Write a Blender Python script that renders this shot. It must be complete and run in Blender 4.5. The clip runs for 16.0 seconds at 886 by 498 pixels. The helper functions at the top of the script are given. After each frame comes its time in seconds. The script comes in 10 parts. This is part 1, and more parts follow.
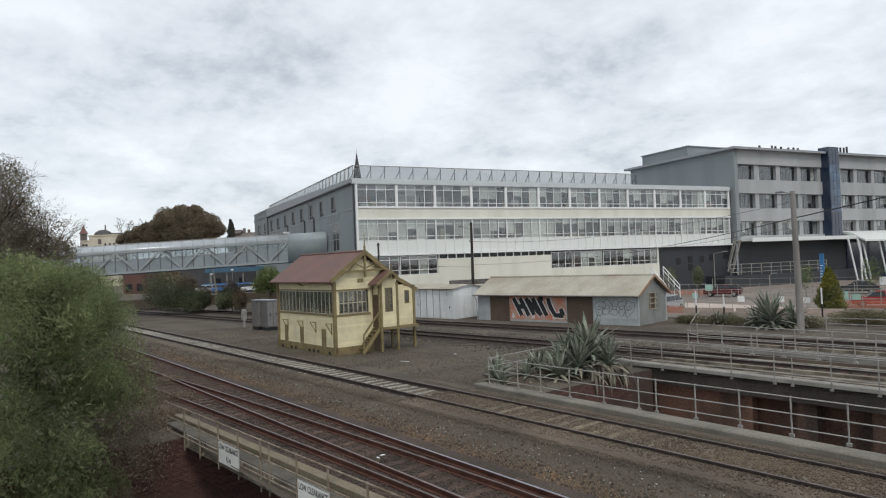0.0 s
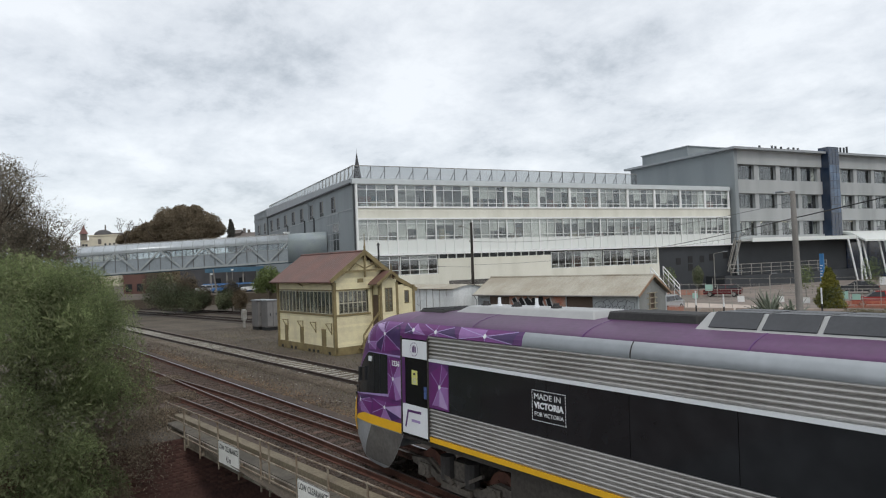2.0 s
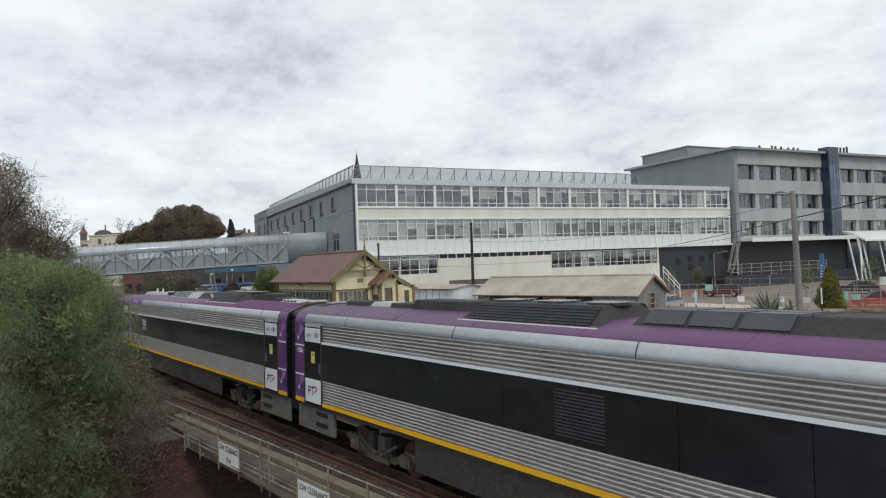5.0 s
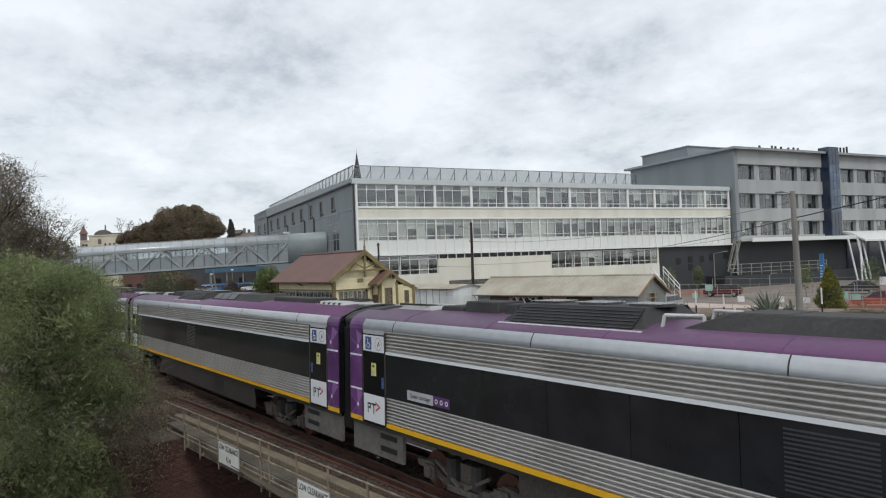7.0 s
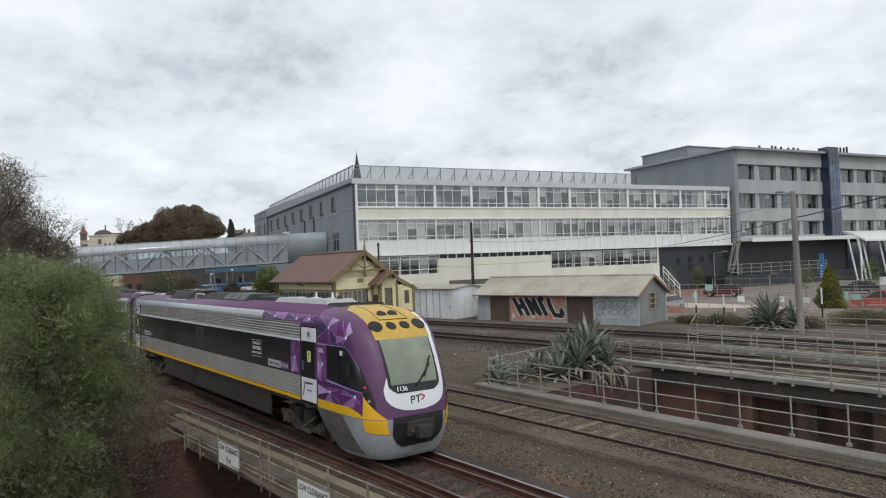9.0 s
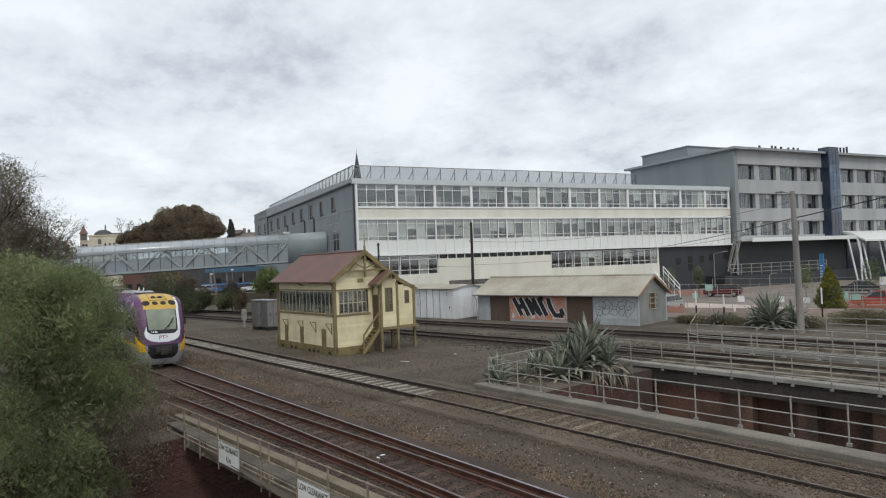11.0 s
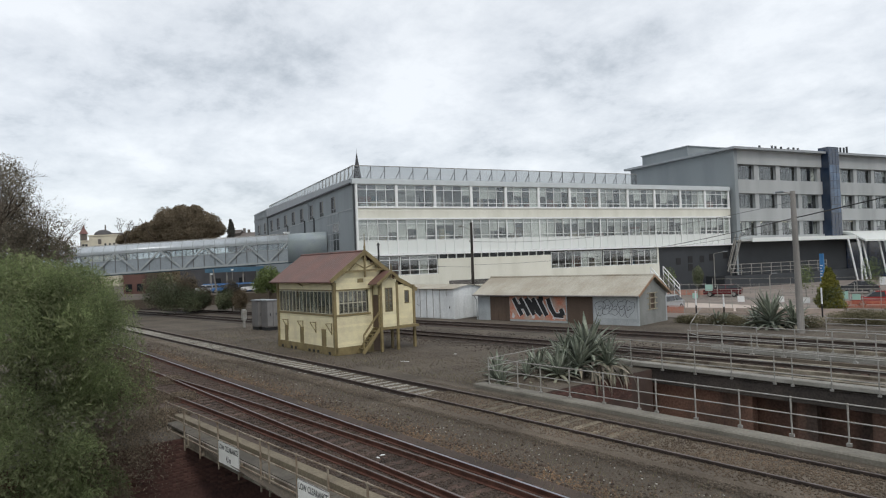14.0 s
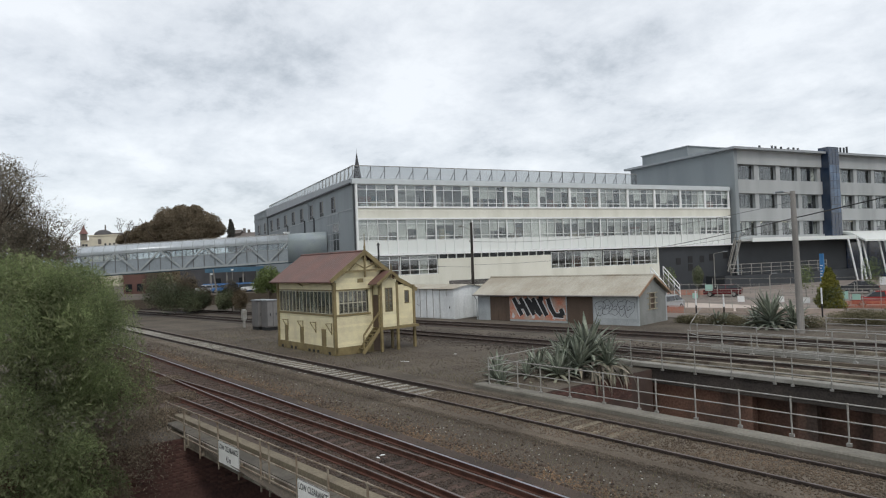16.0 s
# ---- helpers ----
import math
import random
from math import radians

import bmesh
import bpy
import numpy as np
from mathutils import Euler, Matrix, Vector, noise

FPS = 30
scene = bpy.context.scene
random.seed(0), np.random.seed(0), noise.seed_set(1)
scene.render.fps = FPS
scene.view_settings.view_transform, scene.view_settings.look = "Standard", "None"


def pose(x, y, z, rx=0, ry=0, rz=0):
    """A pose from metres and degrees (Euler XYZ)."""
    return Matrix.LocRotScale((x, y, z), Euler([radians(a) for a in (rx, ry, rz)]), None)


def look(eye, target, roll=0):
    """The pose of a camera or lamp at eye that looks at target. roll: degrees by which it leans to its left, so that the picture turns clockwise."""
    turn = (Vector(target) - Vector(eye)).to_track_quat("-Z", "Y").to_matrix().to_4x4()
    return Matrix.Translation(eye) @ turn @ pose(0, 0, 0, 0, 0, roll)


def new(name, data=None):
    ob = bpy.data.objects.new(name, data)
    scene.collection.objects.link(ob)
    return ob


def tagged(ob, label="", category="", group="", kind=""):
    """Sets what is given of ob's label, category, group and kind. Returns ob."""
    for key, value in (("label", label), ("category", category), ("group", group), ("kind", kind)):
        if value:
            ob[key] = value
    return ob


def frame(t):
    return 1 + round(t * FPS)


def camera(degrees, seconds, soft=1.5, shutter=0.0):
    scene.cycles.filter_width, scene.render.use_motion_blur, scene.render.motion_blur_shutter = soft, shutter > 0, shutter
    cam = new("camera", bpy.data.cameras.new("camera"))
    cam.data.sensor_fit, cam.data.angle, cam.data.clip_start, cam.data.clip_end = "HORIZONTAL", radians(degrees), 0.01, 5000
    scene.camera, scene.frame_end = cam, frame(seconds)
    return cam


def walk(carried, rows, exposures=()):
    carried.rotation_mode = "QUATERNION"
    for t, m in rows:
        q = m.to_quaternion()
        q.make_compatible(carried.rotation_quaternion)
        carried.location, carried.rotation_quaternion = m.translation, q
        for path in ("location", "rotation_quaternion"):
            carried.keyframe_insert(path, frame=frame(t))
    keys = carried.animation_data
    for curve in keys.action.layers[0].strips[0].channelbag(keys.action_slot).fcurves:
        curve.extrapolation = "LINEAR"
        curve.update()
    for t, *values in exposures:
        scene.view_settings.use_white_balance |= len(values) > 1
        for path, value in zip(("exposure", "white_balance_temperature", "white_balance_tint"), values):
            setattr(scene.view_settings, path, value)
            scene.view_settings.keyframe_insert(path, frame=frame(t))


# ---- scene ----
# World: metres; x runs along the main line, y across the tracks away from the eye, z = 0 at the rail heads.
EYE = Vector((0, 0, 5.2))
VIEW = look(EYE, EYE + Vector((-0.79065295, 0.61189982, 0.02113105)), -2.18925)
cam = camera(68.0737, 16.0, soft=1.15, shutter=0.0)
walk(cam, [(0, VIEW), (16, VIEW)], exposures=[(0, 0.0), (16, 0.0)])


# ---- sky and sun: an overcast day ----
def make_sky():
    w = bpy.data.worlds.new("overcast_sky")
    scene.world = w
    w.use_nodes = True
    nt = w.node_tree
    nt.nodes.clear()
    n, l = nt.nodes.new, nt.links.new
    out, bg = n("ShaderNodeOutputWorld"), n("ShaderNodeBackground")
    sky = n("ShaderNodeTexSky")
    sky.sky_type, sky.sun_disc = 'NISHITA', False
    sky.sun_elevation, sky.sun_rotation = radians(52), radians(70)
    tc = n("ShaderNodeTexCoord")
    sep = n("ShaderNodeSeparateXYZ")
    l(tc.outputs["Generated"], sep.inputs[0])

    def math_(op, a, b=None):
        m = n("ShaderNodeMath")
        m.operation = op
        for i, v in enumerate((a, b)):
            if v is None:
                continue
            if isinstance(v, (int, float)):
                m.inputs[i].default_value = v
            else:
                l(v, m.inputs[i])
        return m.outputs[0]
    up = math_('MAXIMUM', sep.outputs[2], 0.0)
    den = math_('ADD', up, 0.30)
    comb = n("ShaderNodeCombineXYZ")
    l(math_('DIVIDE', sep.outputs[0], den), comb.inputs[0])
    l(math_('DIVIDE', sep.outputs[1], den), comb.inputs[1])
    big, small = n("ShaderNodeTexNoise"), n("ShaderNodeTexNoise")
    for t, sc, det, ro in ((big, 1.7, 11, 0.54), (small, 4.2, 10, 0.64)):
        t.inputs["Scale"].default_value, t.inputs["Detail"].default_value, t.inputs["Roughness"].default_value = sc, det, ro
        t.inputs["Distortion"].default_value = 0.12
        l(comb.outputs[0], t.inputs["Vector"])
    mixn = math_('ADD', math_('MULTIPLY', big.outputs[0], 0.58), math_('MULTIPLY', small.outputs[0], 0.42))
    ramp = n("ShaderNodeValToRGB")
    e = ramp.color_ramp.elements
    e[0].position, e[0].color = 0.37, (0.44, 0.48, 0.52, 1)
    e[1].position, e[1].color = 0.60, (0.86, 0.89, 0.92, 1)
    mid = e.new(0.47)
    mid.color = (0.68, 0.715, 0.755, 1)
    l(mixn, ramp.inputs[0])
    # the cloud deck brightens towards the horizon
    hz = n("ShaderNodeMapRange")
    hz.inputs["From Min"].default_value, hz.inputs["From Max"].default_value = 0.0, 0.16
    hz.inputs["To Min"].default_value, hz.inputs["To Max"].default_value = 0.6, 0.0
    l(sep.outputs[2], hz.inputs["Value"])
    mx = n("ShaderNodeMix")
    mx.data_type = 'RGBA'
    l(hz.outputs[0], mx.inputs["Factor"])
    l(ramp.outputs[0], mx.inputs["A"])
    mx.inputs["B"].default_value = (0.78, 0.82, 0.87, 1)
    # thin clear-sky share above the clouds
    mul = n("ShaderNodeMix")
    mul.data_type, mul.blend_type = 'RGBA', 'ADD'
    mul.inputs["Factor"].default_value = 0.02
    l(mx.outputs["Result"], mul.inputs["A"])
    l(sky.outputs[0], mul.inputs["B"])
    l(mul.outputs["Result"], bg.inputs["Color"])
    bg.inputs["Strength"].default_value = 1.0
    l(bg.outputs[0], out.inputs[0])
    sun = bpy.data.lights.new("sun", 'SUN')
    sun.energy, sun.angle, sun.color = 1.15, radians(14), (1.0, 0.96, 0.9)
    ob = new("sun", sun)
    ob.matrix_world = look(Vector((60, -25, 80)), Vector((0, 0, 0)))


make_sky()

# ---- materials ----
def mat(name, col, rough=0.7, metal=0.0, var=0.15, scale=1.5, fine=18.0, bump=0.15, rnd=0.0, col2=None, streak=0.0, spec=0.5, coat=0.0, dist=0.02, island=0.0):
    """A procedural surface: base colour varied at a broad and a fine scale, with fine relief."""
    m = bpy.data.materials.new(name)
    m.use_nodes = True
    nt = m.node_tree
    n, l = nt.nodes.new, nt.links.new
    b = nt.nodes["Principled BSDF"]
    tc, mp = n("ShaderNodeTexCoord"), n("ShaderNodeMapping")
    l(tc.outputs["Object"], mp.inputs[0])
    if streak:
        mp.inputs["Scale"].default_value = (1, 1, 1 / streak)
    a, f = n("ShaderNodeTexNoise"), n("ShaderNodeTexNoise")
    a.inputs["Scale"].default_value, a.inputs["Detail"].default_value = scale, 5
    f.inputs["Scale"].default_value, f.inputs["Detail"].default_value = fine, 4
    l(mp.outputs[0], a.inputs["Vector"])
    l(tc.outputs["Object"], f.inputs["Vector"])
    mix = n("ShaderNodeMix")
    mix.data_type = 'RGBA'
    c2 = col2 or tuple(c * (1 - 1.6 * var) for c in col)
    mix.inputs["A"].default_value = (*c2, 1)
    mix.inputs["B"].default_value = (*col, 1)
    r = n("ShaderNodeMapRange")
    r.inputs["From Min"].default_value, r.inputs["From Max"].default_value = 0.35, 0.62
    l(a.outputs[0], r.inputs["Value"])
    l(r.outputs[0], mix.inputs["Factor"])
    r2 = n("ShaderNodeMapRange")
    r2.inputs["From Min"].default_value, r2.inputs["From Max"].default_value = 0.3, 0.7
    r2.inputs["To Min"].default_value, r2.inputs["To Max"].default_value = 1 - var, 1 + var
    l(f.outputs[0], r2.inputs["Value"])
    val = r2.outputs[0]
    for amount, node, sock in ((rnd, "ShaderNodeObjectInfo", "Random"), (island, "ShaderNodeNewGeometry", "Random Per Island")):
        if amount:
            oi, r3, mu = n(node), n("ShaderNodeMapRange"), n("ShaderNodeMath")
            r3.inputs["To Min"].default_value, r3.inputs["To Max"].default_value = 1 - amount, 1 + amount
            l(oi.outputs[sock], r3.inputs["Value"])
            mu.operation = 'MULTIPLY'
            l(val, mu.inputs[0])
            l(r3.outputs[0], mu.inputs[1])
            val = mu.outputs[0]
    sc = n("ShaderNodeVectorMath")
    sc.operation = 'SCALE'
    l(mix.outputs["Result"], sc.inputs[0])
    l(val, sc.inputs["Scale"])
    l(sc.outputs[0], b.inputs["Base Color"])
    b.inputs["Roughness"].default_value, b.inputs["Metallic"].default_value = rough, metal
    b.inputs["Specular IOR Level"].default_value = spec
    b.inputs["Coat Weight"].default_value = coat
    if bump:
        bp = n("ShaderNodeBump")
        bp.inputs["Strength"].default_value, bp.inputs["Distance"].default_value = bump, dist
        l(f.outputs[0], bp.inputs["Height"])
        l(bp.outputs[0], b.inputs["Normal"])
    return m


def glass_mat(name, tint=(0.55, 0.6, 0.62), share=0.3, rough=0.03):
    m = bpy.data.materials.new(name)
    m.use_nodes = True
    nt = m.node_tree
    nt.nodes.clear()
    n, l = nt.nodes.new, nt.links.new
    out, mix, tr, gl = n("ShaderNodeOutputMaterial"), n("ShaderNodeMixShader"), n("ShaderNodeBsdfTransparent"), n("ShaderNodeBsdfGlossy")
    tr.inputs[0].default_value = (*tint, 1)
    gl.inputs["Roughness"].default_value = rough
    gl.inputs["Color"].default_value = (0.9, 0.93, 0.95, 1)
    fr, pw, mr = n("ShaderNodeLayerWeight"), n("ShaderNodeMath"), n("ShaderNodeMapRange")
    fr.inputs[0].default_value = 0.5
    pw.operation = 'POWER'
    pw.inputs[1].default_value = 4.5
    mr.inputs["To Min"].default_value, mr.inputs["To Max"].default_value = share + 0.04 * (1 - share), 1.0
    l(fr.outputs["Facing"], pw.inputs[0])
    l(pw.outputs[0], mr.inputs["Value"])
    l(mr.outputs[0], mix.inputs[0])
    l(tr.outputs[0], mix.inputs[1])
    l(gl.outputs[0], mix.inputs[2])
    l(mix.outputs[0], out.inputs[0])
    return m


GROUND = mat("cinder_ground", (0.110, 0.089, 0.067), 0.95, var=0.45, scale=0.3, fine=38, bump=0.7, col2=(0.068, 0.055, 0.04), dist=0.03)
BALLAST = mat("ballast_stone", (0.155, 0.125, 0.094), 0.95, var=0.25, scale=0.4, fine=30, bump=0.4, col2=(0.10, 0.08, 0.06), island=0.3)
RUSTSTONE = mat("rust_stained_ballast", (0.122, 0.08, 0.055), 0.95, var=0.25, scale=0.4, fine=26, bump=0.5, col2=(0.065, 0.045, 0.034), island=0.35)
RAIL = mat("rusty_rail_steel", (0.115, 0.048, 0.032), 0.75, 0.2, var=0.25, scale=3, fine=40, bump=0.2)
RAIL_OLD = mat("dark_brown_siding_rail", (0.062, 0.045, 0.037), 0.8, 0.15, var=0.25, scale=3, fine=40, bump=0.2)
RAILTOP = mat("polished_rail_head", (0.36, 0.36, 0.39), 0.32, 0.9, var=0.12, scale=3, bump=0)
RAILWORN = mat("worn_brown_rail_head", (0.23, 0.185, 0.17), 0.42, 0.7, var=0.2, scale=3, bump=0)
RAILDULL = mat("dull_rail_head", (0.16, 0.13, 0.115), 0.5, 0.5, var=0.2, scale=3, bump=0)
TIMBER = mat("weathered_sleeper_timber", (0.092, 0.055, 0.041), 0.9, var=0.3, scale=2, fine=22, bump=0.4, rnd=0.3)
PALE_SLEEPER = mat("pale_weathered_sleeper", (0.36, 0.345, 0.30), 0.9, var=0.2, scale=2, fine=22, bump=0.3, rnd=0.25)
CONCRETE = mat("weathered_concrete", (0.20, 0.185, 0.152), 0.85, var=0.2, scale=0.8, fine=16, bump=0.2, col2=(0.125, 0.115, 0.093), streak=3)
DARK_CONCRETE = mat("dark_stained_concrete", (0.066, 0.053, 0.044), 0.9, var=0.3, scale=0.8, fine=12, bump=0.25, col2=(0.042, 0.035, 0.03), streak=3)
BRICK = mat("red_brick", (0.105, 0.056, 0.045), 0.9, var=0.2, scale=0.9, fine=14, bump=0.3, rnd=0.3, col2=(0.08, 0.036, 0.029))
MORTAR = mat("grey_mortar", (0.085, 0.055, 0.045), 0.95, var=0.2, scale=1, fine=20)
GALV = mat("galvanised_steel", (0.36, 0.35, 0.325), 0.6, 0.35, var=0.15, scale=4, fine=30, bump=0.05, col2=(0.27, 0.255, 0.225))
BROWNSTEEL = mat("weathered_brown_railing_steel", (0.30, 0.26, 0.20), 0.65, 0.3, var=0.2, scale=4, fine=30, bump=0.1, col2=(0.17, 0.12, 0.08))
WHITE_PANEL = mat("white_enamel_panel", (0.70, 0.73, 0.70), 0.45, var=0.05, scale=0.35, fine=8, bump=0.02, col2=(0.72, 0.74, 0.71), streak=4)
CREAM_PANEL = mat("cream_spandrel_panel", (0.73, 0.72, 0.63), 0.55, var=0.05, scale=0.5, fine=8, bump=0.03, col2=(0.64, 0.63, 0.54), streak=4)
WHITE_METAL = mat("white_window_aluminium", (0.82, 0.83, 0.82), 0.4, var=0.05, scale=2, bump=0)
MUNTIN = mat("pale_grey_window_bars", (0.76, 0.78, 0.76), 0.45, var=0.06, scale=2, bump=0)
SLATE = mat("blue_grey_render", (0.255, 0.283, 0.293), 0.75, var=0.09, scale=0.3, fine=10, bump=0.05, col2=(0.215, 0.24, 0.25), streak=4)
SLATE_TRIM = mat("grey_roof_fascia", (0.30, 0.32, 0.335), 0.55, var=0.06, scale=0.5, bump=0.02)
PALE_CONC = mat("pale_precast_concrete", (0.40, 0.415, 0.415), 0.75, var=0.08, scale=0.4, fine=10, bump=0.06, col2=(0.33, 0.345, 0.345), streak=5)
CHARCOAL = mat("charcoal_cladding", (0.034, 0.038, 0.043), 0.55, var=0.1, scale=0.6, fine=12, bump=0.03)
BLUE_PANE = mat("blue_glass_panel", (0.06, 0.10, 0.17), 0.12, var=0.15, scale=0.8, bump=0, rnd=0.3, spec=0.7)
NAVY = mat("navy_glass_cladding", (0.018, 0.034, 0.07), 0.10, var=0.15, scale=0.8, bump=0, spec=0.8)
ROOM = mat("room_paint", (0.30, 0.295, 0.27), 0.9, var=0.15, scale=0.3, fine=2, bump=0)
# room lining coloured dark to stand for the shade of unlit interiors
ROOM_SHADE = mat("shade_toned_room_lining", (0.09, 0.09, 0.085), 0.9, var=0.2, scale=0.3, fine=2, bump=0)
BLIND = mat("vertical_blind_fabric", (0.78, 0.79, 0.775), 0.9, var=0.1, scale=1.2, fine=10, bump=0, rnd=0.35)
GLASS = glass_mat("window_glass", (0.80, 0.82, 0.80), 0.075)
GLASS.node_tree.nodes["Glossy BSDF"].inputs["Color"].default_value = (0.85, 0.87, 0.9, 1)
SCREEN_GLASS = glass_mat("footbridge_glazing", (0.80, 0.83, 0.84), 0.08, 0.15)
ROOF_MESH = glass_mat("perforated_roof_screen", (0.72, 0.73, 0.73), 0.04, 0.35)
OLD_GLASS = glass_mat("old_window_glass", (0.70, 0.72, 0.68), 0.2, 0.08)
CREAM_BOARD = mat("cream_painted_weatherboard", (0.74, 0.67, 0.43), 0.6, var=0.07, scale=1.2, fine=14, bump=0.06, rnd=0.06, col2=(0.64, 0.57, 0.37))
OLIVE = mat("olive_brown_painted_timber", (0.235, 0.185, 0.085), 0.6, var=0.12, scale=2, fine=20, bump=0.1, col2=(0.17, 0.13, 0.06))
ROOF_RED = mat("faded_red_roof_iron", (0.165, 0.085, 0.068), 0.6, var=0.1, scale=0.7, fine=12, bump=0.05, col2=(0.13, 0.075, 0.062))
IRON_CREAM = mat("rust_streaked_corrugated_iron", (0.44, 0.41, 0.34), 0.6, 0.15, var=0.12, scale=0.6, fine=8, bump=0.06, col2=(0.35, 0.31, 0.24), streak=3)
SHED_GREY = mat("grey_painted_concrete_shed_wall", (0.40, 0.43, 0.44), 0.85, var=0.12, scale=0.8, fine=10, bump=0.12, col2=(0.31, 0.335, 0.34))
DOOR_BROWN = mat("brown_sheet_door", (0.115, 0.078, 0.055), 0.7, var=0.15, scale=1, fine=12, bump=0.1, streak=4)
SHED_WHITE = mat("white_shed_cladding", (0.76, 0.78, 0.78), 0.6, var=0.1, scale=0.8, fine=8, bump=0.05, col2=(0.58, 0.60, 0.60), streak=4)
STEEL_BLUE = mat("pale_blue_grey_bridge_steel", (0.30, 0.345, 0.345), 0.5, 0.1, var=0.1, scale=0.6, fine=10, bump=0.03, col2=(0.26, 0.30, 0.33))
STEEL_TRUSS = mat("weathered_bridge_truss_paint", (0.33, 0.36, 0.365), 0.5, 0.1, var=0.1, scale=0.8, bump=0.03)
BLUE_STEEL = mat("blue_painted_bridge_girder", (0.07, 0.13, 0.18), 0.5, 0.1, var=0.15, scale=0.8, bump=0.03)
POLE_DARK = mat("tarred_timber_pole", (0.04, 0.033, 0.028), 0.9, var=0.25, scale=2, fine=30, bump=0.3)
POLE_GREY = mat("grey_weathered_pole", (0.27, 0.255, 0.235), 0.85, var=0.2, scale=1.5, fine=24, bump=0.2, streak=6)
BLACK = mat("matt_black_rubber", (0.012, 0.012, 0.013), 0.6, var=0.2, scale=2, bump=0.05)
BARK = mat("tree_bark", (0.09, 0.07, 0.052), 0.95, var=0.3, scale=2, fine=20, bump=0.5)

# ---- building helpers ----
def box(bm, x0, x1, y0, y1, z0, z1, m=None):
    v = [bm.verts.new((m @ Vector(p)) if m else p) for p in
         ((x0, y0, z0), (x1, y0, z0), (x1, y1, z0), (x0, y1, z0), (x0, y0, z1), (x1, y0, z1), (x1, y1, z1), (x0, y1, z1))]
    for f in ((3, 2, 1, 0), (4, 5, 6, 7), (0, 1, 5, 4), (1, 2, 6, 5), (2, 3, 7, 6), (3, 0, 4, 7)):
        bm.faces.new([v[i] for i in f])


def bar(bm, p, q, w, h=None, up=(0, 0, 1)):
    """A rectangular bar from p to q, w wide and h high."""
    p, q, h = Vector(p), Vector(q), h or w
    d = (q - p).normalized()
    s = d.cross(Vector(up))
    if s.length < 1e-4:
        s = d.cross(Vector((1, 0, 0)))
    s.normalize()
    u = s.cross(d)
    v = [bm.verts.new(e + s * (a * w / 2) + u * (b * h / 2)) for e in (p, q) for a, b in ((-1, -1), (1, -1), (1, 1), (-1, 1))]
    for f in ((0, 1, 2, 3), (7, 6, 5, 4), (0, 4, 5, 1), (1, 5, 6, 2), (2, 6, 7, 3), (3, 7, 4, 0)):
        bm.faces.new([v[i] for i in f])


def tube(bm, p, q, r, r2=None, n=8):
    p, q, r2 = Vector(p), Vector(q), r if r2 is None else r2
    d = (q - p).normalized()
    s = d.orthogonal().normalized()
    u = d.cross(s)
    rings = [[bm.verts.new(c + (s * math.cos(a) + u * math.sin(a)) * k) for a in (2 * math.pi * i / n for i in range(n))]
             for c, k in ((p, r), (q, r2))]
    for i in range(n):
        bm.faces.new((rings[0][i], rings[0][(i + 1) % n], rings[1][(i + 1) % n], rings[1][i]))
    bm.faces.new(rings[0][::-1])
    bm.faces.new(rings[1])


def extrude(bm, prof, x0, x1, m=None):
    """A closed profile of (y, z) points swept along x."""
    T = (lambda p: m @ Vector(p)) if m else Vector
    a = [bm.verts.new(T((x0, y, z))) for y, z in prof]
    b = [bm.verts.new(T((x1, y, z))) for y, z in prof]
    k = len(prof)
    for i in range(k):
        bm.faces.new((a[i], a[(i + 1) % k], b[(i + 1) % k], b[i]))
    bm.faces.new(a[::-1])
    bm.faces.new(b)


def sweep(bm, path, prof):
    """A closed profile of (side, up) points carried along a level path."""
    rings = []
    for i, p in enumerate(path):
        p = Vector(p)
        d = (Vector(path[min(i + 1, len(path) - 1)]) - Vector(path[max(i - 1, 0)])).normalized()
        s = Vector((0, 0, 1)).cross(d).normalized()
        rings.append([bm.verts.new(p + s * a + Vector((0, 0, b))) for a, b in prof])
    k = len(prof)
    for r, q in zip(rings, rings[1:]):
        for i in range(k):
            bm.faces.new((r[i], r[(i + 1) % k], q[(i + 1) % k], q[i]))
    bm.faces.new(rings[0][::-1])
    bm.faces.new(rings[-1])


def mesh_of(bm, name, material, smooth=False, bevel=0.0):
    if bevel:
        bmesh.ops.bevel(bm, geom=bm.edges[:], offset=bevel, segments=1, affect='EDGES', clamp_overlap=True)
    bmesh.ops.recalc_face_normals(bm, faces=bm.faces[:])
    me = bpy.data.meshes.new(name)
    bm.to_mesh(me)
    bm.free()
    me.materials.append(material)
    if smooth:
        for p in me.polygons:
            p.use_smooth = True
    return me


def part(name, bm, material, parent=None, label="", smooth=False, m=None, bevel=0.0):
    """One mesh object, under a thing or a part where one is given."""
    ob = new(name, mesh_of(bm, name, material, smooth, bevel))
    ob.parent = parent
    if m is not None:
        ob.matrix_basis = m
    return tagged(ob, label)


def again(name, ob, parent, m, label=""):
    """A further piece on the same mesh."""
    o = new(name, ob.data)
    o.parent = parent
    o.matrix_basis = m
    return tagged(o, label)


def thing(name, label, category, group="", m=None):
    ob = new(name)
    ob.empty_display_size = 0.2
    if m is not None:
        ob.matrix_basis = m
    return tagged(ob, label, category, group)


def setting(name, bm, material, smooth=False, m=None, label=""):
    return tagged(part(name, bm, material, None, label, smooth, m), kind="structure")


def boxes(*dims):
    bm = bmesh.new()
    for d in dims:
        box(bm, *d)
    return bm


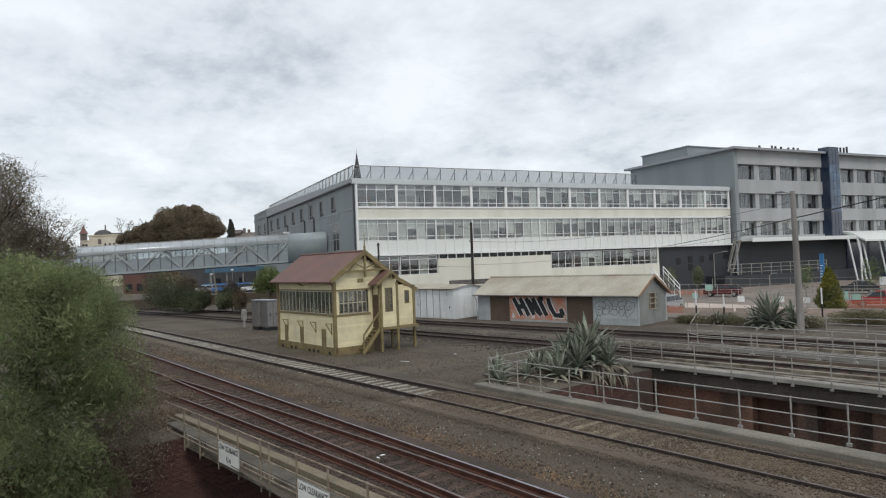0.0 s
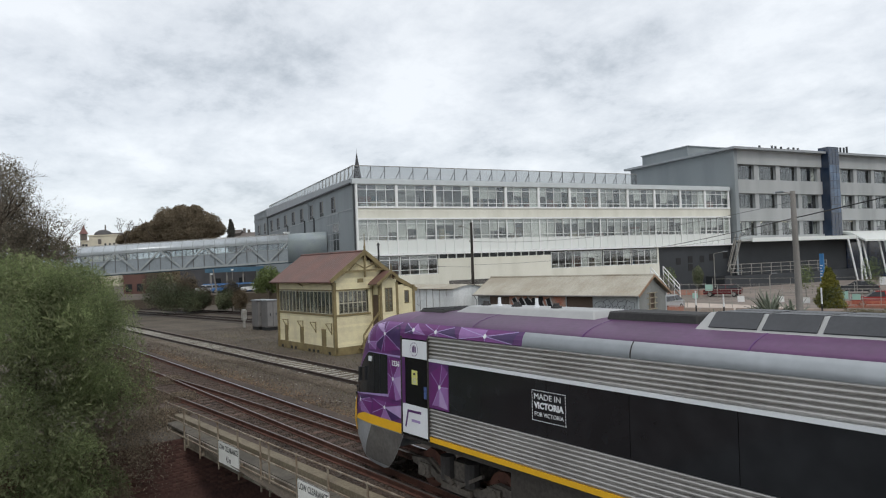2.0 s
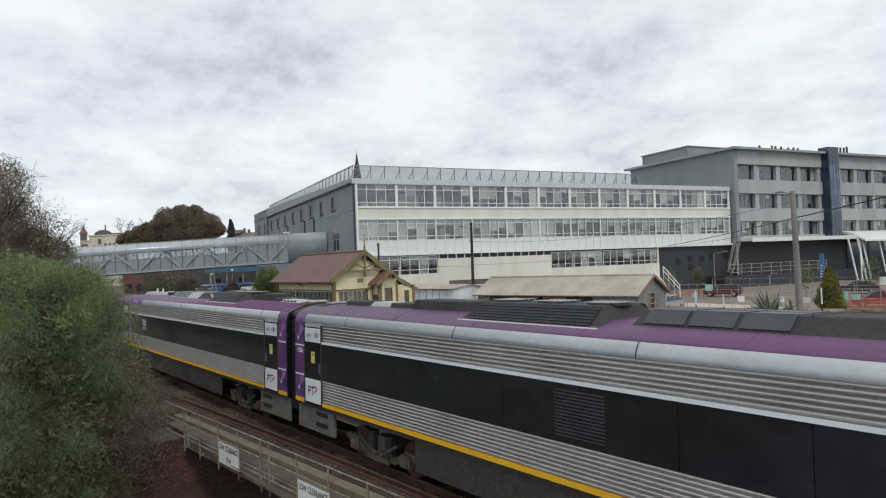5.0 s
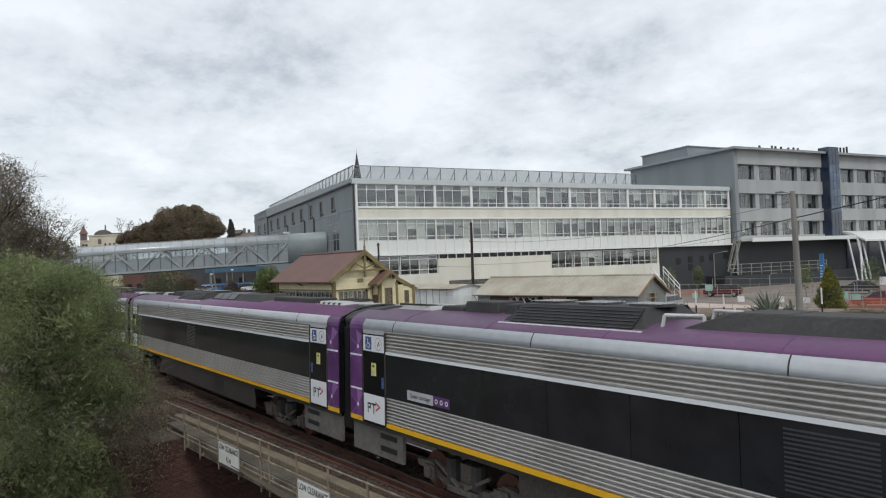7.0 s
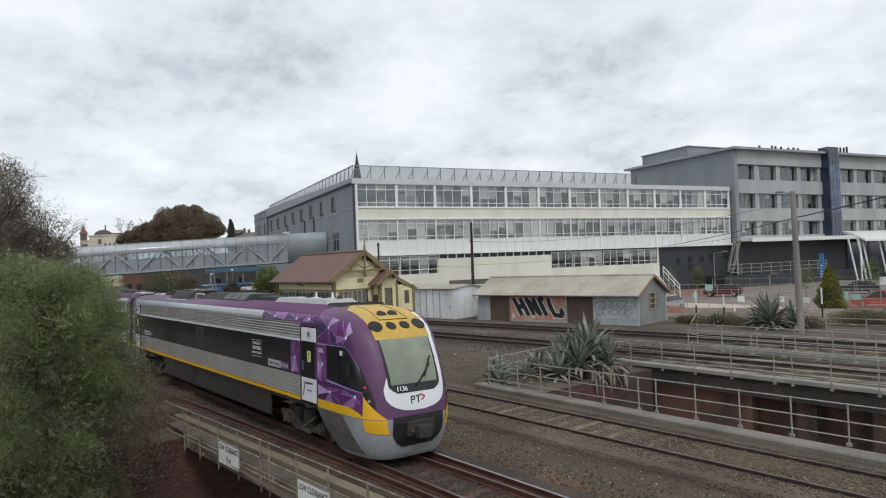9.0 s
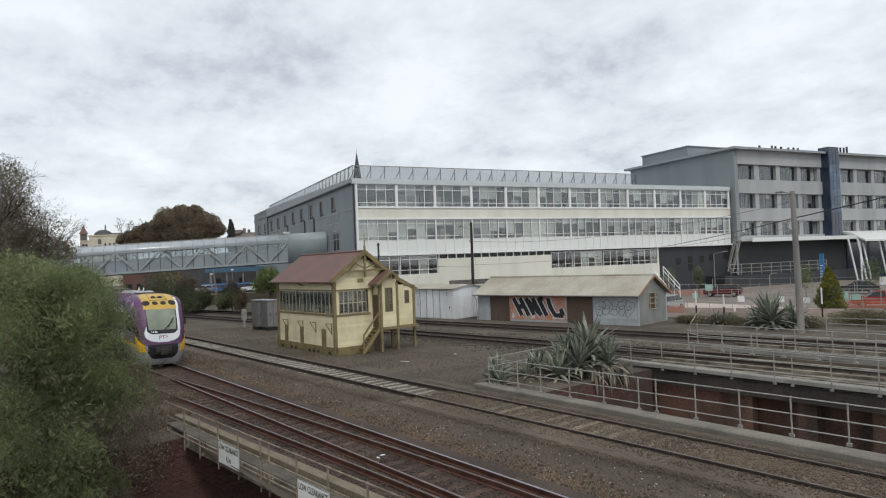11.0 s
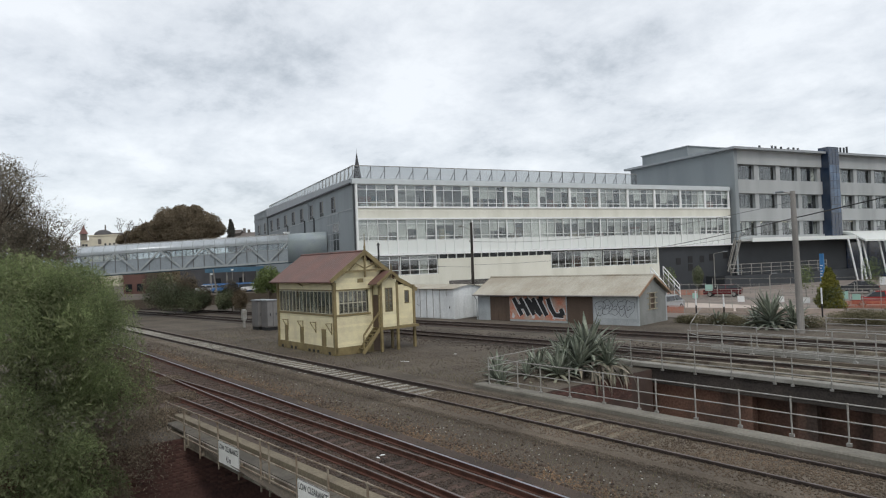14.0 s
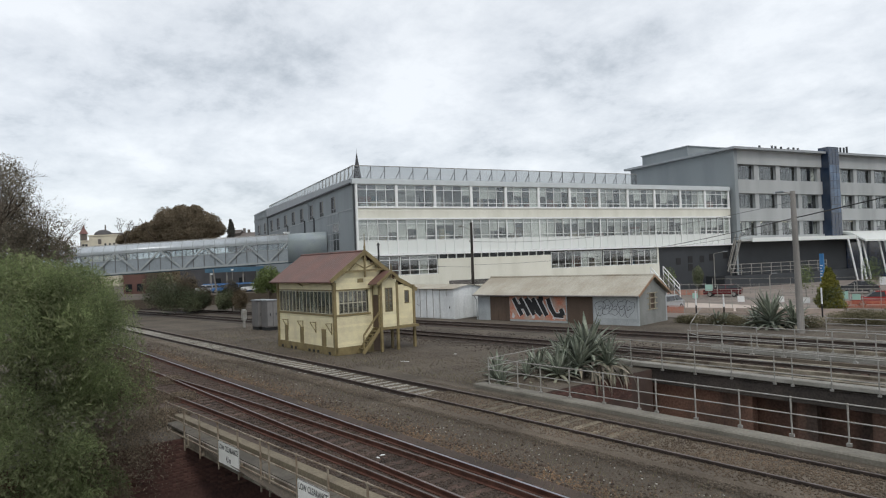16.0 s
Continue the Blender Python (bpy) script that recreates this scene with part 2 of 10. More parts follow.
def words(name, text, size, material, parent, m, label="", width=1.0, bold=0.0):
    """Lettering in the built-in font, as a mesh; it lies in the local x-y plane."""
    cu = bpy.data.curves.new(name, 'FONT')
    cu.body, cu.size, cu.extrude, cu.offset = text, size, 0.002, bold
    cu.align_x, cu.align_y = 'CENTER', 'CENTER'
    cu.resolution_u = 3
    tmp = bpy.data.objects.new(name, cu)
    me = bpy.data.meshes.new_from_object(tmp)
    bpy.data.objects.remove(tmp)
    for v in me.vertices:
        v.co.x *= width
    me.materials.clear()
    me.materials.append(material)
    ob = new(name, me)
    ob.parent = parent
    ob.matrix_basis = m
    return tagged(ob, label)


def lattice(bm, xs, zs, w, y0, y1, x0, x1, z0, z1):
    """A flat frame in one piece: upright bars at xs and level bars at zs, w wide, within the given bounds."""
    def cuts(at, a, b):
        c = {a, b}
        for v in at:
            c |= {max(a, v - w / 2), min(b, v + w / 2)}
        return sorted(c)
    cx, cz = cuts(xs, x0, x1), cuts(zs, z0, z1)
    solid = {}
    for i, (a, b) in enumerate(zip(cx, cx[1:])):
        for j, (c, d) in enumerate(zip(cz, cz[1:])):
            solid[i, j] = any(abs((a + b) / 2 - v) < w / 2 for v in xs) or any(abs((c + d) / 2 - v) < w / 2 for v in zs)
    vs = {}

    def v(i, j, y):
        if (i, j, y) not in vs:
            vs[i, j, y] = bm.verts.new((cx[i], y, cz[j]))
        return vs[i, j, y]
    for (i, j), s in solid.items():
        if not s:
            continue
        for y in (y0, y1):
            bm.faces.new((v(i, j, y), v(i + 1, j, y), v(i + 1, j + 1, y), v(i, j + 1, y)))
        for di, dj, p, q in ((-1, 0, (i, j), (i, j + 1)), (1, 0, (i + 1, j), (i + 1, j + 1)), (0, -1, (i, j), (i + 1, j)), (0, 1, (i, j + 1), (i + 1, j + 1))):
            if not solid.get((i + di, j + dj)):
                bm.faces.new((v(*p, y0), v(*q, y0), v(*q, y1), v(*p, y1)))

# ---- ground, road cutting and bridge decks ----
G0 = -0.22                                  # yard level
PIT = -5.6                                  # road level in the cutting


def kerb_y(x):
    return 17.85 + 0.03 * (x + 21)


SOOT_BRICK = mat("soot_stained_brick", (0.30, 0.16, 0.11), 0.9, var=0.3, scale=0.7, fine=10, bump=0.2, col2=(0.10, 0.07, 0.055), streak=2.5)


UNDER_BRICK = mat("dark_red_brick", (0.115, 0.056, 0.045), 0.9, var=0.3, scale=0.8, fine=10, bump=0.2, col2=(0.07, 0.038, 0.032))


PALE_KERB = mat("pale_concrete_edge_beam", (0.33, 0.315, 0.28), 0.85, var=0.15, scale=0.8, fine=16, bump=0.15, col2=(0.23, 0.22, 0.19), streak=2)


def make_ground():
    bm = bmesh.new()
    # strips between the cuttings: x0, x1, y0, y1
    for x0, x1, y0, y1 in ((-2500, -22.5, -2500, 6.4), (-2500, 70, 6.4, 18.1), (-2500, -18.8, 18.1, 26.8), (-2500, 70, 26.8, 32.3),
                           (-2500, -19.5, 32.3, 34.8), (-2500, 70, 34.8, 2500), (70, 2500, -2500, 2500), (-22.5, 70, -2500, -40)):
        nx, ny = max(1, int(min(40, (x1 - x0) / 2))), max(1, int(min(40, (y1 - y0) / 2)))
        v = [[bm.verts.new((x0 + (x1 - x0) * i / nx, y0 + (y1 - y0) * j / ny, G0)) for j in range(ny + 1)] for i in range(nx + 1)]
        for i in range(nx):
            for j in range(ny):
                bm.faces.new((v[i][j], v[i + 1][j], v[i + 1][j + 1], v[i][j + 1]))
    setting("ground", bm, GROUND)
    bm = bmesh.new()
    for x0, x1, y0, y1 in ((-24.5, 70, -40, 60),):
        box(bm, x0, x1, y0, y1, PIT - 0.3, PIT)
    setting("road", bm, mat("asphalt", (0.05, 0.05, 0.052), 0.9, var=0.2, scale=0.5, fine=30, bump=0.3))
    # bridge decks over the road
    for name, y0, y1, dz in (("deck_1", 7.4, 18.1, -0.8), ("deck_2", 26.85, 32.3, -0.7), ("deck_3", 34.8, 42.5, -0.85)):
        setting(name, boxes((-22.4 if dz > -0.83 and y0 < 10 else -23.9, 70, y0, y1, dz, G0 - 0.01)), DARK_CONCRETE)
    # abutment walls of the cutting
    setting("wall_abutment_near", boxes((-23.5, -22.5, -40, 7.4, PIT, G0 - 0.02)), UNDER_BRICK)
    setting("wall_abutment_deck", boxes((-23.5, -22.5, 7.4, 18.0, PIT, -0.81)), UNDER_BRICK)
    setting("wall_abutment_mid", boxes((-22.4, -18.8, 18.0, 26.8, PIT, G0 - 0.02), (-22.4, -19.5, 26.8, 60, PIT, G0 - 0.02)), MORTAR)
    setting("wall_close_far", boxes((-22.4, 70, 59, 60, PIT, G0 - 0.02)), DARK_CONCRETE)
    setting("wall_close_end", boxes((69, 70, -40, 60, PIT, G0)), DARK_CONCRETE)
    # brick piers that carry the second deck
    for i, (x0, x1) in enumerate(((-19.4, -14.35), (-12.5, -11.75), (-9.8, -6.6), (-5.0, -3.0), (-1, 6), (10, 16))):
        setting("wall_pier_%d" % (i + 1), boxes((x0, x1, 27.5, 27.9, PIT, -0.71)), SOOT_BRICK)
    setting("wall_pier_back", boxes((-22.3, 40, 28.6, 29.0, PIT, -0.71)), SOOT_BRICK)
    # kerb along the edges of the decks
    bm = bmesh.new()
    path = [(x, 17.91, 0) for x in range(-21, 41, 2)]
    sweep(bm, path, ((-0.29, -0.75), (0.3, -0.75), (0.3, 0.10), (0.27, 0.14), (-0.25, 0.14), (-0.29, 0.10)))
    setting("trim_kerb_near", bm, CONCRETE)
    bm = bmesh.new()
    sweep(bm, [(x, 26.95, 0) for x in (-21.5, 0, 40)], ((-0.2, -0.12), (0.26, -0.12), (0.26, 0.02), (0.22, 0.05), (-0.17, 0.05), (-0.2, 0.02)))
    setting("trim_kerb_middle", bm, PALE_KERB)
    bm = bmesh.new()
    sweep(bm, [(x, 27.02, 0) for x in (-18.9, 0, 40)], ((-0.16, -0.86), (0.3, -0.86), (0.3, -0.124), (-0.16, -0.124)))
    setting("trim_girder_middle", bm, DARK_CONCRETE)
    bm = bmesh.new()
    sweep(bm, [(x, 32.2 + 0.02 * (x + 20), 0) for x in (-23, 0, 40)], ((-0.14, -0.6), (0.14, -0.6), (0.14, 0.0), (-0.14, 0.0)))
    setting("trim_kerb_far", bm, BALLAST)
    bm = bmesh.new()
    sweep(bm, [(x, 34.65, 0) for x in (-20.2, 0, 40)], ((-0.2, -0.3), (0.2, -0.3), (0.2, 0.0), (-0.2, 0.0)))
    setting("trim_edge_far", bm, PALE_KERB)
    bm = bmesh.new()
    sweep(bm, [(x, 34.72, 0) for x in (-20.2, 0, 40)], ((-0.2, -0.9), (0.2, -0.9), (0.2, -0.304), (-0.2, -0.304)))
    setting("trim_girder_far", bm, DARK_CONCRETE)

    # long weathered timbers that carry the rails over the second and third decks
    tim = mat("weathered_deck_timber", (0.26, 0.23, 0.175), 0.9, var=0.25, scale=1.2, fine=18, bump=0.2, col2=(0.08, 0.062, 0.045))
    for i, (y, z) in enumerate(((27.65, -0.06), (28.6, -0.12), (29.6, -0.1), (31.2, -0.06), (36.7, -0.08), (41.2, -0.05))):
        bm = bmesh.new()
        sweep(bm, [(x, y + 0.05 * (x + 20), 0) for x in (-20, 0, 40)], ((-0.15, z - 0.2), (0.15, z - 0.2), (0.15, z), (-0.15, z)))
        setting("trim_deck_timber_%d" % (i + 1), bm, tim)


make_ground()

# ---- railway tracks ----
RAIL_FOOT = ((-0.065, -0.16), (0.065, -0.16), (0.065, -0.145), (0.012, -0.13), (0.012, -0.05), (0.034, -0.04), (0.034, -0.006),
             (-0.034, -0.006), (-0.034, -0.04), (-0.012, -0.05), (-0.012, -0.13), (-0.065, -0.145))
RAIL_HEAD = ((-0.032, -0.006), (0.032, -0.006), (0.030, 0.0), (-0.030, 0.0))


def offset_path(path, d):
    out = []
    for i, p in enumerate(path):
        a, b = Vector(path[max(i - 1, 0)]), Vector(path[min(i + 1, len(path) - 1)])
        t = (b - a).normalized()
        out.append(Vector(p) + Vector((-t.y, t.x, 0)) * d)
    return out


def make_track(path, label, head, sleeper_mat, sleepers, pale=None, gauge=1.635):
    """Rails on sleepers along a level path; sleepers: the stretch of x in which they show."""
    tr = thing("railway_track", label, "railway track", "railway tracks")
    for s in (-1, 1):
        bm = bmesh.new()
        sweep(bm, offset_path(path, s * gauge / 2), RAIL_FOOT)
        rail = part("rail", bm, RAIL if head is RAILTOP or pale is None and sleepers[1] < 0 else RAIL_OLD, tr)
        bm = bmesh.new()
        sweep(bm, offset_path(path, s * gauge / 2), RAIL_HEAD)
        part("rail_head", bm, RAILWORN if head is RAILTOP and s < 0 else head, rail)
    first = {}
    L, acc = 0.0, 0.0
    for a, b in zip(path, path[1:]):
        a, b = Vector(a), Vector(b)
        seg = (b - a).length
        while acc < L + seg:
            p = a + (b - a) * ((acc - L) / seg)
            acc += 0.66
            if not sleepers[0] < p.x < sleepers[1]:
                continue
            mt = pale[2] if pale and pale[0] < p.x < pale[1] else sleeper_mat
            sink = -0.165 if not pale or p.x < pale[1] else -0.084
            m = Matrix.Translation(p + Vector((0, random.uniform(-0.04, 0.04), sink + random.uniform(-0.008, 0.006)))) @ pose(0, 0, 0, 0, 0, math.degrees(math.atan2(b.y - a.y, b.x - a.x)) + random.uniform(-1.5, 1.5))
            if mt not in first:
                half = 0.92 if pale else 1.3
                first[mt] = part("sleeper", boxes((-0.125, 0.125, -half, half, -0.13, 0)), mt, tr, m=m, bevel=0.012)
            else:
                again("sleeper", first[mt], tr, m)
        L += seg
    return tr


def main_y(x):
    return 9.95


def branch_y(x):
    u = max(0.0, -12 - x)
    return 9.55 - 0.034 * u - 0.0007 * u * u


def siding_y(x):
    return 16.1 + 0.0166 * (x + 7)


def third_y(x):
    return 30.4 + 0.098 * (x + 26) - 0.0002 * (x + 26) ** 2


def fourth_y(x):
    return 37.6 + 0.125 * (x + 26) - 0.0003 * (x + 26) ** 2


def line(fn, x0, x1, step=3.0):
    k = int((x1 - x0) / step)
    return [(x0 + (x1 - x0) * i / k, fn(x0 + (x1 - x0) * i / k), 0) for i in range(k + 1)]


BURIED = mat("dusty_buried_sleeper", (0.18, 0.152, 0.108), 0.95, var=0.3, scale=2, fine=22, bump=0.3, rnd=0.35)
make_track(line(main_y, -190, 40), "polished rails of the main line on rusty dark sleepers", RAILTOP, TIMBER, (-60, 3))
make_track(line(branch_y, -75, 40), "rusty diverging rails laid beside the main line", RAILDULL, TIMBER, (-60, -24))
make_track(line(siding_y, -190, 40), "dull rusty siding rails on pale weathered sleepers", RAILDULL, BURIED, (-75, -11), (-75, -19.0, PALE_SLEEPER))
make_track(line(third_y, -190, 40), "rusty rails of a siding past the signal box", RAILDULL, TIMBER, (-60, 10))
make_track(line(fourth_y, -150, 40), "rusty rails of a disused siding beside the shed", RAILDULL, TIMBER, (-60, 10))

# ---- hospital: a long glazed wing and a taller grey block ----
HX = Vector((0.20739951, 0.97825633, 0))     # along the front
HY = Vector((-0.97825633, 0.20739951, 0))    # along the side, away from the front
HOSP = Matrix.Translation((-65.7637, 38.0939, 0)) @ Matrix((HX, HY, (0, 0, 1))).transposed().to_4x4()
BAY = 5.033


def tube_mat():
    m = bpy.data.materials.new("fluorescent_tube")
    m.use_nodes = True
    b = m.node_tree.nodes["Principled BSDF"]
    b.inputs["Base Color"].default_value = (0.8, 0.8, 0.75, 1)
    b.inputs["Emission Color"].default_value = (1.0, 0.9, 0.68, 1)
    b.inputs["Emission Strength"].default_value = 2.0
    return m


TUBE = tube_mat()
POST_DARK = mat("dark_screen_post", (0.13, 0.135, 0.14), 0.5, 0.3, var=0.1, scale=2, bump=0.0)
DULL_PANE = mat("dull_dark_pane", (0.035, 0.036, 0.04), 0.45, var=0.3, scale=1.0, bump=0.0, rnd=0.5, spec=0.1)
DIM_GLASS = mat("dim_window_glass", (0.03, 0.034, 0.038), 0.12, var=0.3, scale=1.5, bump=0.0, rnd=0.4, spec=0.4)


def glazing(wall, x0, x1, z0, z1, cols, rows, y=0.06, bars=0.07, material=MUNTIN, blinds=0.5):
    """One window in a front: a frame with its bars, a pane for each column, and blinds behind some of them."""
    bm = bmesh.new()
    lattice(bm, [x0 + (x1 - x0) * c / cols for c in range(cols + 1)], rows, bars, y - 0.035, y + 0.035, x0 - bars / 2, x1 + bars / 2, z0, z1)
    win = part("window", bm, material, wall)
    w = (x1 - x0) / cols
    for c in range(cols):
        xa, xb = x0 + w * c + bars / 2, x0 + w * (c + 1) - bars / 2
        p = part("pane", boxes((xa, xb, y - 0.006, y + 0.006, z0, z1)), GLASS, win)
        p.visible_shadow = False
        if random.random() < blinds:
            drop = random.choice((1, 1, 0.75, 0.6, 0.45, 0.3, 0.2))
            bm = bmesh.new()
            k = max(3, int(w / 0.16))
            for i in range(k):
                a = xa + (xb - xa) * i / k
                box(bm, a + 0.01, a + (xb - xa) / k - 0.01, y + 0.1, y + 0.12, z1 - (z1 - z0) * drop, z1)
            part("blind", bm, BLIND, win)
    return win


def make_wing():
    h = thing("hospital_wing", "long white and cream three-storey hospital wing with glazed bays", "building", m=HOSP)
    W, D = 61.0, 65.0
    # floors, rooms and the core
    part("floor_slab", boxes((0.3, W, 0.2, D - 0.3, 10.7, 11.2)), ROOM, h)
    part("floor_slab", boxes((0.3, W, 0.2, D - 0.3, 6.45, 7.0)), ROOM, h)
    part("floor_slab", boxes((0.3, 45.7, 0.2, D - 0.3, 2.7, 3.1)), ROOM, h)
    part("roof", boxes((0.0, W, 0.1, D, 14.75, 15.2)), SLATE_TRIM, h)
    part("core_wall", boxes((0.3, W, 5.2, 5.5, 0, 14.75)), ROOM, h)
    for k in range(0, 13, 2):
        part("partition", boxes((max(0.4, k * BAY - 0.05), k * BAY + 0.1, 0.5, 5.2, 3, 14.7)), ROOM_SHADE, h)
    part("side_wall", boxes((0.0, 0.3, 0.35, 4.9, 0, 14.76), (0.0, 0.3, 4.9, 49.4, 0, 12.0), (0.0, 0.3, 4.9, 49.4, 14.08, 14.76),
                            (0.0, 0.3, 49.4, 50.5, 0, 14.76)), SLATE, h, "blue-grey rendered end wall")
    ws = ((7.1, 9.15), (12.7, 14.6), (18.0, 20.0), (23.6, 25.7), (29.0, 31.3), (34.6, 37.0), (40.4, 42.8), (46.1, 48.4))
    edges = [4.9] + [e for w in ws for e in w] + [49.4]
    for a, b in zip(edges[0::2], edges[1::2]):
        part("wall_pier", boxes((0.0, 0.3, a, b, 12.0, 14.08)), SLATE, h)

    def side_window(a, b, x=0.0, z0=12.0, z1=14.08):
        m = a + (b - a) * 0.45
        win = part("window", boxes((x + 0.02, x + 0.08, a, a + 0.07, z0, z1), (x + 0.02, x + 0.08, b - 0.07, b, z0, z1), (x + 0.02, x + 0.08, m, m + 0.08, z0, z1),
                                   (x + 0.02, x + 0.08, a, b, z0 + 0.45, z0 + 0.5), (x + 0.02, x + 0.08, a, b, z1 - 0.07, z1), (x - 0.05, x + 0.08, a - 0.05, b + 0.05, z0 - 0.06, z0)), SLATE_TRIM, h)
        part("pane", boxes((x + 0.045, x + 0.065, a + 0.05, b - 0.05, z0 + 0.05, z1 - 0.05)), DULL_PANE, win)
        part("blind", boxes((x + 0.03, x + 0.04, a + 0.1, a + 0.1 + (m - a) * 0.6, z0 + 0.5, z1 - 0.1)), ROOM, win)
    for a, b in ws:
        side_window(a, b)
    # tall glazed stair panel near the front corner
    bm = bmesh.new()
    lattice(bm, (5.8, 7.1, 8.4, 9.7, 11.0), (7.2, 8.6, 9.4, 10.6, 11.8), 0.09, -0.0, 0.06, 5.7, 11.1, 7.1, 11.84)
    bm.transform(Matrix.Rotation(radians(90), 4, 'Z'))
    win = part("window", bm, SLATE_TRIM, h)
    part("panel", boxes((-0.03, -0.01, 8.4, 11.0, 7.2, 11.8)), SLATE, win)
    part("pane", boxes((-0.03, -0.01, 5.8, 8.4, 7.2, 10.6)), DIM_GLASS, win)
    part("panel", boxes((-0.03, -0.01, 5.8, 8.4, 10.6, 11.8)), SLATE, win)
    part("side_room_wall", boxes((4.2, 4.4, 5.5, 50.4, 0, 14.7)), ROOM_SHADE, h)
    part("end_block", boxes((0.0, 6.0, 50.5, 64.5, 0, 16.25), (-0.25, 0.0, 50.5, 50.9, 8, 16.3)), SLATE, h, "blue-grey block at the far end of the side wall")
    part("end_block_coping", boxes((-0.12, 6.1, 50.5, 64.6, 16.25, 16.4)), SLATE_TRIM, h)
    for a, b in ((51.6, 53.8), (57.9, 60.2)):
        side_window(a, b, -0.17, 11.9, 13.95)
    # parapet that rises towards the far end
    bm = bmesh.new()
    f = [bm.verts.new(p) for p in ((-0.16, 0.0, 14.78), (0.05, 0.0, 14.78), (0.05, 0.0, 15.32), (-0.16, 0.0, 15.32), (-0.16, 50.5, 14.78), (0.05, 50.5, 14.78), (0.05, 50.5, 16.4), (-0.16, 50.5, 16.4))]
    for q in ((0, 1, 2, 3), (7, 6, 5, 4), (0, 4, 5, 1), (1, 5, 6, 2), (2, 6, 7, 3), (3, 7, 4, 0)):
        bm.faces.new([f[i] for i in q])
    part("roof_fascia", bm, SLATE_TRIM, h)
    part("eaves_gutter", boxes((-0.3, -0.16, 0.3, 50.4, 14.72, 14.88)), CHARCOAL, h)
    part("side_belt", boxes((-0.04, 0.0, 0.4, 50.4, 11.84, 11.94)), SLATE_TRIM, h)
    for y, z in ((17.4, 10.1), (22.7, 10.3), (33.8, 10.6), (50.2, 10.5)):
        bm = bmesh.new()
        tube(bm, (-0.1, y, z), (-0.1, y, 12.1 if y < 40 else 14.7), 0.09)
        part("downpipe", bm, CHARCOAL, h)
    bm = bmesh.new()
    tube(bm, (-0.1, 20.4, 11.9), (-0.1, 20.4, 14.75), 0.06)
    part("downpipe", bm, SLATE_TRIM, h)
    tube_bm = bmesh.new()
    tube(tube_bm, (0.05, -0.12, 6), (0.05, -0.12, 14.8), 0.09)
    part("corner_downpipe", tube_bm, CHARCOAL, h)
    # front: fascia, bands, panels
    part("front_fascia", boxes((-0.1, W, -0.22, 0.1, 14.69, 15.31)), mat("light_grey_fascia", (0.56, 0.60, 0.61), 0.5, var=0.06, scale=0.5, bump=0.02, streak=4), h)
    part("top_sill", boxes((0.3, W, -0.16, 0.1, 11.88, 12.02)), WHITE_METAL, h)
    part("cream_band", boxes((0.3, W, -0.05, 0.15, 10.72, 11.88)), CREAM_PANEL, h, "cream painted spandrel band")
    part("middle_sill", boxes((0.3, W, -0.16, 0.1, 10.54, 10.72)), WHITE_METAL, h)
    part("lower_sill", boxes((0.3, W, -0.3, 0.1, 6.26, 6.48)), WHITE_METAL, h)
    part("corner_trim", boxes((0.25, 0.5, -0.14, 0.15, 6.2, 14.69)), WHITE_METAL, h)
    for b in range(12):
        x0, x1 = (0.5 if b == 0 else b * BAY + 0.36), (b + 1) * BAY + 0.06 + 0.12
        part("mullion", boxes((x1 - 0.02, x1 + 0.30, -0.12, 0.14, 12.02, 14.69)), WHITE_METAL, h)
        glazing(h, x0, x1, 12.02, 14.69, 4, (12.06, 12.55, 14.1, 14.65), blinds=0.62)
        glazing(h, x0 - 0.1, x1 + 0.14, 8.05, 10.54, 4, (8.1, 8.55, 10.05, 10.5), blinds=0.95)
        for c in range(4):
            w = (x1 + 0.24 - x0) / 4
            a = x0 - 0.1 + w * c
            part("panel", boxes((a + 0.02, a + w - 0.02, 0.0, 0.12, 6.5, 8.04)), WHITE_PANEL, h)
        for c in range(4):
            a = x0 - 0.1 + (x1 + 0.24 - x0) / 4 * c
            part("fin", boxes((a - 0.04, a + 0.04, -0.07, 0.0, 6.48, 10.54)), MUNTIN, h)
        part("fin_post", boxes((x1 + 0.05, x1 + 0.2, -0.1, 0.1, 6.48, 10.54)), WHITE_METAL, h)
    # cupboards, beds and screens that show through the glass
    rr = random.Random(12)
    tones = [mat("ward_tone", c, 0.8, var=0.1, scale=1, bump=0.0) for c in ((0.30, 0.16, 0.13), (0.33, 0.27, 0.2), (0.06, 0.065, 0.07), (0.6, 0.6, 0.56), (0.16, 0.2, 0.22), (0.62, 0.56, 0.42), (0.7, 0.7, 0.68))]
    for z in (11.2, 7.0, 3.1):
        for k in range(70):
            x = rr.uniform(1, 58)
            if z < 4 and not (x < 10 or 27 < x < 45):
                continue
            w, hh, y = rr.uniform(0.5, 1.9), rr.uniform(0.9, 2.6), rr.uniform(0.9, 4.2)
            part("ward_furniture", boxes((x, x + w, y, y + 0.5, z, z + hh)), rr.choice(tones), h)
    # ground storey
    for x0, x1, n in ((0.6, 5.4, 4), (5.6, 10.4, 4)):
        glazing(h, x0, x1, 3.9, 6.2, n, (3.95, 4.5, 5.75, 6.15), blinds=0.15)
    for x0, x1, n in ((27.2, 30.6, 3), (30.9, 35.6, 4), (35.9, 40.7, 4), (41.0, 45.7, 4)):
        glazing(h, x0, x1, 3.9, 6.1, n, (3.95, 4.45, 6.05), blinds=0.1)
    part("cream_wall", boxes((10.5, 27.1, -0.02, 0.2, 2.2, 5.75)), CREAM_PANEL, h, "blank cream ground-storey wall")
    bm = bmesh.new()
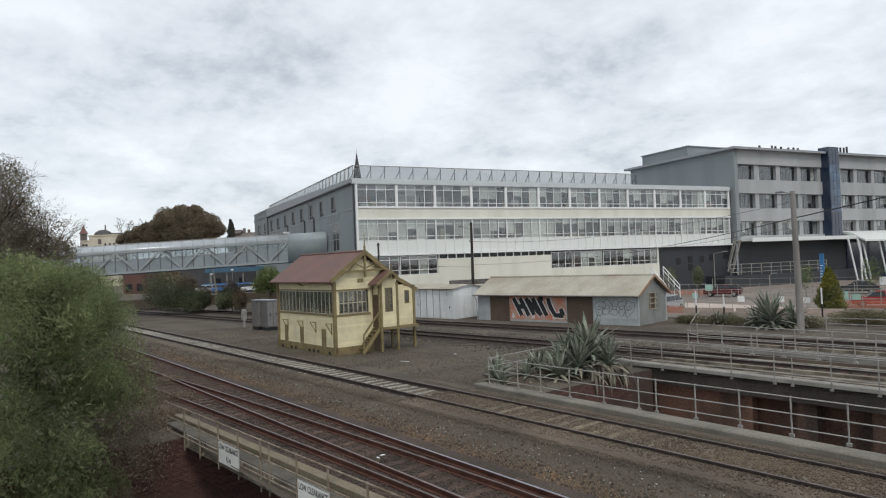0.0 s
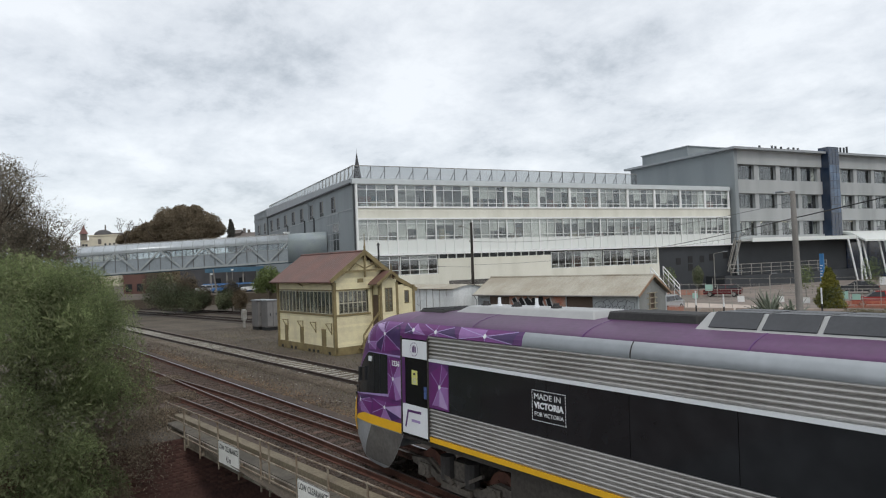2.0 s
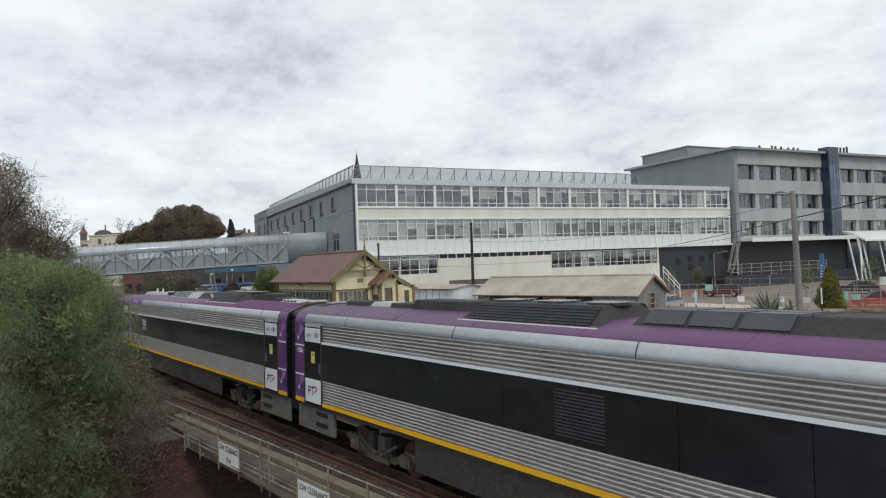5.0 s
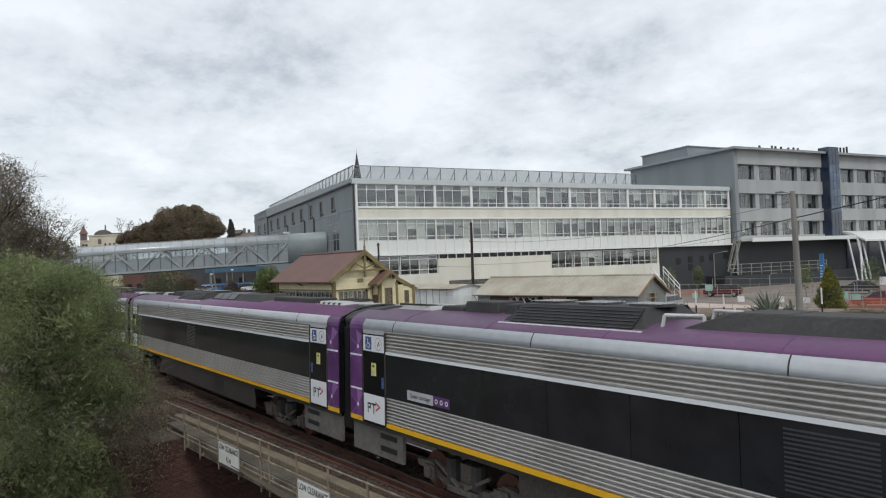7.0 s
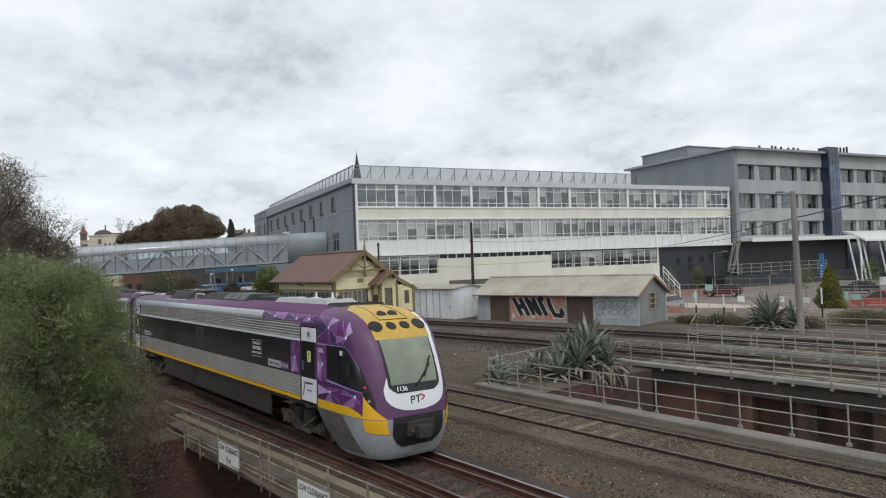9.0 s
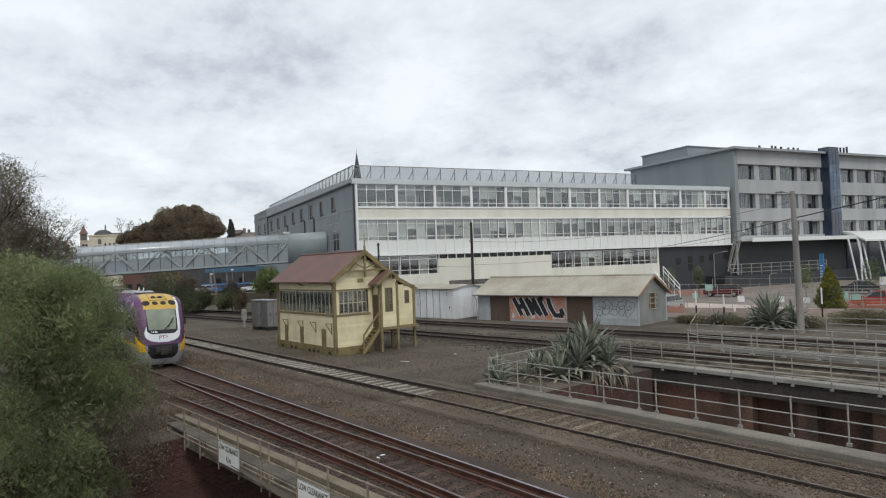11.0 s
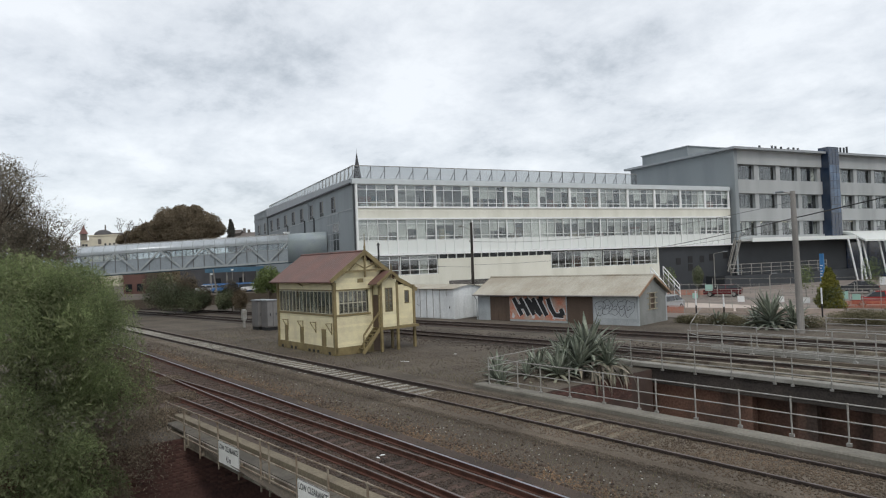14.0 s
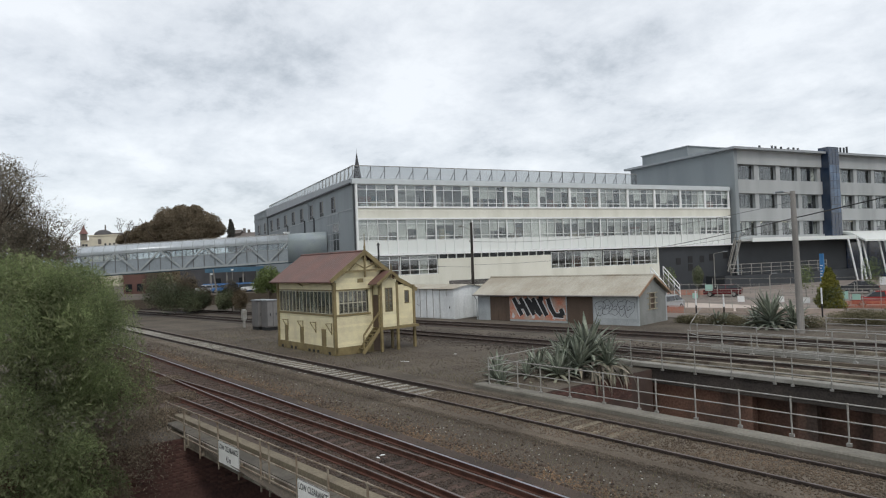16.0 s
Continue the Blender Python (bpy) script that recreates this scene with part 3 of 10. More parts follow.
    for i in range(14):
        box(bm, 10.6 + i * 1.18, 10.6 + i * 1.18 + 0.12, -0.04, 0.05, 5.75, 6.26)
    part("vent_strip", bm, MUNTIN, h)
    part("vent_pane", boxes((10.5, 27.1, 0.1, 0.18, 5.75, 6.26)), DIM_GLASS, h)
    part("base_wall", boxes((0.3, 46.0, -0.04, 0.25, 0, 3.9)), CREAM_PANEL, h)
    bm = bmesh.new()
    for i in range(6):
        box(bm, 11.9, 19.2, -0.1, -0.05, 2.42 + i * 0.1, 2.47 + i * 0.1)
    part("louvre", bm, POLE_GREY, h, "weathered louvred vent strip")
    part("louvre_backing", boxes((11.9, 19.2, -0.06, -0.045, 2.4, 3.0)), BLACK, h)
    part("base_wall", boxes((46.0, 61.0, 0.3, 0.6, -0.2, 6.26)), CHARCOAL, h, "charcoal clad recessed ground storey")
    part("return_wall", boxes((45.75, 46.0, 0.0, 0.6, 0, 6.26)), CREAM_PANEL, h)
    for x, z in ((49.6, 3.6), (52.0, 3.8), (54.4, 3.8), (56.4, 4.0), (59.4, 4.2), (52.0, 2.6)):
        part("vent_grille", boxes((x, x + 0.9, 0.26, 0.3, z, z + 1.0)), BLACK, h)
    # screen round the roof
    bm = bmesh.new()
    box(bm, 0.4, 43.0, 0.55, 0.57, 15.25, 16.9)
    part("roof_screen", bm, ROOF_MESH, h)
    part("roof_screen", boxes((0.35, 0.37, 0.55, 50.4, 15.25, 16.9)), ROOF_MESH, h)
    k = 0
    x = 0.5
    while x < 43:
        bm = bmesh.new()
        box(bm, x - 0.03, x + 0.03, 0.46, 0.52, 15.2, 16.92)
        bar(bm, (x - 0.0, 0.5, 16.5), (x - 0.7, 0.5, 15.25), 0.06)
        part("screen_post", bm, POST_DARK, h)
        x += 1.72 if k % 2 else 1.95
        k += 1
    part("screen_rail", boxes((0.3, 43.0, 0.44, 0.54, 16.88, 16.95)), GALV, h)
    for i in range(31):
        y = 0.6 + i * 1.65
        bm = bmesh.new()
        box(bm, 0.26, 0.32, y - 0.03, y + 0.03, 15.2, 16.92)
        bar(bm, (0.3, y, 16.5), (0.3, y + 0.7, 15.25), 0.04)
        part("screen_post", bm, GALV, h)
    part("screen_rail", boxes((0.24, 0.36, 0.5, 50, 16.88, 16.95)), GALV, h)
    part("roof_plant", boxes((20, 30, 12, 20, 15.2, 16.6)), SLATE_TRIM, h)


def make_block():
    # lit rooms on the lower floor show through the glass
    h = thing("hospital_block", "grey concrete four-storey hospital block with a navy stair tower", "building", m=HOSP)
    X0, X1, Y0 = 61.2, 106.0, -1.0
    zs = ((16.4, 18.8), (11.9, 14.24), (7.6, 9.87))
    part("side_wall", boxes((X0, X0 + 0.4, Y0 + 0.35, 22, 0, 21.0)), SLATE, h, "blue-grey rendered side wall")
    part("back_wall", boxes((X0, X1, 21.6, 22, 0, 21.0)), SLATE, h)
    part("end_wall", boxes((X1 - 0.4, X1, Y0 + 0.3, 22, 0, 21.0)), SLATE, h)
    part("roof", boxes((X0 - 0.9, X1 + 0.8, Y0 - 0.9, 22.8, 21.0, 21.35)), SLATE_TRIM, h)
    part("penthouse", boxes((X0 + 2.5, X0 + 18, 10.5, 21.5, 21.35, 23.6)), SLATE, h)
    part("penthouse_roof", boxes((X0 + 2.3, X0 + 18.2, 10.3, 21.7, 23.6, 23.75)), SLATE, h)
    part("corner_pier", boxes((X0 - 0.05, X0 + 0.7, Y0 - 0.02, Y0 + 0.5, 7.0, 21.0)), SLATE, h)
    part("core_wall", boxes((X0 + 0.4, X1 - 0.4, 4.0, 4.3, 0, 21)), ROOM_SHADE, h)
    for z0, z1 in ((18.8, 21.0), (14.24, 16.4), (9.87, 11.9), (6.6, 7.6)):
        part("spandrel", boxes((X0 + 0.7, 82.0, Y0, Y0 + 0.5, z0, z1)), PALE_CONC, h)
        part("spandrel", boxes((84.7, X1, Y0, Y0 + 0.5, z0, z1)), PALE_CONC, h)
        part("floor_slab", boxes((X0 + 0.4, X1 - 0.4, Y0 + 0.5, 4.0, z0 + 0.3, z0 + 0.7)), ROOM, h)
    bays = [(62.2, 65.9), (66.8, 71.0), (71.9, 76.1), (77.0, 81.2), (84.8, 86.6), (87.4, 90.9), (91.8, 95.9), (96.8, 100.9), (101.8, 105.5)]
    for z0, z1 in zs:
        for a, b in zip(bays, bays[1:]):
            if b[0] - a[1] < 2 and b[0] != 87.4:
                part("pier", boxes((a[1], b[0], Y0 + 0.28, Y0 + 0.85, z0, z1)), PALE_CONC, h)
        part("pier", boxes((81.2, 82.0, Y0 + 0.28, Y0 + 0.85, z0, z1)), PALE_CONC, h)
        part("pier", boxes((86.6, 87.4, Y0 + 0.28, Y0 + 0.85, z0, z1)), PALE_CONC, h)
        for a, b in bays:
            glazing(h, a, b, z0, z1, 4, (z0 + 0.04, z1 - 0.04), y=Y0 + 0.78, material=SLATE_TRIM, blinds=0.22)
    for k, (x, z) in enumerate(((63, 9.85), (68, 9.85), (73.5, 9.85), (88.6, 9.85), (93, 9.85))):
        part("ceiling_light", boxes((x, x + 1.6, 0.8, 2.0, z - 0.05, z - 0.03)), TUBE, h)
    tower = part("stair_tower", boxes((82.0, 84.7, Y0 - 1.3, Y0 + 0.5, 6.6, 22.1)), NAVY, h, "navy glass stair tower")
    for x0, x1 in ((82.15, 82.9), (82.98, 83.75), (83.83, 84.6)):
        for k in range(11):
            part("tower_pane", boxes((x0, x1, Y0 - 1.33, Y0 - 1.29, 7.1 + k * 1.34, 8.38 + k * 1.34)), BLUE_PANE if 3 <= k <= 8 else NAVY, tower)
    part("podium", boxes((X0, 120.0, Y0 + 0.4, 4.0, -0.2, 6.6)), CHARCOAL, h, "charcoal clad podium")
    part("canopy", boxes((61.4, 87.0, -3.6, 0.4, 6.75, 7.1), (61.2, 87.2, -3.7, -3.5, 6.6, 7.2)), WHITE_PANEL, h, "white flat entrance canopy")
    for x, hh in ((70.25, .85), (73.25, .95), (74.1, .9), (75.5, .85), (77.3, .8), (78.6, .85), (79.7, .8), (91.1, 1.4), (92.05, 1.4), (92.9, 1.6)):
        bm = bmesh.new()
        tube(bm, (x, 1.5, 21.3), (x, 1.5, 21.6 + hh), 0.17)
        part("roof_vent", bm, CHARCOAL, h)
    # entrance canopy on raking struts beyond the tower
    bm = bmesh.new()
    extrude(bm, [(-5.2, 6.4), (-3.0, 7.6), (-1.05, 8.0), (-1.05, 7.6), (-3.0, 7.2), (-5.2, 6.1)], 86.0, 112.0)
    part("porch_roof", bm, WHITE_PANEL, h, "white curved porch roof")
    for x in (84.4, 85.6, 86.8, 88.0, 92.5, 94.0, 98.5, 100.0, 104.5, 106):
        bm = bmesh.new()
        tube(bm, (x, -4.6, -0.2), (x + (1.0 if int(x) % 2 else -0.9), -3.9, 6.8), 0.15)
        part("raking_strut", bm, WHITE_METAL, h)
    part("entrance_glazing", boxes((88.0, 112.0, -0.75, -0.6, -0.2, 6.5)), NAVY, h, "dark entrance glazing")
    # access stair and ladder at the corner
    bm = bmesh.new()
    for dy in (-0.45, 0.45):
        bar(bm, (58.6, -1.6 + dy, 2.2), (60.6, -1.6 + dy, 7.0), 0.16)
        bar(bm, (58.6, -1.6 + dy, 3.1), (60.6, -1.6 + dy, 7.9), 0.08)
    for i in range(14):
        box(bm, 58.6 + i * 0.145, 58.75 + i * 0.145, -2.05, -1.15, 2.2 + i * 0.345, 2.25 + i * 0.345)
    part("access_stair", bm, GALV, h, "galvanised access stair")
    # guard rail on the podium terrace
    bm = bmesh.new()
    lattice(bm, [57 + 2.2 * i for i in range(11)], (2.1, 2.7, 3.3), 0.09, -3.1, -3.02, 56.9, 79.1, 1.6, 3.35)
    part("terrace_rail", bm, GALV, h, "galvanised terrace guard rail")
    part("terrace", boxes((55.5, 88.0, -3.2, 1.5, -0.2, 1.62)), CHARCOAL, h)


make_wing()
make_block()

# ---- the train: three coupled rail cars ----
PURPLE = mat("purple_train_paint", (0.118, 0.04, 0.12), 0.5, var=0.12, scale=0.8, fine=9, bump=0.03, coat=0.05, col2=(0.098, 0.04, 0.098))
SILVER = mat("silver_train_paint", (0.43, 0.455, 0.475), 0.5, 0.1, var=0.06, scale=0.6, fine=6, bump=0.0, streak=0.2)
STAINLESS = mat("ribbed_stainless_steel", (0.49, 0.475, 0.455), 0.34, 0.7, var=0.06, scale=0.7, fine=10, bump=0.0, col2=(0.41, 0.395, 0.375))
WHITE_T = mat("white_train_paint", (0.74, 0.76, 0.78), 0.35, var=0.03, scale=1, bump=0.0)
BLACK_T = mat("black_train_panel", (0.010, 0.010, 0.012), 0.22, var=0.2, scale=1.5, bump=0.0)
BAND = mat("dark_tinted_window_band", (0.023, 0.0245, 0.027), 0.09, var=0.2, scale=0.4, fine=2, bump=0.0, rnd=0.12, spec=0.55)
YELLOW = mat("yellow_train_paint", (0.78, 0.43, 0.02), 0.4, var=0.05, scale=1, bump=0.0)
UNDER = mat("grimy_underframe", (0.046, 0.041, 0.036), 0.75, 0.0, var=0.25, scale=1.2, fine=14, bump=0.1, col2=(0.042, 0.037, 0.032), spec=0.3)
BOGIE = mat("dusty_bogie_steel", (0.105, 0.093, 0.08), 0.85, var=0.3, scale=1.5, fine=14, bump=0.15, col2=(0.06, 0.05, 0.042), spec=0.25)
DARK_BOGIE = mat("dark_bogie_rubber", (0.035, 0.032, 0.03), 0.8, var=0.2, scale=2, bump=0.05)
DUSTY_SKIRT = mat("dusty_end_skirt", (0.13, 0.122, 0.112), 0.75, var=0.2, scale=1.2, fine=12, bump=0.05, col2=(0.085, 0.077, 0.068))
SKIRT_GREY = mat("grey_train_skirt", (0.31, 0.32, 0.33), 0.5, var=0.1, scale=1, fine=10, bump=0.02)
ROOFKIT = mat("dark_roof_equipment", (0.035, 0.034, 0.033), 0.75, var=0.25, scale=1.2, fine=14, bump=0.1)
STEEL_RAIL = mat("bright_metal_edging", (0.55, 0.55, 0.55), 0.4, var=0.1, scale=2, fine=12, bump=0.0)
ROOFPALE = mat("pale_roof_equipment", (0.38, 0.385, 0.38), 0.5, var=0.06, scale=0.6, fine=5, bump=0.0)
BROW = mat("faded_yellow_brow_paint", (0.60, 0.385, 0.06), 0.45, var=0.1, scale=1.2, fine=8, bump=0.0, col2=(0.50, 0.33, 0.07))
SLAT = mat("dark_louvre_slat", (0.045, 0.047, 0.052), 0.4, var=0.1, scale=2, bump=0.0)
HOOD = mat("dark_grey_rubber_hood", (0.05, 0.05, 0.05), 0.7, var=0.15, scale=1.2, fine=10, bump=0.03)
STICKER_Y = mat("yellow_notice", (0.66, 0.65, 0.20), 0.6, var=0.08, scale=9, bump=0.0)
STICKER_B = mat("blue_notice", (0.07, 0.12, 0.30), 0.6, var=0.3, scale=20, bump=0.0)
LILAC = mat("lilac_train_mark", (0.36, 0.27, 0.50), 0.4, var=0.05, scale=2, bump=0.0)
DEEP_PURPLE = mat("deep_purple_mark", (0.10, 0.03, 0.14), 0.4, var=0.05, scale=2, bump=0.0)
RED_MARK = mat("red_arrow_mark", (0.45, 0.03, 0.05), 0.4, var=0.05, scale=2, bump=0.0)
BLACK_MARK = mat("black_mark", (0.015, 0.015, 0.017), 0.5, var=0.05, scale=2, bump=0.0)
GREY_MARK = mat("pale_grey_notice", (0.44, 0.44, 0.47), 0.5, var=0.05, scale=3, bump=0.0)
LENS = mat("lamp_lens", (0.02, 0.017, 0.015), 0.35, var=0.1, scale=5, bump=0.0, spec=0.3)


def tail_lamp_mat():
    m = bpy.data.materials.new("red_tail_lamp")
    m.use_nodes = True
    b = m.node_tree.nodes["Principled BSDF"]
    b.inputs["Base Color"].default_value = (0.5, 0.01, 0.02, 1)
    b.inputs["Emission Color"].default_value = (1.0, 0.02, 0.05, 1)
    b.inputs["Emission Strength"].default_value = 0.4
    return m


TAIL = tail_lamp_mat()


LIVERY = mat("purple_livery_ground", (0.13, 0.028, 0.142), 0.42, var=0.1, scale=0.9, fine=4, bump=0.0, col2=(0.07, 0.022, 0.105))
TONES = [mat("livery_facet_" + n_, c_, 0.42, var=0.07, scale=1.2, fine=5, bump=0.0) for n_, c_ in
         (("indigo", (0.05, 0.022, 0.095)), ("plum", (0.14, 0.024, 0.15)), ("violet", (0.19, 0.058, 0.225)), ("mauve", (0.29, 0.14, 0.36)), ("lilac", (0.44, 0.31, 0.53)))]

CANT = ((1.45, 3.56), (1.435, 3.66), (1.40, 3.74), (1.34, 3.81))
CROWN = ((1.34, 3.81), (1.28, 3.852), (1.22, 3.885), (1.14, 3.92), (1.05, 3.95), (0.93, 3.982), (0.8, 4.01), (0.65, 4.034), (0.5, 4.05), (0.25, 4.064), (0.0, 4.07))
XB, PW = 3.1, 4.6


def interp(tab, z):
    for (a, u), (b, v) in zip(tab, tab[1:]):
        if z <= b:
            k = max(0.0, (z - a) / (b - a))
            return u + (v - u) * k
    return tab[-1][1]


NOSE_X = ((0.12, 0.33), (0.2, 0.26), (0.3, 0.20), (0.7, 0.05), (1.1, 0.0), (1.5, 0.05), (1.9, 0.13), (2.3, 0.25), (2.7, 0.41), (3.1, 0.61), (3.45, 0.88), (3.7, 1.22), (3.9, 1.75), (4.0, 2.28), (4.07, 3.05))
NOSE_W = ((0.12, 1.2), (0.2, 1.25), (0.3, 1.29), (0.7, 1.38), (1.2, 1.45), (3.2, 1.45), (3.56, 1.44), (3.66, 1.425), (3.74, 1.39), (3.81, 1.33), (3.885, 1.21), (3.95, 1.04), (4.01, 0.79), (4.05, 0.49), (4.07, 0.02))


def nose_front(y, z, out=0.0):
    w, f = interp(NOSE_W, z), interp(NOSE_X, z)
    k = max(0.0, 1 - min(1.0, abs(y) / w) ** PW) ** (1 / PW)
    return Vector((XB - (XB - f) * k - out, y, z))


def nose_side(x, z, s, out=0.0):
    w, f = interp(NOSE_W, z), interp(NOSE_X, z)
    t = min(1.0, max(0.0, (XB - x) / (XB - f)))
    return Vector((x - out * t ** 3, s * (w * (1 - t ** PW) ** (1 / PW) + out), z))


def skin(x, z, s, out):
    """A place on the outside of a cab car's side, nose or cantrail."""
    z = max(z, 1.23)
    if x < XB:
        return nose_side(x, min(z, 3.9), s, out)
    k = 1.45 if z < 3.56 else interp([(q, y) for y, q in CANT], z)
    return Vector((x, s * (k + out), z))


def star(parent, s, x, z, spokes, tones, bounds, out=0.009):
    """A star of the livery: spokes (degrees, length) with a facet of paint between each two, pale lines and a white dot."""
    x0, x1, z0, z1 = bounds
    tips = []
    for d, r in spokes:
        tips.append((min(x1, max(x0, x + r * math.cos(radians(d)))), min(z1, max(z0, z + r * math.sin(radians(d))))))
    k = len(tips)
    for i, tone in enumerate(tones):
        if tone is None:
            continue
        (ax, az), (bx, bz) = tips[i], tips[(i + 1) % k]
        bm = bmesh.new()
        n = 5
        rows = [[bm.verts.new(skin(x + (ax + (bx - ax) * j / max(r, 1) - x) * r / n, z + (az + (bz - az) * j / max(r, 1) - z) * r / n, s, out)) for j in range(r + 1)] for r in range(n + 1)]
        for r in range(n):
            for j in range(r + 1):
                bm.faces.new((rows[r][j], rows[r + 1][j], rows[r + 1][j + 1]))
                if j < r:
                    bm.faces.new((rows[r][j], rows[r + 1][j + 1], rows[r][j + 1]))
        part("livery_facet", bm, TONES[tone], parent)
    bm = bmesh.new()
    for ax, az in tips:
        d = Vector((ax - x, 0, az - z))
        if d.length < 0.05:
            continue
        o = Vector((-d.z, 0, d.x)).normalized() * 0.008
        n = 6
        rows = []
        for i in range(n + 1):
            px_, pz_ = x + d.x * i / n, z + d.z * i / n
            rows.append((bm.verts.new(skin(px_ - o.x, pz_ - o.z, s, out + 0.003)), bm.verts.new(skin(px_ + o.x, pz_ + o.z, s, out + 0.003))))
        for p, q in zip(rows, rows[1:]):
            bm.faces.new((p[0], q[0], q[1], p[1]))
    part("livery_line", bm, LILAC, parent)
    bm = bmesh.new()
    c = bm.verts.new(skin(x, z, s, out + 0.006))
    rim = [bm.verts.new(skin(x + 0.045 * math.cos(t), z + 0.045 * math.sin(t), s, out + 0.006)) for t in (math.tau * i / 14 for i in range(14))]
    for i in range(14):
        bm.faces.new((c, rim[i], rim[(i + 1) % 14]))
    part("star_dot", bm, WHITE_T, parent)


def make_stars(car, s, door):
    """The stars on a cab car's side: two over the cab, two beside it, two along the cantrail and one in the window band."""
    star(car, s, 2.25, 3.5, [(-149, 0.55), (-109, 0.48), (-91, 0.42), (-27, 0.74), (26, 0.72), (80, 0.3), (110, 0.3), (155, 0.5)], [0, 1, 1, 0, 2, None, 4, 2], (0.95, 2.93, 3.06, 3.80))
    star(car, s, 1.4, 3.25, [(-60, 0.2), (-21, 0.46), (5, 0.46), (62, 0.5), (85, 0.42), (140, 0.25)], [2, 3, 1, 1, 4, None], (0.95, 2.93, 3.06, 3.75))
    side = (2.37, 2.94, 1.95, 2.97)
    star(car, s, 2.6, 2.45, [(-130, 0.6), (-77, 0.52), (-45, 0.6), (16, 0.36), (55, 0.58), (108, 0.55), (158, 0.3)], [1, 3, 4, 3, 1, 1, 2], side, 0.016)
    low = (0.62, 2.93, 1.44, 1.86)
    star(car, s, 0.95, 1.74, [(-140, 0.24), (-75, 0.3), (-28, 0.62), (2, 0.66), (22, 0.6), (120, 0.12)], [2, 3, 1, 2, 0, None], low)
    star(car, s, 2.2, 1.72, [(-160, 0.6), (-120, 0.32), (-45, 0.4), (-12, 0.72), (14, 0.74), (75, 0.22), (160, 0.6)], [1, 3, 0, 4, 1, 2, 1], low)
    rail = (XB + 0.01, door + 2.95, 3.57, 3.80)
    star(car, s, 4.29, 3.66, [(-143, 0.31), (-90, 0.1), (-57, 0.17), (-8, 0.75), (12, 0.6), (79, 0.14), (163, 0.5)], [1, 1, 2, 0, 1, 1, 1], rail)
    star(car, s, 5.91, 3.67, [(-171, 0.82), (-90, 0.1), (-9, 0.8), (11, 0.9), (90, 0.12), (170, 0.84)], [1, 2, 0, 1, 3, 3], rail)
    star(car, s, 3.45, 3.66, [(-90, 0.1), (-20, 0.5), (60, 0.16), (150, 0.4), (200, 0.4)], [3, 3, 1, 0, 0], rail)
    star(car, s, door + 0.41, 2.48, [(-122, 0.5), (-91, 0.42), (-49, 0.6), (2, 0.33), (44, 0.5), (79, 0.5), (138, 0.42)], [3, 4, 3, 1, 2, 1, 1], (door + 0.02, door + 0.70, 1.995, 2.985), 0.004)


def patch(fn, na=14, nb=14):
    """A curved patch: fn takes two shares from 0 to 1 and gives a place."""
    bm = bmesh.new()
    v = [[bm.verts.new(fn(i / na, j / nb)) for j in range(nb + 1)] for i in range(na + 1)]
    for i in range(na):
        for j in range(nb):
            bm.faces.new((v[i][j], v[i + 1][j], v[i + 1][j + 1], v[i][j + 1]))
    return bm


def on_side(s, x, z, out=0.0):
    """Lettering frame on a car's side s, at x, z."""
    return Matrix(((-s, 0, 0, x), (0, 0, s, s * (1.452 + out)), (0, 1, 0, z), (0, 0, 0, 1)))


def ribs(x0, x1, s, z0, z1, n):
    bm = bmesh.new()
    prof = []
    h = (z1 - z0) / n
    for i in range(n):
        z = z0 + i * h
        prof += [(1.408, z), (1.410, z + 0.16 * h), (1.438, z + 0.30 * h), (1.449, z + 0.48 * h), (1.449, z + 0.66 * h), (1.436, z + 0.84 * h)]
    prof += [(1.408, z1), (1.38, z1), (1.38, z0)]
    extrude(bm, [(s * y, z) for y, z in prof], x0, x1)
    return bm


def ring(bm, r0, r1, m, n=24):
    a = [bm.verts.new(m @ Vector((r0 * math.cos(t), r0 * math.sin(t), 0.003))) for t in (2 * math.pi * i / n for i in range(n))]
    b = [bm.verts.new(m @ Vector((r1 * math.cos(t), r1 * math.sin(t), 0.003))) for t in (2 * math.pi * i / n for i in range(n))]
    for i in range(n):
        bm.faces.new((a[i], a[(i + 1) % n], b[(i + 1) % n], b[i]))


def strokes(m, lines, w):
    """Flat strokes on a panel: pairs of points in the panel's plane."""
    bm = bmesh.new()
    for p, q in lines:
        p, q = Vector((*p, 0.003)), Vector((*q, 0.003))
        d = (q - p).normalized() * (w / 2)
        o = Vector((-d.y, d.x, 0))
        bm.faces.new([bm.verts.new(m @ c) for c in (p - d - o, q + d - o, q + d + o, p - d + o)])
    return bm


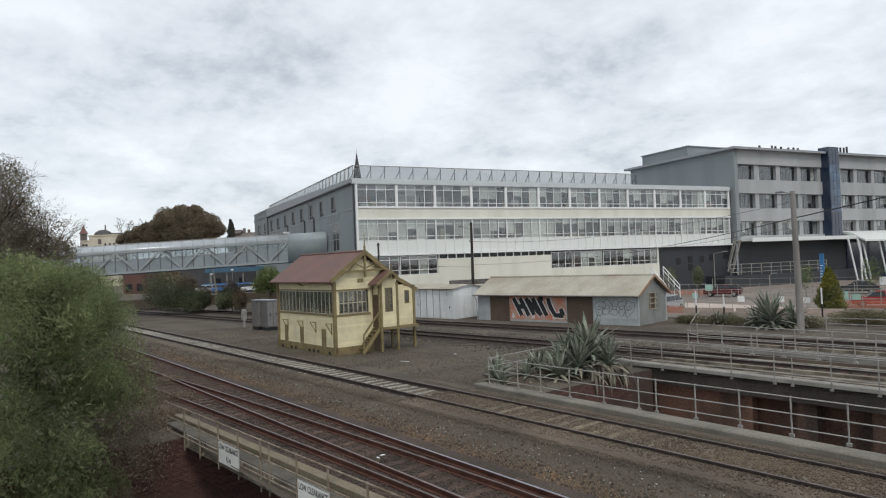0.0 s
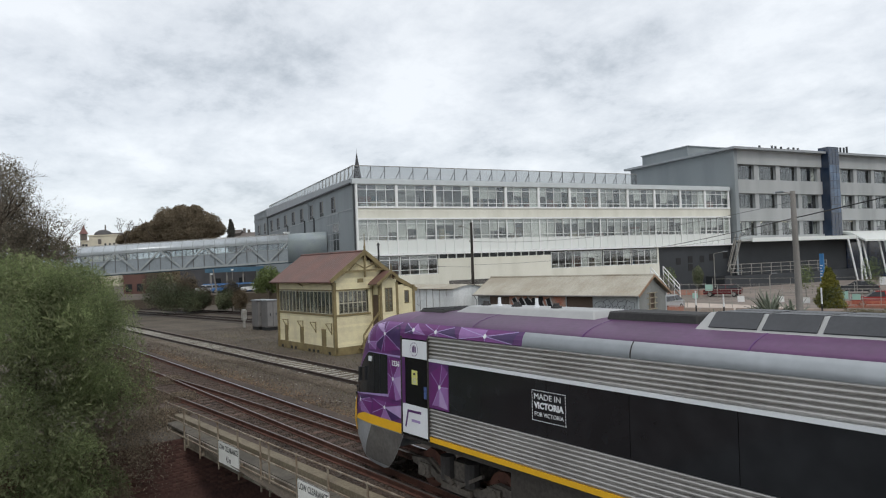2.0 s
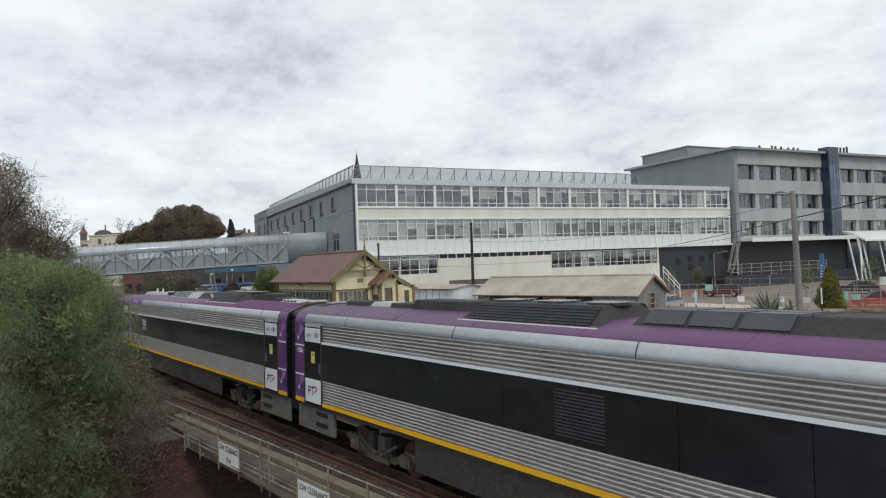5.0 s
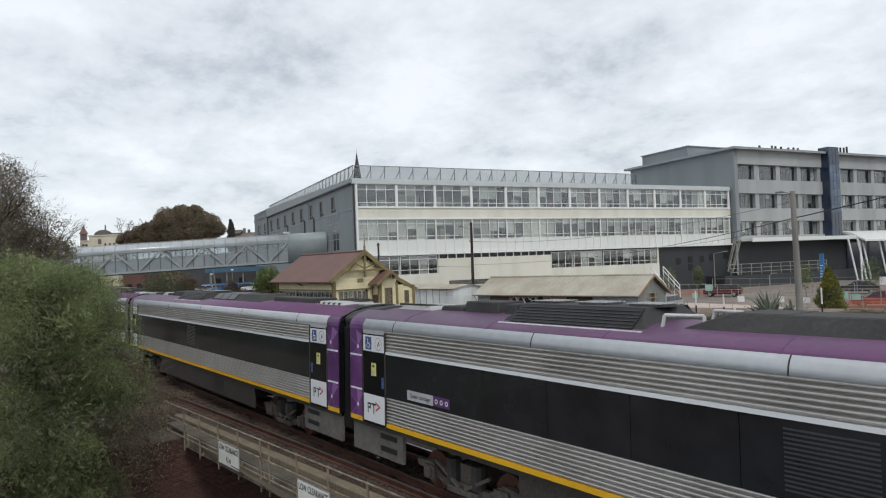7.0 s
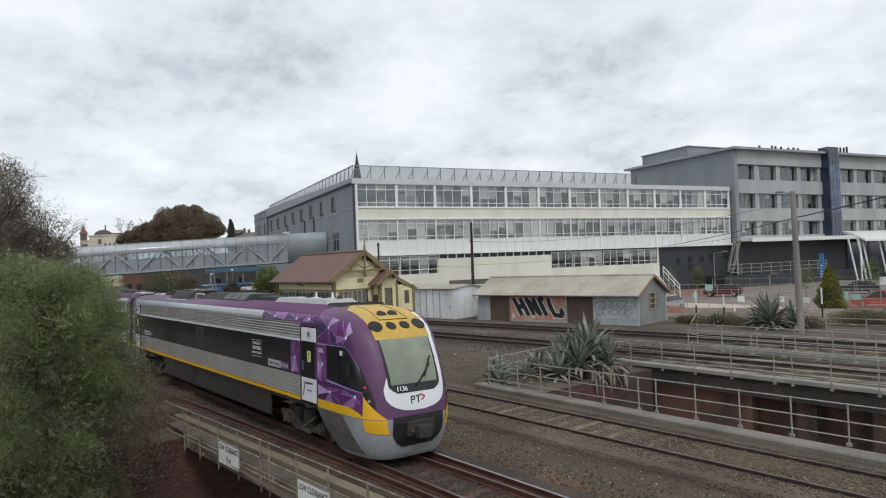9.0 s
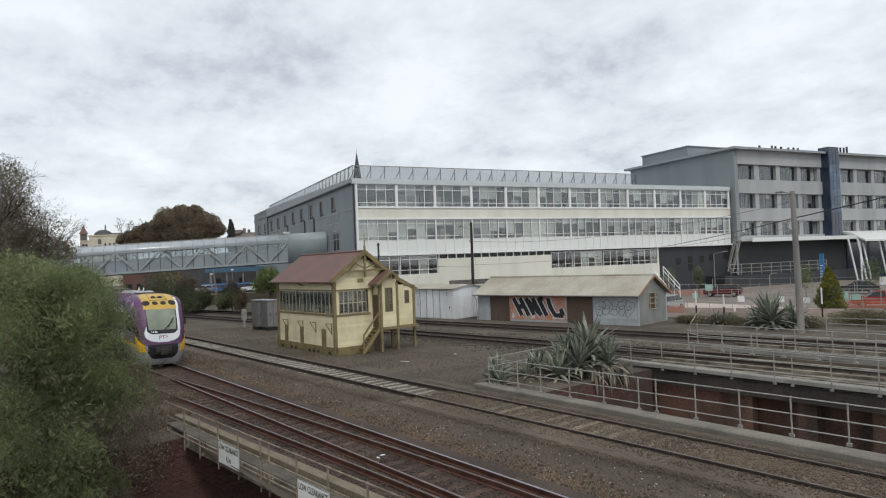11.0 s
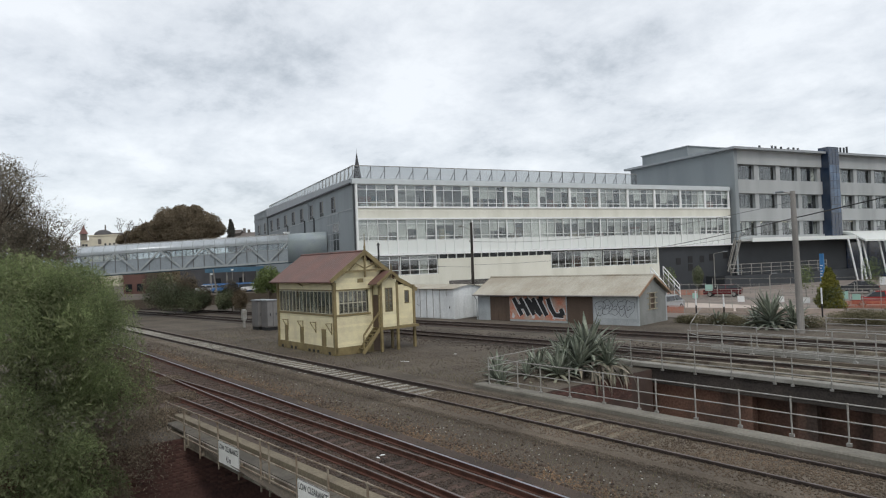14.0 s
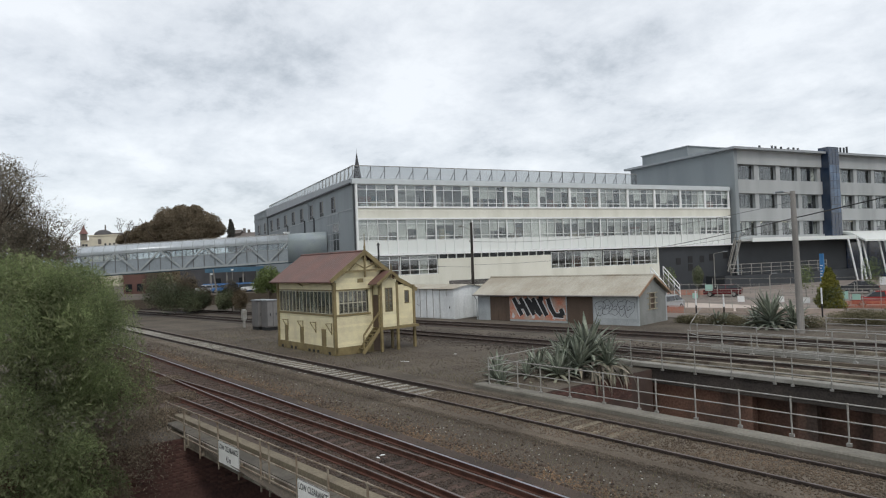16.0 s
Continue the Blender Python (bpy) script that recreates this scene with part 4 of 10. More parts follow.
def make_door(car, s, x0, x1, icons, logo):
    door = part("door", boxes((x0, x1, min(s * 1.40, s * 1.452), max(s * 1.40, s * 1.452), 1.22, 3.45)), BLACK_T, car, "black and white plug door")
    for a in (x0, x1):
        part("door_edge", boxes((a - 0.025, a + 0.025, min(s * 1.42, s * 1.466), max(s * 1.42, s * 1.466), 1.2, 3.5)), UNDER, door)
    part("door_header", boxes((x0 + 0.026, x1 - 0.026, min(s * 1.40, s * 1.447), max(s * 1.40, s * 1.447), 3.452, 3.562)), LIVERY if logo == "sweep" else SILVER, door)
    yy = (min(s * 1.45, s * 1.458), max(s * 1.45, s * 1.458))
    part("upper_panel", boxes((x0 + 0.04, x1 - 0.04, *yy, 3.02, 3.42)), WHITE_T, door)
    part("lower_panel", boxes((x0 + 0.04, x1 - 0.04, *yy, 1.28, 1.95)), WHITE_T, door)
    c = (x0 + x1) / 2
    part("yellow_notice", boxes((c - 0.11, c + 0.11, *yy, 2.42, 2.74)), STICKER_Y, door)
    part("notice_symbol", strokes(on_side(s, c, 2.66, 0.007), [((-0.02, 0), (0.02, 0))], 0.05), BLACK_MARK, door)
    part("notice_text", strokes(on_side(s, c, 2.52, 0.007), [((-0.07, q), (0.06, q)) for q in (-0.06, -0.025, 0.01, 0.045)], 0.012), GREY_MARK, door)
    ex = x0 + 0.12 if x0 > 10 else x1 - 0.12
    part("blue_notice", boxes((ex - 0.05, ex + 0.05, *yy, 2.15, 2.42)), STICKER_B, door)
    for i, kind in enumerate(icons):
        px = (i - (len(icons) - 1) / 2) * 0.46
        m = on_side(s, c - s * px, 3.22, 0.007)
        bm = bmesh.new()
        ring(bm, 0.145, 0.155, m)
        part("icon_ring", bm, DEEP_PURPLE, door)
        if kind == "case":
            part("icon", strokes(m, [((-0.055, -0.05), (-0.055, 0.045)), ((0.0, -0.05), (0.0, 0.07)), ((0.055, -0.05), (0.055, 0.045))], 0.04), DEEP_PURPLE, door)
        elif kind == "bike":
            bm = bmesh.new()
            ring(bm, 0.035, 0.045, m @ Matrix.Translation((-0.065, -0.03, 0)), 12)
            ring(bm, 0.035, 0.045, m @ Matrix.Translation((0.065, -0.03, 0)), 12)
            part("icon", bm, BLACK_MARK, door)
            part("icon_frame", strokes(m, [((-0.065, -0.03), (-0.03, 0.04)), ((-0.03, 0.04), (0.05, 0.04)), ((0.05, 0.04), (0.065, -0.03)), ((0, -0.03), (0.045, 0.04)), ((-0.065, -0.03), (0, -0.03))], 0.012), BLACK_MARK, door)
        elif kind == "chair":
            part("icon_plate", boxes((c - s * px - 0.14, c - s * px + 0.14, min(s * 1.459, s * 1.462), max(s * 1.459, s * 1.462), 3.06, 3.38)), STICKER_B, door)
            m2 = on_side(s, c - s * px, 3.22, 0.011)
            bm = bmesh.new()
            ring(bm, 0.052, 0.07, m2 @ Matrix.Translation((-0.01, -0.05, 0)), 14)
            part("icon", bm, WHITE_T, door)
            part("icon_figure", strokes(m2, [((-0.03, 0.1), (-0.025, 0.0)), ((-0.025, 0.0), (0.05, 0.0)), ((0.05, 0.0), (0.08, -0.09))], 0.024), WHITE_T, door)
        else:
            part("icon", strokes(m, [((-0.03, -0.06), (0.02, 0.05)), ((0.02, 0.05), (0.05, -0.03))], 0.025), BLACK_MARK, door)
    m = on_side(s, c, 1.62, 0.007)
    if logo == "arrow":
        part("logo_stem", strokes(m, [((-0.28, -0.12), (-0.28, 0.1)), ((-0.28, 0.1), (-0.17, 0.1)), ((-0.17, 0.1), (-0.17, 0.0)), ((-0.17, 0.0), (-0.28, 0.0)),
                                      ((-0.1, 0.1), (0.08, 0.1)), ((-0.01, 0.1), (-0.01, -0.12))], 0.04), BLACK_MARK, door)
        part("logo_arrow", strokes(m, [((0.08, 0.15), (0.26, 0.06)), ((0.26, 0.06), (0.1, -0.04))], 0.04), RED_MARK, door)
    else:
        part("logo_sweep", strokes(m, [((-0.36, -0.17), (-0.26, 0.18)), ((-0.26, 0.18), (0.22, 0.19))], 0.055), DEEP_PURPLE, door)
        part("logo_bar", strokes(m, [((-0.1, -0.02), (0.18, -0.02))], 0.06), LILAC, door)


def make_bogie(car, x, wheels):
    bm = bmesh.new()
    for s in (-1, 1):
        y = s * 1.02
        # shaped side frame, dropped between the axles
        prof = [(-1.75, 0.62), (-1.2, 0.66), (-0.75, 0.42), (0.75, 0.42), (1.2, 0.66), (1.75, 0.62), (1.7, 0.48), (1.2, 0.44), (0.7, 0.24), (-0.7, 0.24), (-1.2, 0.44), (-1.7, 0.48)]
        a = [bm.verts.new((x + p, y - 0.07, z)) for p, z in prof]
        b = [bm.verts.new((x + p, y + 0.07, z)) for p, z in prof]
        k = len(prof)
        for i in range(k):
            bm.faces.new((a[i], a[(i + 1) % k], b[(i + 1) % k], b[i]))
        bm.faces.new(a[::-1])
        bm.faces.new(b)
    box(bm, x - 0.3, x + 0.3, -1.0, 1.0, 0.4, 0.8)
    bog = part("bogie", bm, BOGIE, car)
    for s in (-1, 1):
        for dx in (-0.42, 0.42):
            bm = bmesh.new()
            tube(bm, (x + dx, s * 1.04, 0.4), (x + dx, s * 1.04, 0.9), 0.17, n=10)
            part("air_spring", bm, DARK_BOGIE, bog)
        bm = bmesh.new()
        bar(bm, (x - 0.9, s * 1.16, 0.75), (x - 0.1, s * 1.16, 0.35), 0.07)
        bar(bm, (x + 0.9, s * 1.16, 0.75), (x + 0.1, s * 1.16, 0.35), 0.07)
        box(bm, x - 0.5, x + 0.5, s * 1.14 - 0.04, s * 1.14 + 0.04, 0.2, 0.34)
        part("damper", bm, BOGIE, bog)
        for dx in (-1.2, 1.2):
            bm = bmesh.new()
            box(bm, x + dx - 0.2, x + dx + 0.2, s * 1.06 - 0.1, s * 1.06 + 0.1, 0.28, 0.58)
            tube(bm, (x + dx, s * 1.14, 0.43), (x + dx, s * 1.2, 0.43), 0.13, n=12)
            part("axle_box", bm, BOGIE, bog)
    for dx in (-1.2, 1.2):
        bm = bmesh.new()
        for s in (-1, 1):
            tube(bm, (0, s * 0.74, 0), (0, s * 0.88, 0), 0.43, n=28)
            tube(bm, (0, s * 0.70, 0), (0, s * 0.74, 0), 0.46, n=28)
            for i in range(5):
                a = 2 * math.pi * i / 5
                tube(bm, (0.24 * math.cos(a), s * 0.87, 0.24 * math.sin(a)), (0.24 * math.cos(a), s * 0.895, 0.24 * math.sin(a)), 0.05, n=8)
        tube(bm, (0, -1.0, 0), (0, 1.0, 0), 0.08, n=10)
        w = part("wheelset", bm, RAIL, bog, m=pose(x + dx, 0, 0.43))
        wheels.append(w)


PALE_VIOLET = mat("pale_violet_facet", (0.29, 0.13, 0.36), 0.42, var=0.08, scale=1, bump=0.0)
VIOLET = mat("violet_train_paint", (0.15, 0.048, 0.185), 0.42, var=0.15, scale=1.1, fine=3, bump=0.0, col2=(0.075, 0.024, 0.105))


def make_end_livery(car, s, x0, x1):
    """Purple faceted panel between the last door and the car's end, with its pale stripes."""
    prof = [(1.45, 1.34), (1.45, 3.56)] + list(CANT[1:]) + [(1.22, 3.78), (1.34, 3.5), (1.34, 1.34)]
    bm = bmesh.new()
    extrude(bm, [(s * y, z) for y, z in prof], x0, x1)
    p = part("end_panel", bm, VIOLET, car, "faceted purple end panel")
    for z in (2.86, 2.0):
        part("pale_stripe", boxes((x0 + 0.02, x1 - 0.02, min(s * 1.45, s * 1.455), max(s * 1.45, s * 1.455), z, z + 0.045)), WHITE_T, p)
    for z, dx in ((3.1, 0.35), (1.62, 0.4)):
        bm = bmesh.new()
        ring(bm, 0.001, 0.05, on_side(s, x0 + (x1 - x0) * dx, z, 0.002), 16)
        part("star_dot", bm, WHITE_T, p)
        u, w = s * (0.5 - dx) * (x1 - x0), (x1 - x0) / 2 - 0.03
        part("facet_line", strokes(on_side(s, (x0 + x1) / 2, z, 0.0005), [((u, 0), (w, 0.3)), ((u, 0), (-w, 0.22)), ((u, 0), (w * 0.5, -0.42)), ((u, 0), (-w, -0.3)), ((u, 0), (0.1 * w, 0.42))], 0.012), LILAC, p)
        bm = bmesh.new()
        m = on_side(s, (x0 + x1) / 2, z, 0.0015)
        bm.faces.new([bm.verts.new(m @ Vector((a, b, 0))) for a, b in ((u, 0), (-w, 0.22), (-w, -0.3))])
        part("facet", bm, DEEP_PURPLE, p)
        bm = bmesh.new()
        bm.faces.new([bm.verts.new(m @ Vector((a, b, 0))) for a, b in ((u, 0), (w, 0.3), (0.1 * w, 0.42))])
        part("facet", bm, PALE_VIOLET, p)
    part("sill_stripe", boxes((x0, x1, min(s * 1.42, s * 1.452), max(s * 1.42, s * 1.452), 1.22, 1.34)), YELLOW, car)


def roof_box(car, name, x0, x1, w0, w1, z0, z1, mt, e0=0.0, e1=0.0, label=""):
    """Roof gear with raked sides and ends: half widths w0 below and w1 above, ends drawn in by e0 and e1."""
    bm = bmesh.new()
    lo = [bm.verts.new((x, y, z0)) for x, y in ((x0, -w0), (x1, -w0), (x1, w0), (x0, w0))]
    hi = [bm.verts.new((x, y, z1)) for x, y in ((x0 + e0, -w1), (x1 - e1, -w1), (x1 - e1, w1), (x0 + e0, w1))]
    bm.faces.new(lo[::-1])
    bm.faces.new(hi)
    for i in range(4):
        bm.faces.new((lo[i], lo[(i + 1) % 4], hi[(i + 1) % 4], hi[i]))
    return part(name, bm, mt, car, label, bevel=0.025)


def slope_panel(unit, x0, x1, w0, w1, z0, z1, a, b, mt, name):
    """A panel laid on both raked sides of a roof unit, from share a to share b of the slope."""
    for s in (-1, 1):
        n = Vector((0, s * (z1 - z0), w0 - w1)).normalized() * 0.012
        p, q = Vector((0, s * (w0 + (w1 - w0) * a), z0 + (z1 - z0) * a)), Vector((0, s * (w0 + (w1 - w0) * b), z0 + (z1 - z0) * b))
        bm = bmesh.new()
        bar(bm, (p + q) / 2 + n + Vector((x0, 0, 0)), (p + q) / 2 + n + Vector((x1, 0, 0)), (q - p).length, 0.02, up=n)
        part(name, bm, mt, unit)


def make_roof(car, cab, number):
    def pod(x0, x1):
        u = roof_box(car, "cooling_pod", x0, x1, 1.06, 0.6, 3.9, 4.3, ROOFKIT, 0.35, 0.35, "black louvred roof pod")
        slope_panel(u, x0 + 0.3, x1 - 0.3, 1.06, 0.6, 3.9, 4.3, 0.1, 0.95, BLACK, "louvre_panel")
        for k in range(6):
            slope_panel(u, x0 + 0.32, x1 - 0.32, 1.075, 0.615, 3.905, 4.305, 0.15 + 0.13 * k, 0.165 + 0.13 * k, SLAT, "louvre_slat")
        for s in (-1, 1):
            bm = bmesh.new()
            tube(bm, (x0 + 0.05, s * 1.09, 3.93), (x1 - 0.05, s * 1.09, 3.93), 0.022)
            part("edge_rail", bm, STEEL_RAIL, u, "thin silver edge rail")
        for i in range(3):
            bm = bmesh.new()
            c = x0 + (x1 - x0) * (i + 0.5) / 3
            tube(bm, (c, 0, 4.29), (c, 0, 4.34), 0.42, 0.40, n=20)
            f = part("fan_housing", bm, ROOFKIT, u)
            bm = bmesh.new()
            for k in range(5):
                box(bm, c - 0.36, c + 0.36, -0.3 + 0.14 * k, -0.26 + 0.14 * k, 4.34, 4.352)
            part("fan_guard", bm, STEEL_RAIL, f)

    def vents(x0, x1, mt, label):
        u = roof_box(car, "vent_unit", x0, x1, 0.86, 0.5, 3.95, 4.26, mt, 0.12, 0.85, label)
        for i in range(3):
            a = x0 + 0.25 + i * 0.82
            slope_panel(u, a, a + 0.74, 0.86, 0.5, 3.95, 4.26, 0.3, 0.98, SLAT, "mesh_panel")
            part("mesh_panel", boxes((a, a + 0.74, -0.46, -0.03, 4.26, 4.272), (a, a + 0.74, 0.03, 0.46, 4.26, 4.272)), SLAT, u)
        roof_box(car, "end_cover", x1 - 1.65, x1 + 0.02, 0.875, 0.512, 3.95, 4.27, ROOFKIT, 0.0, 0.86, "dark grey end cover of the roof unit")
        part("cover_joint", boxes((x0 + 2.8, x0 + 2.83, -0.5, 0.5, 4.255, 4.268)), UNDER, u)

    def cover(x0, x1):
        u = roof_box(car, "slatted_cover", x0, x1, 0.62, 0.5, 4.0, 4.14, ROOFPALE, 0.2, 0.3, "grey slatted roof cover")
        for i in range(5):
            a = x0 + 0.25 + (x1 - x0 - 0.6) * i / 4
            bm = bmesh.new()
            bar(bm, (a, -0.6, 4.08), (a + 0.12, 0.6, 4.17), 0.05, 0.05)
            part("slat", bm, UNDER, u)

    def fairing(x0, x1, top):
        roof_box(car, "roof_fairing", x0, x1, 0.46, 0.4, 3.96, top, ROOFKIT, 0.05, 0.05, "black roof fairing")
    if cab:
        u = roof_box(car, "aerial_plinth", 3.75, 8.0, 0.62, 0.46, 3.97, 4.19, ROOFPALE, 0.5, 0.15, "pale grey aerial plinth")
        for x, mt, r in ((6.6, ROOFKIT, 0.12), (6.05, WHITE_T, 0.065), (5.45, ROOFKIT, 0.12), (4.9, WHITE_T, 0.065), (4.45, ROOFKIT, 0.12)):
            bm = bmesh.new()
            tube(bm, (x, -0.1, 4.18), (x, -0.1, 4.23), r, r * 0.9, n=14)
            tube(bm, (x, -0.1, 4.23), (x, -0.1, 4.29 if mt is ROOFKIT else 4.38), r * 0.62, r * 0.5, n=12)
            part("aerial", bm, mt, u)
        m = roof_box(car, "roof_mat", 2.55, 3.7, 0.8, 0.72, 3.9, 4.09, ROOFKIT, 0.25, 0.05, "ribbed black roof mat")
        for i in range(6):
            part("mat_rib", boxes((2.8 + i * 0.14, 2.86 + i * 0.14, -0.7, 0.7, 4.085, 4.105)), BLACK, m)
        fairing(8.1, 9.95, 4.2)
        pale = number == "1236"
        vents(10.05, 16.0, ROOFPALE if pale else ROOFKIT, "pale roof unit with dark mesh panels" if pale else "sooty black roof unit with mesh panels")
        pod(16.35, 19.85)
        fairing(19.95, 20.35, 4.26)
        fairing(20.5, 21.7, 4.29)
        fairing(21.75, 22.6, 4.16)
        cover(22.65, 24.3)
        for s in (-1, 1):
            bm = bmesh.new()
            for p, q in (((15.6, s * 0.6, 4.0), (15.6, s * 0.6, 4.2)), ((15.6, s * 0.6, 4.2), (16.2, s * 0.75, 4.2)), ((16.2, s * 0.75, 4.2), (16.25, s * 0.75, 4.0))):
                tube(bm, p, q, 0.03)
            part("pipe_bend", bm, STEEL_RAIL, car)
    else:
        roof_box(car, "aerial_plinth", 2.85, 3.95, 0.42, 0.3, 3.98, 4.17, ROOFPALE, 0.15, 0.15, "pale grey aerial plinth")
        fairing(1.6, 2.8, 4.17)
        fairing(4.0, 5.0, 4.17)
        fairing(5.1, 7.3, 4.28)
        pod(7.7, 11.6)
        vents(12.0, 17.6, ROOFKIT, "sooty black roof unit with mesh panels")
        fairing(17.7, 21.0, 4.2)
        cover(21.3, 23.2)


def make_car(name_label, length, cab, number, wheels, notice_at=None):
    """A rail car from x = 0 (its cab or first end) to x = length (the middle of the gangway)."""
    car = thing("rail_car", name_label, "train", "cars of the train")
    end = length - 0.32
    first = 2.95 if cab else 0.97             # the first door's outer edge
    d0, d1 = first + 1.05, length - 0.97 - 1.05
    start = XB if cab else 0.32
    # body core, floor and ends
    part("floor", boxes((start - (0.9 if cab else 0), end, -1.40, 1.40, 1.12, 1.22)), UNDER, car)
    part("inner_body", boxes((start, end, -1.385, 1.385, 1.22, 3.5)), BLACK_T, car)
    bm = bmesh.new()
    top = [(y, z) for y, z in CROWN] + [(-y, z) for y, z in CROWN[-2::-1]]
    extrude(bm, top + [(-1.3, 3.5), (1.3, 3.5)], start, end)
    part("roof", bm, PURPLE, car, "purple painted roof", smooth=True)
    for x in np.arange(start + 2.3, end, 2.9):
        bm = bmesh.new()
        prof = [(y * 1.003, z + 0.004) for y, z in top]
        extrude(bm, prof + [(-1.25, 3.7), (1.25, 3.7)], x, x + 0.02)
        part("roof_seam", bm, DEEP_PURPLE, car)
    for s in (-1, 1):
        part("lower_ribbed_panel", ribs(d0, d1, s, 1.34, 1.97, 8), STAINLESS, car, "ribbed stainless side panel")
        part("upper_ribbed_panel", ribs(d0, d1, s, 3.06, 3.56, 6), STAINLESS, car, "ribbed stainless side panel")
        part("sill_stripe", boxes((d0, d1, min(s * 1.4, s * 1.453), max(s * 1.4, s * 1.453), 1.24, 1.34)), YELLOW, car, "yellow sill stripe")
        part("white_stripe", boxes((d0, d1, min(s * 1.4, s * 1.457), max(s * 1.4, s * 1.457), 2.995, 3.06)), WHITE_T, car)
        k = 11
        for i in range(k):
            w = (d1 - d0) / k
            a = d0 + i * w
            part("window_pane", boxes((a + 0.006, a + w - 0.006, min(s * 1.40, s * 1.445), max(s * 1.40, s * 1.445), 1.97, 2.995)), BAND, car)
        if notice_at:
            c = 13.5 if cab else 11.4
            for i in range(14):
                part("louvre_slat", boxes((c - 0.55, c + 0.55, min(s * 1.44, s * 1.452), max(s * 1.44, s * 1.452), 2.08 + i * 0.06, 2.105 + i * 0.06)), SLAT, car)
        # silver cantrail
        c0 = d0 + 2.95 if cab else first
        bm = bmesh.new()
        extrude(bm, [(s * y, z) for y, z in list(CANT) + [(1.2, 3.76), (1.34, 3.5)]], c0, length - 0.97 + 0.0)
        part("cantrail", bm, SILVER, car, "silver painted cantrail", smooth=True)
        for x in np.arange(c0 + 2.4, length - 1.4, 4.6):
            bm = bmesh.new()
            extrude(bm, [(s * (y + 0.003), z) for y, z in list(CANT) + [(1.2, 3.76), (1.34, 3.5)]], x, x + 0.022)
            part("cantrail_seam", bm, UNDER, car)
        if cab:
            bm = bmesh.new()
            extrude(bm, [(s * y, z) for y, z in list(CANT) + [(1.2, 3.76), (1.34, 3.5)]], XB, c0)
            part("cantrail_livery", bm, LIVERY, car)
            make_stars(car, s, d0)
            part("window_livery", boxes((d0 + 0.02, d0 + 0.72, min(s * 1.44, s * 1.452), max(s * 1.44, s * 1.452), 1.99, 2.99)), LIVERY, car)
        make_door(car, s, first, d0, ("case",) if cab else (("bike", "case") if notice_at else ("chair", "walk")), "sweep" if cab else "arrow")
        make_door(car, s, d1, d1 + 1.05, ("bike", "case") if number == "1236" else ("chair", "walk"), "arrow")
        make_end_livery(car, s, d1 + 1.05, end)
        if not cab:
            make_end_livery(car, s, 0.32, first)
            words("car_number", number, 0.19, WHITE_T, car, on_side(s, 0.66, 2.72, 0.004), bold=0.004)
        # skirts between the bogies
        b0, b1 = (4.55 if cab else 4.5), length - 4.55
        for a, b in (((b0 + 1.95), (b1 - 1.95)),):
            part("side_skirt", boxes((a, b, min(s * 1.30, s * 1.38), max(s * 1.30, s * 1.38), 0.42, 1.22)), UNDER, car, "grimy dark underframe skirt", bevel=0.01)
            for i in range(9):
                bm = bmesh.new()
                xx = a + 0.8 + i * (b - a - 1.6) / 8
                ring(bm, 0.001, 0.05, on_side(s, xx, 0.8 + 0.08 * (i % 2), -0.068), 12)
                part("skirt_vent", bm, BLACK, car)
            part("skirt_grille", boxes((a + 7.6, a + 8.7, min(s * 1.37, s * 1.388), max(s * 1.37, s * 1.388), 0.62, 1.02)), BLACK, car)
        part("end_skirt", boxes((b1 + 1.95, end, min(s * 1.28, s * 1.36), max(s * 1.28, s * 1.36), 0.45, 1.22)), DUSTY_SKIRT, car)
        for z in (0.62, 0.92):
            part("step", boxes((b1 + 2.2, b1 + 2.9, min(s * 1.33, s * 1.375), max(s * 1.33, s * 1.375), z, z + 0.12)), BLACK, car)
        if not cab:
            part("end_skirt", boxes((0.35, b0 - 1.95, min(s * 1.28, s * 1.36), max(s * 1.28, s * 1.36), 0.45, 1.22)), DUSTY_SKIRT, car)
            for z in (0.62, 0.92):
                part("step", boxes((1.5, 2.2, min(s * 1.33, s * 1.375), max(s * 1.33, s * 1.375), z, z + 0.12)), BLACK, car)
    # dark bellows of the gangway, half to each car
    for a, b in ((end, length),) + (() if cab else ((0.0, 0.32),)):
        g = part("gangway_frame", boxes((a, b, -1.2, 1.2, 0.9, 3.72)), BLACK, car, "black rubber gangway bellows")
        bm = bmesh.new()
        for i in range(5):
            x = a + (b - a) * (i + 0.5) / 5
            extrude(bm, [(-1.3, 0.85), (1.3, 0.85), (1.3, 3.5), (1.1, 3.82), (-1.1, 3.82), (-1.3, 3.5)], x - 0.018, x + 0.018)
        part("bellow_fold", bm, BLACK, g)
        bm = bmesh.new()
        extrude(bm, [(y * 0.95, z - 0.03) for y, z in top] + [(-1.24, 3.6), (1.24, 3.6)], a, b)
        part("gangway_hood", bm, HOOD, g, "dark grey rubber hood", smooth=True)
        bm = bmesh.new()
        for i in range(1):
            x = (a if a > 1 else b)
            dx = 0.05 if a > 1 else -0.05
            prof = [(-1.44, 1.25), (-1.44, 3.56), (-1.33, 3.81), (-0.8, 4.01), (0, 4.07), (0.8, 4.01), (1.33, 3.81), (1.44, 3.56), (1.44, 1.25)]
            extrude(bm, prof, min(x, x + dx), max(x, x + dx))
        part("end_wall", bm, BLACK_T, car)
    for b in ((4.55 if cab else 4.5), length - 4.55):
        make_bogie(car, b, wheels)
